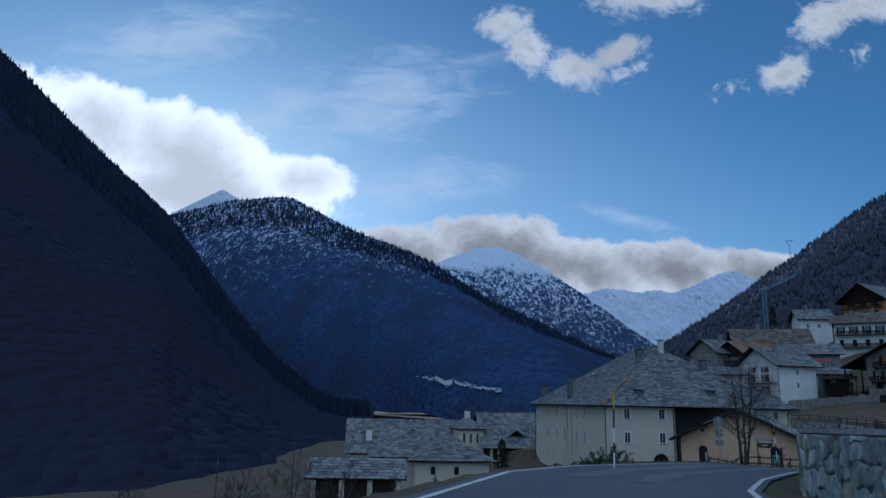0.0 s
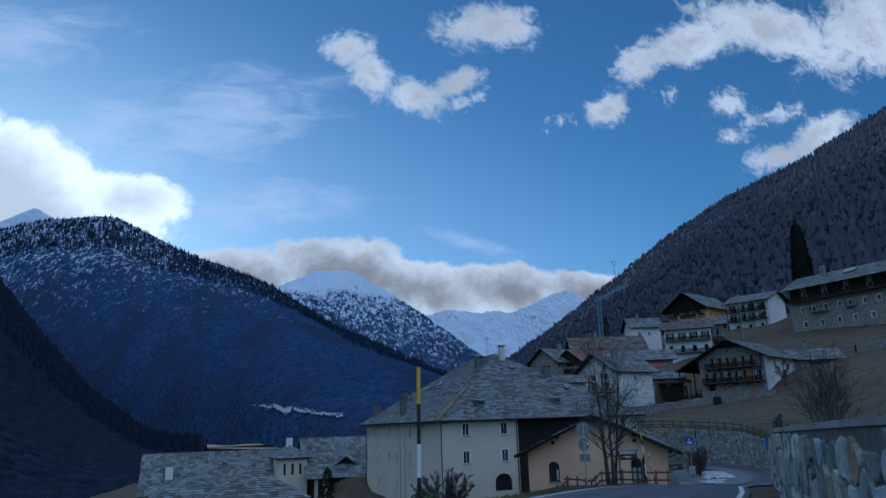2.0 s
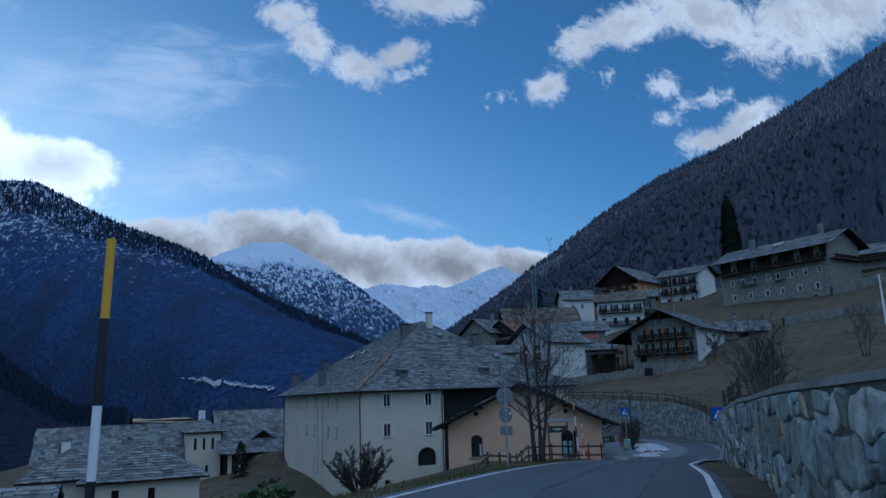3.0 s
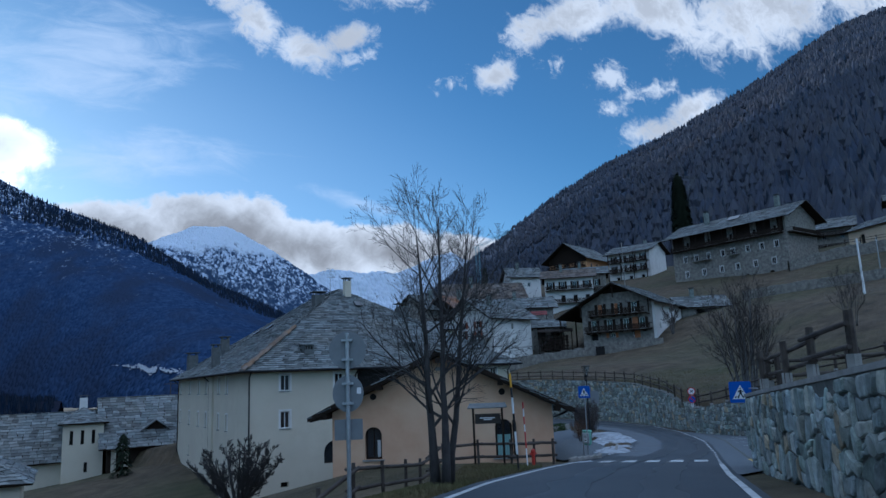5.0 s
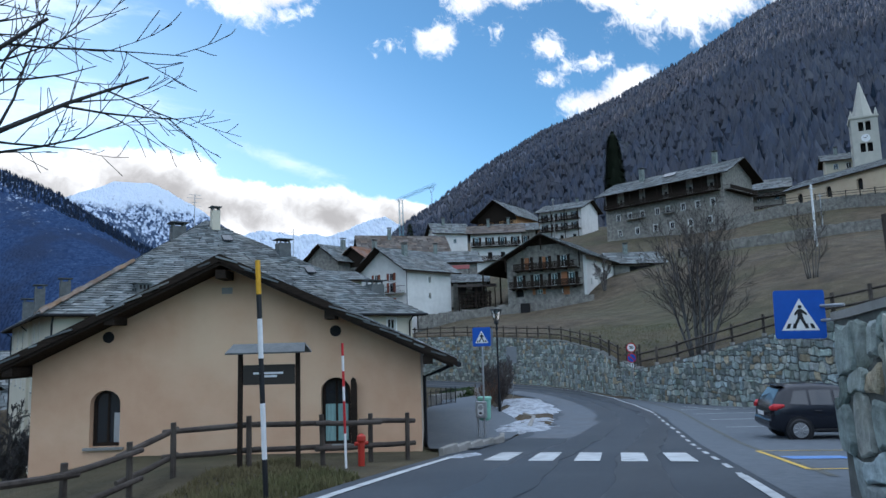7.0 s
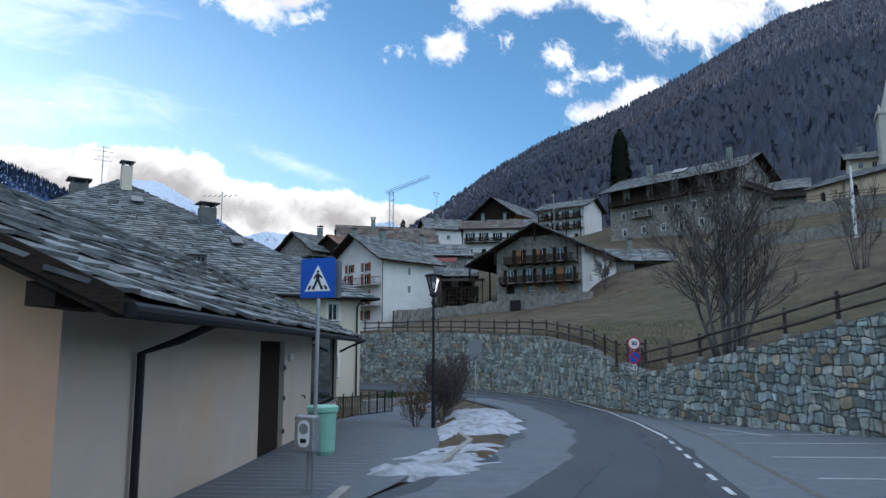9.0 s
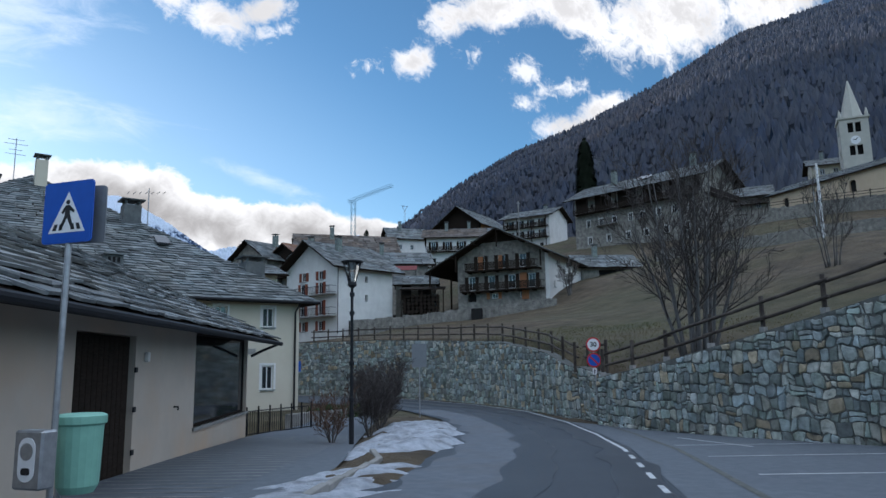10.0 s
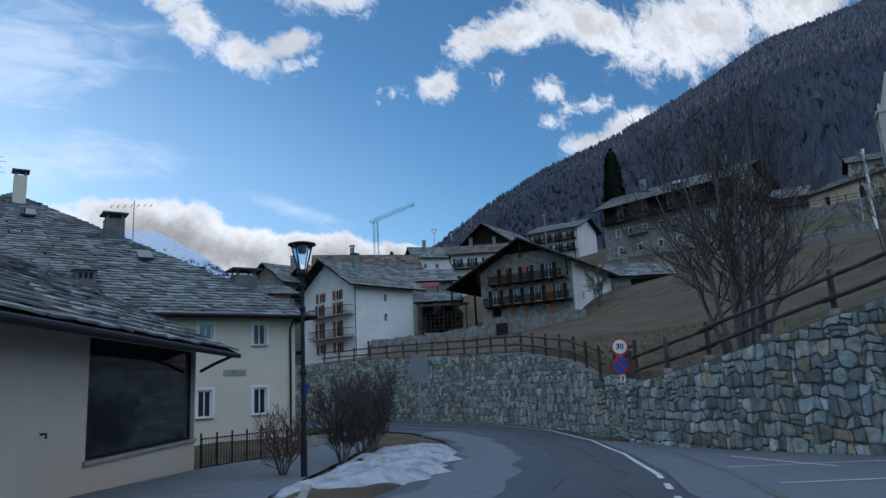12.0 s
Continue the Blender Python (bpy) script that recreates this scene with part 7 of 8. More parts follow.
# parked car
def hatchback(m):
    t = thing("parked_car", m, "dark blue-black hatchback parked in the bay", "car")
    paint = glass("car_paint", (0.008, 0.010, 0.017))
    paint.node_tree.nodes["Principled BSDF"].inputs["Roughness"].default_value = 0.22
    paint.node_tree.nodes["Principled BSDF"].inputs["Specular IOR Level"].default_value = 0.5
    # stations from tail to nose: x, half width, sill, belt, roof, roof half width
    st = [(0.0, 0.66, 0.42, 0.74, 0.80, 0.52), (0.05, 0.78, 0.33, 0.88, 0.96, 0.60), (0.14, 0.83, 0.27, 0.95, 1.12, 0.60), (0.36, 0.85, 0.23, 0.97, 1.42, 0.57), (0.60, 0.855, 0.22, 0.96, 1.50, 0.60),
          (1.25, 0.86, 0.22, 0.94, 1.535, 0.62), (1.85, 0.86, 0.22, 0.93, 1.50, 0.61), (2.25, 0.86, 0.22, 0.92, 1.34, 0.60), (2.75, 0.855, 0.22, 0.92, 1.02, 0.66), (3.25, 0.83, 0.24, 0.87, 0.93, 0.62), (3.65, 0.77, 0.29, 0.74, 0.80, 0.52), (3.84, 0.62, 0.38, 0.60, 0.66, 0.42)]

    def ring(x, w, lo, belt, top, wr):
        half = [(0.0, lo), (w * 0.86, lo), (w * 0.97, lo + 0.12), (w, (lo + belt) / 2 + 0.05), (w * 0.975, belt), (wr + 0.05, top - 0.10 * (top - belt) / 0.55), (wr - 0.06, top - 0.012), (0.0, top)]
        return [(x, -y, z) for y, z in half] + [(x, y, z) for y, z in half[-2:0:-1]]

    bm = bmesh.new()
    rings = [[bm.verts.new(p) for p in ring(*r)] for r in st]
    n = len(rings[0])
    for a, b in zip(rings, rings[1:]):
        for i in range(n):
            bm.faces.new((a[i], a[(i + 1) % n], b[(i + 1) % n], b[i]))
    bm.faces.new(rings[0][::-1]), bm.faces.new(rings[-1])
    bmesh.ops.recalc_face_normals(bm, faces=bm.faces[:])
    body = part("body", bm, paint, t, smooth=True)

    def skin(x, f, s, out=0.012):
        """A point on the side glass: f from belt 0 to roof 1, on side s."""
        k = [np.interp(x, [r[0] for r in st], [r[c] for r in st]) for c in range(1, 6)]
        w, belt, top, wr = k[0] * 0.975, k[2], k[3], k[4]
        z1 = top - 0.10 * (top - belt) / 0.55
        return (x, s * (w + (wr + 0.05 - w) * f + out), belt + (z1 - belt) * f)

    for s in (-1, 1):
        for q in (((0.50, 0.12), (0.98, 0.08), (0.98, 0.90), (0.66, 0.88)), ((1.05, 0.08), (1.62, 0.08), (1.62, 0.92), (1.05, 0.90)), ((1.70, 0.08), (2.52, 0.14), (2.16, 0.86), (1.70, 0.92))):
            bm = bmesh.new()
            for k in range(6):
                v = [skin(q[0][0] + (q[1][0] - q[0][0]) * a, q[0][1] + (q[1][1] - q[0][1]) * a, s) for a in (k / 6, (k + 1) / 6)]
                u = [skin(q[3][0] + (q[2][0] - q[3][0]) * a, q[3][1] + (q[2][1] - q[3][1]) * a, s) for a in (k / 6, (k + 1) / 6)]
                bm.faces.new([bm.verts.new(c) for c in (v[0], v[1], u[1], u[0])])
            part("side_window", bm, M_GLASS, t)
        part("tail_light", tube(bmesh.new(), ((0.02, 0.66 * s, 0.88), (0.10, 0.76 * s, 0.92), (0.34, 0.845 * s, 0.97)), (0.07, 0.10, 0.035), 10), M_SIGNRED, t)
        part("door_handle", boxed(1.12, 1.30, min(0.85 * s, 0.885 * s), max(0.85 * s, 0.885 * s), 0.80, 0.835, bevel=0.01), paint, t)
        part("sill_trim", boxed(1.08, 2.80, min(0.82 * s, 0.872 * s), max(0.82 * s, 0.872 * s), 0.27, 0.33, bevel=0.01), M_BLACK, t)
        part("wing_mirror", tube(bmesh.new(), ((2.30, 0.86 * s, 0.98), (2.26, 0.98 * s, 1.02), (2.20, 1.02 * s, 1.02)), (0.05, 0.09, 0.05), 10), paint, t)
        for x in (0.70, 3.12):
            part("wheel_arch", tube(bmesh.new(), ((x, 0.60 * s, 0.31), (x, 0.862 * s, 0.31)), 0.365, 28), M_BLACK, t)
            w = part("wheel", tube(bmesh.new(), ((x, 0.66 * s, 0.30), (x, 0.70 * s, 0.30), (x, 0.86 * s, 0.30), (x, 0.885 * s, 0.30)), (0.28, 0.305, 0.305, 0.27), 28), M_BLACK, t)
            part("rim", tube(bmesh.new(), ((x, 0.875 * s, 0.30), (x, 0.893 * s, 0.30), (x, 0.885 * s, 0.30)), (0.215, 0.20, 0.17), 24, cap=False), M_METAL, w)
            part("hub", tube(bmesh.new(), ((x, 0.88 * s, 0.30), (x, 0.90 * s, 0.30)), (0.06, 0.05), 14), M_METAL, w)
            for k in range(9):
                a = 2 * math.pi * k / 9
                part("spoke", tube(bmesh.new(), ((x + 0.05 * math.cos(a), 0.89 * s, 0.30 + 0.05 * math.sin(a)), (x + 0.20 * math.cos(a), 0.89 * s, 0.30 + 0.20 * math.sin(a))), 0.017, 6), M_METAL, w)
    bm = bmesh.new()
    bm.faces.new([bm.verts.new(p) for p in ((0.115, 0.56, 1.07), (0.115, -0.56, 1.07), (0.345, -0.50, 1.41), (0.345, 0.50, 1.41))])
    part("rear_window", bm, M_GLASS, t)
    part("spoiler", boxed(0.26, 0.50, -0.52, 0.52, 1.475, 1.51, bevel=0.012), paint, t)
    part("rear_bumper", boxed(-0.05, 0.14, -0.70, 0.70, 0.36, 0.60, bevel=0.05), paint, t)
    part("number_plate", boxed(-0.058, -0.05, -0.26, 0.26, 0.66, 0.77), M_SIGNWHITE, t)
    return t


hatchback(pose(41.0, 57.35, lz(41.2, 57), 0, 0, -33))

# ---------------------------------------------------------------- trees


def branch(bm, rng, p, d, length, r, level, top, droop=0.0, kids=(5, 4, 3), wander=0.18, min_r=0.004, lift=0.12):
    n = 6 if level == 0 else (4 if level < 3 else 3)
    pts, rad = [p.copy()], [r]
    dd = d.normalized()
    q = p.copy()
    for i in range(n):
        dd = (dd + Vector((rng.uniform(-1, 1), rng.uniform(-1, 1), rng.uniform(-1, 1))) * wander + Vector((0, 0, lift - droop))).normalized()
        q = q + dd * length / n
        pts.append(q.copy())
        rad.append(max(r * (1 - 0.72 * (i + 1) / n), min_r))
    tube(bm, pts, rad, 7 if level == 0 else (5 if level == 1 else 3), cap=False)
    if level >= top:
        return
    k = kids[min(level, len(kids) - 1)]
    for j in range(k):
        f = (0.30 if level == 0 else 0.22) + 0.75 * (j + rng.random() * 0.8) / k
        f = min(f, 0.98)
        x = f * n
        i = min(int(x), n - 1)
        at = pts[i].lerp(pts[i + 1], x - i)
        ax = (pts[i + 1] - pts[i]).normalized()
        side = ax.orthogonal().normalized()
        side.rotate(Matrix.Rotation(rng.uniform(0, 2 * math.pi), 3, ax))
        ang = rng.uniform(0.45, 0.85)
        nd = ax * math.cos(ang) + side * math.sin(ang)
        branch(bm, rng, at, nd, length * rng.uniform(0.42, 0.66) * (1.0 - 0.35 * f), max(rad[i] * 0.58, min_r), level + 1, top, droop, kids, wander, min_r, lift)


def bare_tree(name, label, base, stems, top, kids, seed, mat=None, twig=None, group="bare trees", wander=0.16, min_r=0.004, lift=0.12, reach=1.0):
    """stems: (offset x, offset y, lean x, lean y, height, radius)."""
    rng = random.Random(seed)
    t = thing(name, Matrix.Translation(base), label, "tree", group)
    for ox, oy, lx, ly, h, r in stems:
        bm = bmesh.new()
        pts, rad = [], []
        for i in range(9):
            f = i / 8
            pts.append(Vector((ox + lx * f * h + rng.uniform(-0.03, 0.03) * h * 0.12 * (i > 0), oy + ly * f * h + rng.uniform(-0.03, 0.03) * h * 0.12 * (i > 0), -0.15 + f * h)))
            rad.append(r * (1.25 - 0.25 * min(1, f * 6)) * (1 - 0.86 * f))
        tube(bm, pts, [max(v, min_r) for v in rad], 10)
        part("trunk", bm, mat or M_BARK, t, smooth=True)
        bm = bmesh.new()
        n = kids[0]
        for j in range(n):
            f = 0.22 + 0.76 * (j + rng.random() * 0.7) / n
            i = min(int(f * 8), 7)
            at = pts[i].lerp(pts[i + 1], f * 8 - i)
            a = rng.uniform(0, 2 * math.pi)
            el = rng.uniform(0.35, 0.85) + 0.30 * f
            d = Vector((math.cos(a) * math.cos(el) + lx, math.sin(a) * math.cos(el) + ly, math.sin(el)))
            branch(bm, rng, at, d, reach * h * rng.uniform(0.28, 0.47) * (1.12 - 0.55 * f), max(rad[i] * 0.42, min_r), 1, top, 0.0, kids, wander, min_r, lift)
        part("crown", bm, twig or M_TWIG, t)
    return t


M_DARKBARK = material("dark_bark", (0.026, 0.024, 0.024), (0.060, 0.055, 0.053), 9, 0.92, bump=0.9, bump_scale=22, c3=(0.10, 0.098, 0.095), c3_scale=2.0, c3_amount=0.4, stretch=(1, 1, 0.35), bump_dist=0.02)
M_GREYBARK = material("grey_bark", (0.08, 0.077, 0.075), (0.16, 0.155, 0.15), 9, 0.92, bump=0.8, bump_scale=22, c3=(0.07, 0.065, 0.06), c3_scale=2.0, stretch=(1, 1, 0.35), bump_dist=0.02)
bare_tree("roadside_tree", "tall bare ash tree with three stems beside the fence", (21.4, 47.5, lz(21.4, 47.5)),
          [(-0.17, 0.05, -0.035, 0.02, 6.3, 0.115), (0.0, -0.2, 0.025, 0.03, 6.8, 0.105), (0.2, 0.06, 0.135, 0.03, 6.5, 0.095)], 4, (15, 7, 4, 3), 5, mat=M_DARKBARK, twig=M_DARKBARK, wander=0.11, min_r=0.0032, lift=0.07, reach=1.05)
bare_tree("slope_tree", "many-stemmed bare tree on the meadow above the wall", (58.4, 76.5, lz(58.4, 76.5)),
          [(math.cos(a) * 0.55, math.sin(a) * 0.55, math.cos(a) * k, math.sin(a) * k, h, 0.10) for a, k, h in ((0.2, 0.12, 8.4), (0.7, 0.22, 7.0), (1.0, 0.07, 8.8), (1.9, 0.12, 8.4), (2.5, 0.30, 6.6), (2.8, 0.16, 8.0), (3.6, 0.09, 8.6), (4.0, 0.24, 7.2), (4.4, 0.16, 7.8), (5.2, 0.05, 9.0), (5.6, 0.30, 6.4), (5.9, 0.14, 8.2))], 3, (12, 5, 4), 9, mat=M_GREYBARK, min_r=0.009)
bare_tree("pollard_tree", "rounded bare pollard tree below the road", (19.3, 84, -5.0),
          [(math.cos(a) * 0.25, math.sin(a) * 0.25, math.cos(a) * k, math.sin(a) * k, h, 0.14) for a, k, h in ((0.1, 0.95, 3.0), (0.7, 0.55, 3.9), (1.2, 0.95, 3.0), (1.9, 0.5, 4.0), (2.4, 0.95, 3.0), (3.1, 0.95, 3.0), (3.5, 0.5, 3.9), (4.0, 0.95, 3.0), (4.7, 0.5, 4.0), (5.2, 0.95, 3.0), (5.8, 0.6, 3.8), (0.0, 0.05, 4.3))], 3, (20, 8, 5), 12, mat=M_DARKBARK, twig=M_DARKBARK, min_r=0.012, wander=0.22, reach=0.72)
bare_tree("garden_tree", "small dark bare fruit tree on the slope", (90.8, 126.0, lz(90.8, 126.0)), [(0, 0, 0.02, 0, 4.6, 0.18), (0.1, 0, 0.25, 0.1, 4.0, 0.12), (-0.1, 0, -0.28, 0.0, 4.0, 0.12)], 3, (12, 5, 4), 14, min_r=0.016)
bare_tree("slope_shrub", "tall thin bare shrub by the white pole", (80, 84, lz(80, 84)), [(math.cos(a) * 0.4, math.sin(a) * 0.4, math.cos(a) * 0.16, math.sin(a) * 0.16, 5.5, 0.05) for a in (0, 1, 2, 3, 4, 5)], 2, (10, 5), 16, min_r=0.012)
M_REDTWIG = material("russet_twig", (0.085, 0.045, 0.028), (0.14, 0.078, 0.048), 3, 0.9, bump=0)
for k, (x, y, h, s) in enumerate(((41.5, 74.7, 1.5, 21), (43.6, 77.0, 2.1, 22), (44.8, 79.0, 2.3, 23), (46.4, 82.4, 2.3, 24), (45.6, 80.8, 2.4, 25))):
    bare_tree("verge_shrub", "bare brown shrub in the planted strip", (x, y, lz(x, y)), [(0, 0, math.cos(a) * 0.36, math.sin(a) * 0.36, h * (0.75 + 0.05 * i), 0.022) for i, a in enumerate((0, 0.9, 1.8, 2.7, 3.6, 4.5, 5.4))], 2 if k == 0 else 3, (13, 6, 4), s, twig=M_REDTWIG if k == 0 else M_TWIG, min_r=0.006, group="verge shrubs")
BANK_TREES = ((-12.6, 56.0, -0.6, 31), (-13.0, 43.0, -1.4, 32), (-8.5, 54.2, -1.2, 33), (0.0, 40.5, -1.2, 34), (-4.6, 57.0, -2.6, 35), (-23.0, 50.0, -2.0, 36), (-18.0, 60.0, -2.4, 37))
for x, y, z, s in BANK_TREES:
    z0 = lz(x, y)
    h = max(z - z0, 2.5)
    bare_tree("bank_tree", "scrubby bare tree on the bank below the road", (x, y, z0), [(0, 0, 0.08, 0.05, h, 0.12), (0.2, 0, -0.22, 0.1, h * 0.85, 0.08), (-0.1, 0.1, 0.28, -0.05, h * 0.75, 0.07)], 3, (12, 5, 4), s, min_r=0.012, group="bank trees")

M_NEEDLE = material("dark_needles", (0.012, 0.018, 0.012), (0.028, 0.036, 0.022), 2.0, 0.95, bump=0, spec=0.1)
M_HEDGE = material("evergreen_leaf", (0.022, 0.042, 0.012), (0.05, 0.085, 0.022), 5.0, 0.7, bump=0, island=0.3)


def conifer(name, label, base, h, r, seed, n=1500, group=""):
    rng = random.Random(seed)
    t = thing(name, Matrix.Translation(base), label, "tree", group)
    part("trunk", tube(bmesh.new(), ((0, 0, -0.5), (0, 0, h)), (r * 0.09, 0.03), 8), M_BARK, t)
    bm = bmesh.new()
    for k in range(n):
        f = rng.random() ** 0.8
        z = h * (0.05 + 0.95 * f)
        rr = r * (1 - f) ** 0.5 * rng.uniform(0.45, 1.05) + 0.12
        a = rng.uniform(0, 2 * math.pi)
        c = Vector((math.cos(a) * rr, math.sin(a) * rr, z - rr * 0.25))
        s = h * 0.035 * rng.uniform(0.7, 1.5)
        o = Vector((math.cos(a), math.sin(a), -0.35))
        side = Vector((-math.sin(a), math.cos(a), 0))
        v = [bm.verts.new(p) for p in (c - o * s + Vector((0, 0, s * 0.5)), c + side * s * 0.6, c + o * s * 1.1 - Vector((0, 0, s * 0.3)), c - side * s * 0.6)]
        bm.faces.new(v)
    part("crown", bm, M_NEEDLE, t)
    return t


conifer("tall_conifer", "tall dark columnar conifer behind the farmhouse", (178, 225.5, 50), 20.5, 3.3, 3, 5000)
for k, (x, y, z, h) in enumerate(((112, 248, 33, 7), (9, 128, -8.5, 6.5))):
    conifer("small_conifer", "small dark spruce among the houses", (x, y, z), h, h * 0.22, 40 + k, 500)


def hedge(name, label, a, b, w, h, seed, n):
    rng = random.Random(seed)
    t = thing(name, pose(a[0], a[1], lz(*a)), label, "hedge")
    d = Vector((b[0] - a[0], b[1] - a[1], lz(*b) - lz(*a)))
    side = Vector((-d.y, d.x, 0)).normalized()
    bm = bmesh.new()
    for k in range(n):
        u, v, z = rng.random(), rng.uniform(-1, 1), rng.random()
        edge = 0.8 + 0.2 * noise.noise(Vector((u * 12, v, seed)))
        p = d * u + side * v * w * 0.5 * edge * (1 - 0.4 * z) + Vector((0, 0, z * h * edge))
        s = rng.uniform(0.05, 0.11)
        ax = Vector((rng.uniform(-1, 1), rng.uniform(-1, 1), rng.uniform(-0.4, 1))).normalized()
        o = ax.orthogonal().normalized() * s
        c = ax.cross(o)
        bm.faces.new([bm.verts.new(p + q) for q in (o, c * 0.6, -o, -c * 0.6)])
    part("foliage", bm, M_HEDGE, t)
    part("stems", boxed(0, 0.05, -0.02, 0.02, -0.1, h * 0.5), M_BARK, t)
    return t


hedge("yard_hedge", "low green hedge at the end of the yard", (44.6, 86.4), (48.0, 88.5), 0.9, 0.75, 51, 2600)
hedge("verge_hedge", "dark clipped hedge on the verge", (3.5, 30.5), (9.4, 34.0), 1.6, 1.2, 52, 3500)
bm = boxed(0, 7.0, -0.2, 0.2, -0.5, 0.55)
bm.transform(pose(43.2, 85.2, -2.0, 0, 0, 35))
tagged(part("low_wall", bm, M_CONCRETE), "low concrete wall at the end of the yard", "", "", "structure")

# ---------------------------------------------------------------- church tower, crane, pylons, poles and terraces
tw = thing("church_tower", pose(166.6, 135.2, 27.0, 0, 0, -52), "pale stone bell tower with a pointed spire and a clock", "church tower")
M_TOWER = material("tower_plaster", (0.42, 0.41, 0.36), (0.50, 0.48, 0.42), 0.8, 0.92, bump=0.4, c3=(0.34, 0.33, 0.29), c3_scale=0.3)
cuts = [(x, x + 1.0, z, z + 2.0) for z in (12.2, 16.8) for x in (1.35, 2.65)]
for key, (m, length) in sides(5.0, 5.0).items():
    bm = bmesh.new()
    inset = 0.0 if key in "SN" else 0.5
    pierced(bm, length - 2 * inset, -4, 19.6, 0.5, [(a - inset, b - inset, c, d) for a, b, c, d in cuts], m @ pose(inset, 0, 0))
    part("wall", bm, M_TOWER, tw)
# near-black floors and core, added so the belfry looks unlit inside
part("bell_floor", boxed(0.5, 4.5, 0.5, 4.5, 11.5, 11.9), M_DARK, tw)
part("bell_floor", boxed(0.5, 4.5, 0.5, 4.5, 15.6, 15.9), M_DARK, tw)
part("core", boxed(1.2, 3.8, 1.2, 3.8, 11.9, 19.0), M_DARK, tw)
part("cornice", boxed(-0.25, 5.25, -0.25, 5.25, 19.6, 19.95), M_TOWER, tw)
bm = tube(bmesh.new(), ((2.5, 2.5, 19.95), (2.5, 2.5, 28.2)), (2.15, 0.12), 8)
part("spire", bm, M_TOWER, tw)
for x in (0.2, 4.8):
    for y in (0.2, 4.8):
        part("pinnacle", tube(bmesh.new(), ((x, y, 19.95), (x, y, 20.7), (x, y, 21.6)), (0.32, 0.30, 0.05), 6), M_TOWER, tw)
part("finial", tube(bmesh.new(), ((2.5, 2.5, 28.1), (2.5, 2.5, 29.6)), 0.07, 6), M_IRON, tw)
face_plate(disc(0.85), -0.06, 0.0, M_SIGNWHITE, tw, pose(2.5, 0, 15.2), "clock_face")
face_plate([(-0.06, -0.1), (0.06, -0.1), (0.04, 0.6), (-0.04, 0.6)], -0.09, -0.06, M_BLACK, tw, pose(2.5, 0, 15.2, 0, 40, 0), "clock_pointer")
face_plate([(-0.06, -0.1), (0.06, -0.1), (0.04, 0.45), (-0.04, 0.45)], -0.09, -0.06, M_BLACK, tw, pose(2.5, 0, 15.2, 0, -70, 0), "clock_pointer")

cr = thing("tower_crane", pose(94.5, 213, 20, 0, 0, 10), "thin construction crane with a raised jib", "crane")
M_CRANE = flat("crane_steel", (0.16, 0.30, 0.36), 0.6)


def lattice(bm, a, b, w, n, r):
    a, b = Vector(a), Vector(b)
    d = (b - a).normalized()
    u = d.orthogonal().normalized() * w / 2
    v = d.cross(u)
    cs = [u + v, u - v, -u - v, v - u]
    for c in cs:
        tube(bm, (a + c, b + c), r, 4)
    for k in range(n):
        p, q = a.lerp(b, k / n), a.lerp(b, (k + 1) / n)
        for i in range(4):
            tube(bm, (p + cs[i], q + cs[(i + 1) % 4]), r * 0.7, 3)
    return bm


part("mast", lattice(bmesh.new(), (0, 0, 0), (0, 0, 20), 1.0, 14, 0.05), M_CRANE, cr)
part("jib", lattice(bmesh.new(), (-1.5, 0, 19.5), (11.5, 0, 25.5), 0.7, 12, 0.045), M_CRANE, cr)

M_PYLON = flat("pylon_steel", (0.10, 0.11, 0.12), 0.6, 0.3)
for (x, y, z, h) in ((759, 1609, 352, 34), (300, 365, 92, 26)):
    py = thing("lattice_pylon", pose(x, y, z), "grey lattice power pylon on the hillside", "pylon", "power pylons")
    part("tower", lattice(bmesh.new(), (0, 0, -10), (0, 0, h * 0.7), 3.0, 8, 0.12), M_PYLON, py)
    for s in (-1, 1):
        part("arm", lattice(bmesh.new(), (s * 1.0, 0, h * 0.66), (s * 7, 0, h), 1.2, 4, 0.10), M_PYLON, py)
    part("beam", lattice(bmesh.new(), (-9, 0, h), (9, 0, h), 1.0, 6, 0.10), M_PYLON, py)

for (x, y, h, r, mat, lb) in ((95.9, 94.8, 7.0, 0.16, M_SIGNWHITE, "white concrete power pole on the meadow"), (126.5, 115.5, 6.5, 0.10, M_METAL, "grey lamp pole by the church path"), (124.5, 186, 13, 0.16, M_CONCRETE, "pale concrete power pole in the village")):
    t = thing("utility_pole", pose(x, y, lz(x, y)), lb, "pole", "utility poles")
    part("shaft", tube(bmesh.new(), ((0, 0, -0.5), (0, 0, h)), (r, r * 0.65), 10), mat, t)
    part("crossarm", boxed(-0.5, 0.5, -0.04, 0.04, h - 0.5, h - 0.42), M_METAL, t)
for x, y, h in ((-22, 98, 9), (-4, 150, 10), (14, 150, 10), (-30, 90, 9)):
    t = thing("utility_pole", pose(x, y, lz(x, y)), "slim mast among the lower houses", "pole", "utility poles")
    part("shaft", tube(bmesh.new(), ((0, 0, -0.5), (0, 0, h)), (0.10, 0.06), 8), M_RAIL, t)
    part("crossarm", boxed(-0.9, 0.9, -0.04, 0.04, h - 0.3, h - 0.2), M_RAIL, t)


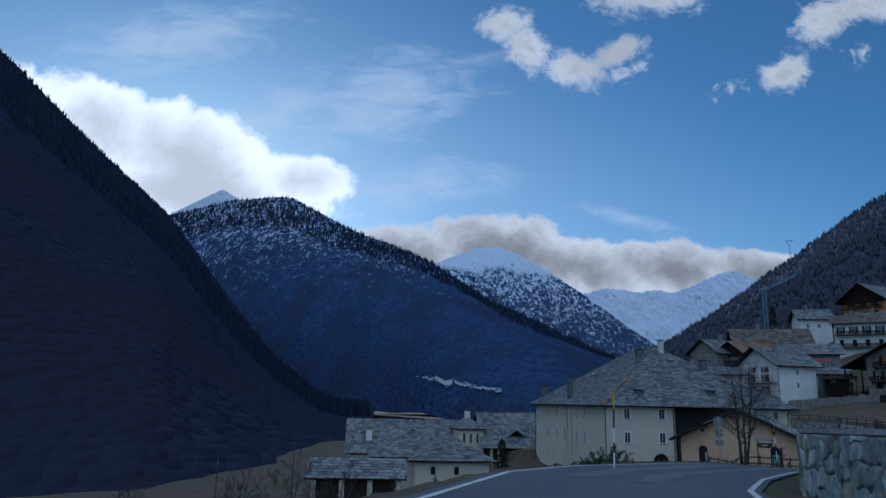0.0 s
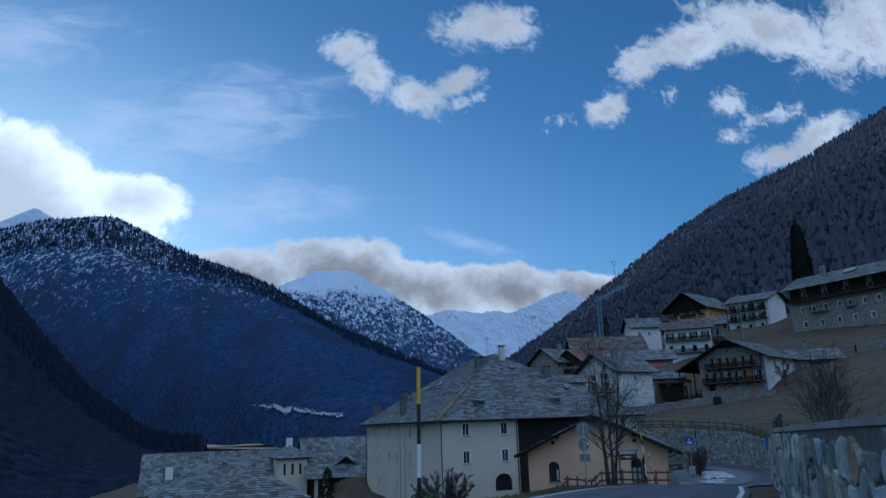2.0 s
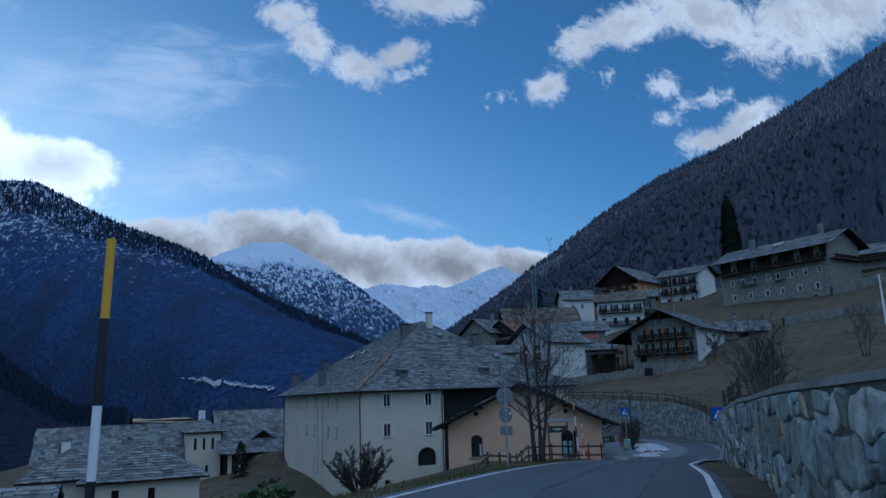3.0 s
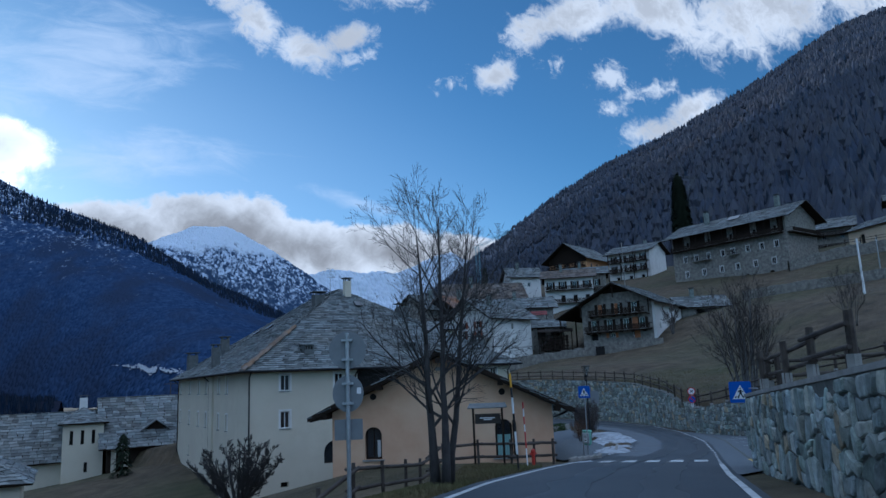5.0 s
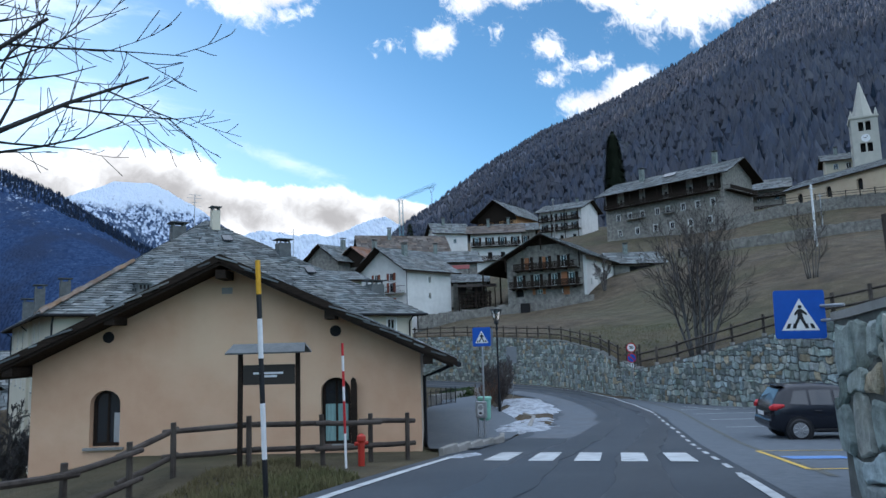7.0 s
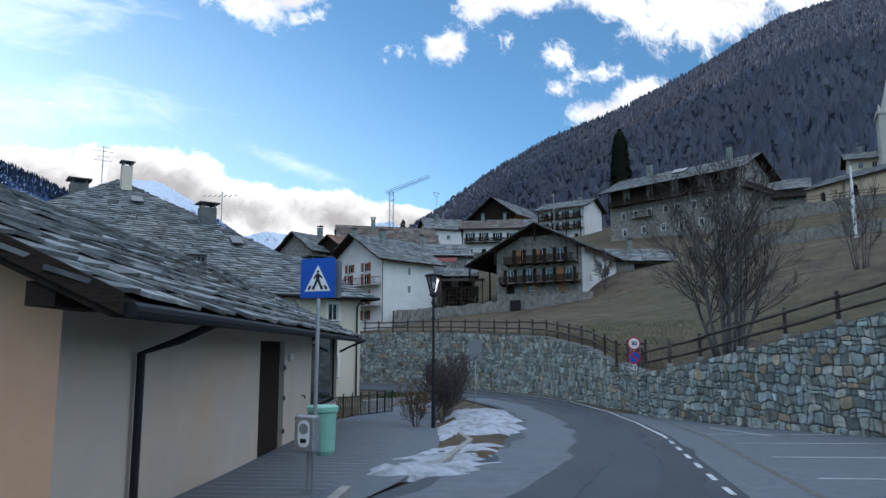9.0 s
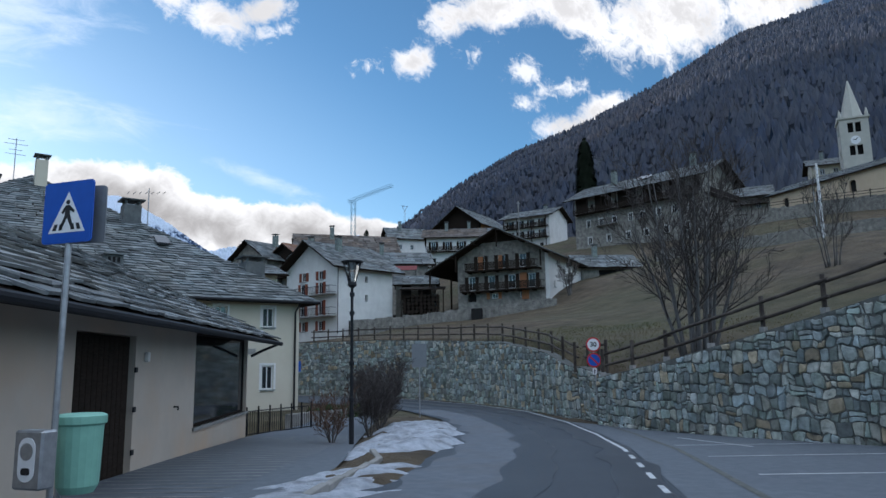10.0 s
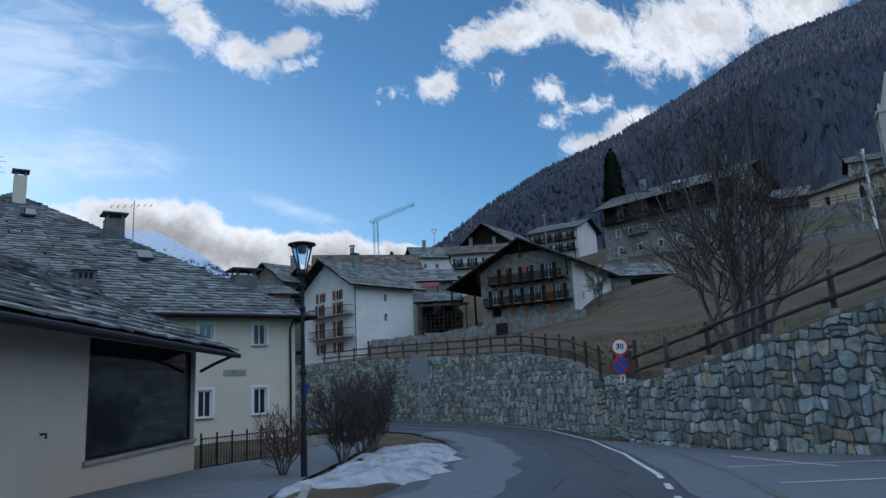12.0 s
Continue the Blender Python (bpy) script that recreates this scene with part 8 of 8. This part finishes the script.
def terrace(name, label, line, h, seed, size=0.55, tops=None):
    """A low rough stone wall on the slope."""
    rng = random.Random(seed)
    D = dense_line(line, 0.5)
    DZ = land(D[:, 1], D[:, 2]) if tops is None else np.interp(D[:, 0], np.linspace(0, D[-1, 0], len(tops)), tops) - h
    bm, rest = bmesh.new(), bmesh.new()
    rows = []
    for (a, x, y), z in zip(D, DZ.tolist()):
        rows.append([bm.verts.new((x, y - 0.2, z - 0.6)), bm.verts.new((x, y - 0.2, z + h)), bm.verts.new((x, y + 0.25, z + h)), bm.verts.new((x, y + 0.25, z - 0.6))])
    for r, q in zip(rows, rows[1:]):
        for i in range(4):
            j = (i + 1) % 4
            bm.faces.new((r[i], q[i], q[j], r[j]))
    bm.faces.new(rows[0]), bm.faces.new(rows[-1][::-1])
    w = tagged(part(name, bm, M_MORTAR), label, "", "", "structure")
    a = 0.0
    while a < D[-1, 0]:
        wd = size * rng.uniform(0.6, 1.4)
        x0, y0 = np.interp(a, D[:, 0], D[:, 1]), np.interp(a, D[:, 0], D[:, 2])
        x1, y1 = np.interp(a + wd * 0.93, D[:, 0], D[:, 1]), np.interp(a + wd * 0.93, D[:, 0], D[:, 2])
        foot = float(np.interp(a, D[:, 0], DZ))
        z = foot - 0.2
        while z < foot + h:
            hh = size * rng.uniform(0.3, 0.6)
            o = rng.uniform(0.24, 0.34)
            q = [(x0, y0 - o), (x1, y1 - o), (x1, y1 + 0.28), (x0, y0 + 0.28)]
            lo_v = [rest.verts.new((*p, z)) for p in q]
            hi_v = [rest.verts.new((p[0], p[1], z + hh * 0.92)) for p in q]
            rest.faces.new(hi_v)
            for i in range(4):
                j = (i + 1) % 4
                rest.faces.new((lo_v[i], lo_v[j], hi_v[j], hi_v[i]))
            z += hh
        a += wd
    tagged(part("stonework", rest, M_RUBBLE, w), "", "", "", "stuff")
    return w


terrace("terrace_wall_low", "low dry stone terrace wall below the houses", [(65.8, 138.4), (72, 138.6), (78.2, 136), (82.2, 130.4), (86.9, 123.9)], 1.7, 81, 0.5, (5.9, 6.5, 7.2, 7.6, 8.1))
# near-black box in the wall paints the shade of a doorway
part("hatch", boxed(80.0, 81.4, 132.2, 132.6, 5.9, 7.35), M_DARK, bpy.data.objects["terrace_wall_low"], "dark doorway in the wall")
bpy.data.objects["hatch"].matrix_world = pose(80.6, 132.0, 0, 0, 0, -52) @ Matrix.Translation((-80.7, -132.4, 0))
terrace("terrace_wall_high", "long stone terrace wall across the meadow", [(112, 132), (119, 122.5), (123, 113), (125, 104), (126, 92)], 1.5, 82, 0.5)
terrace("terrace_wall_church", "stone terrace wall below the church", [(140, 147), (146, 136), (150, 127), (148, 114), (144, 102)], 2.2, 83, 0.55)
fence("church_rail", "brown timber rail along the church path", [(146, 137.4), (149.5, 129), (148.5, 118), (146, 106)], 3.0, zf=lambda x, y: lz(x, y) + 2.4, seed=84, shoe=False, group="church rails", post_r=0.1)
t = thing("red_awning", pose(75.6, 150.6, 14.3, 0, 0, -29), "red awning between the village houses", "awning")
part("cloth", slab_quad(bmesh.new(), (0, 0, 0), (5.0, 0, 0), (5.0, 2.2, 0.9), (0, 2.2, 0.9), 0.06), flat("red_cloth", (0.16, 0.03, 0.028), 0.8), t)
for x in (0.1, 4.9):
    part("post", boxed(x - 0.06, x + 0.06, 0.1, 0.22, -8.0, 0.05), M_IRON, t)
w = thing("wood_stack", pose(75.0, 141.8, 7.2, 0, 0, -29), "dark stacked timber under a lean-to", "wood stack")
rng = random.Random(5)
for k in range(45):
    x, z = (k % 9) * 0.56, (k // 9) * 0.52
    part("log", tube(bmesh.new(), ((x + rng.uniform(-0.05, 0.05), 0, z + 0.3), (x, 2.4, z + 0.3)), rng.uniform(0.2, 0.3), 8), M_WOOD, w)
part("lean_to", slab_quad(bmesh.new(), (-0.6, -0.8, 3.3), (5.6, -0.8, 3.3), (5.6, 3.0, 4.0), (-0.6, 3.0, 4.0), 0.12), M_WOOD, w)
for x in (-0.4, 2.4, 5.3):
    part("post", boxed(x - 0.08, x + 0.08, -0.7, -0.54, -0.6, 3.3), M_WOOD, w)
house("timber_hut", "small dark stone hut between the houses", (75.4, 145.6), -29, 5.6, 4.6, 8.0, 11.6, 1.3, M_RUBBLE, "x", over=0.5, seed=88, size=0.7, holes=[("S", 0.8, 9.4, 1.4, 2.2, "dark"), ("S", 3.2, 10.0, 1.6, 1.2, "dark")], thick=0.2)

# dead grass tufts on the verge and the meadow's edge
rng = np.random.default_rng(77)
gx = np.concatenate([rng.uniform(8, 31, 6000), rng.uniform(17, 31, 12000), rng.uniform(54.5, 68, 9000)])
ex = np.interp(gx[:18000] + 0.4, [p[0] for p in EDGE_L], [p[1] for p in EDGE_L])
gy = np.concatenate([ex + rng.uniform(0.3, 5.5, 18000), rng.uniform(56, 98, 9000)])
keep = np.concatenate([np.ones(18000, bool), poly_dist(HILL_LINE, gx[18000:], gy[18000:])[0] > 1.5])
gx, gy = gx[keep], gy[keep]
gz, gh = land(gx, gy) - 0.07, rng.uniform(0.05, 0.15, len(gx))
tris = []
for j in range(2):
    a = rng.uniform(0, 6.28, len(gx))
    dx, dy = np.cos(a) * 0.02, np.sin(a) * 0.02
    tris.append(np.stack([np.stack([gx - dx, gy - dy, gz], -1), np.stack([gx + dx, gy + dy, gz], -1), np.stack([gx + rng.uniform(-0.5, 0.5, len(gx)) * gh, gy + rng.uniform(-0.5, 0.5, len(gx)) * gh, gz + gh], -1)], 1))
tris = np.concatenate(tris).reshape(-1, 3)
M_TUFT = material("grass_blade", (0.10, 0.085, 0.040), (0.17, 0.14, 0.07), 0.6, 0.95, bump=0, c3=(0.07, 0.10, 0.03), c3_scale=0.2, c3_amount=0.8)
me = bpy.data.meshes.new("grass")
me.from_pydata(tris.tolist(), [], np.arange(len(tris)).reshape(-1, 3).tolist())
me.materials.append(M_TUFT)
tagged(new("grass", me), "short dead grass on verge and meadow", "grass", "", "stuff")
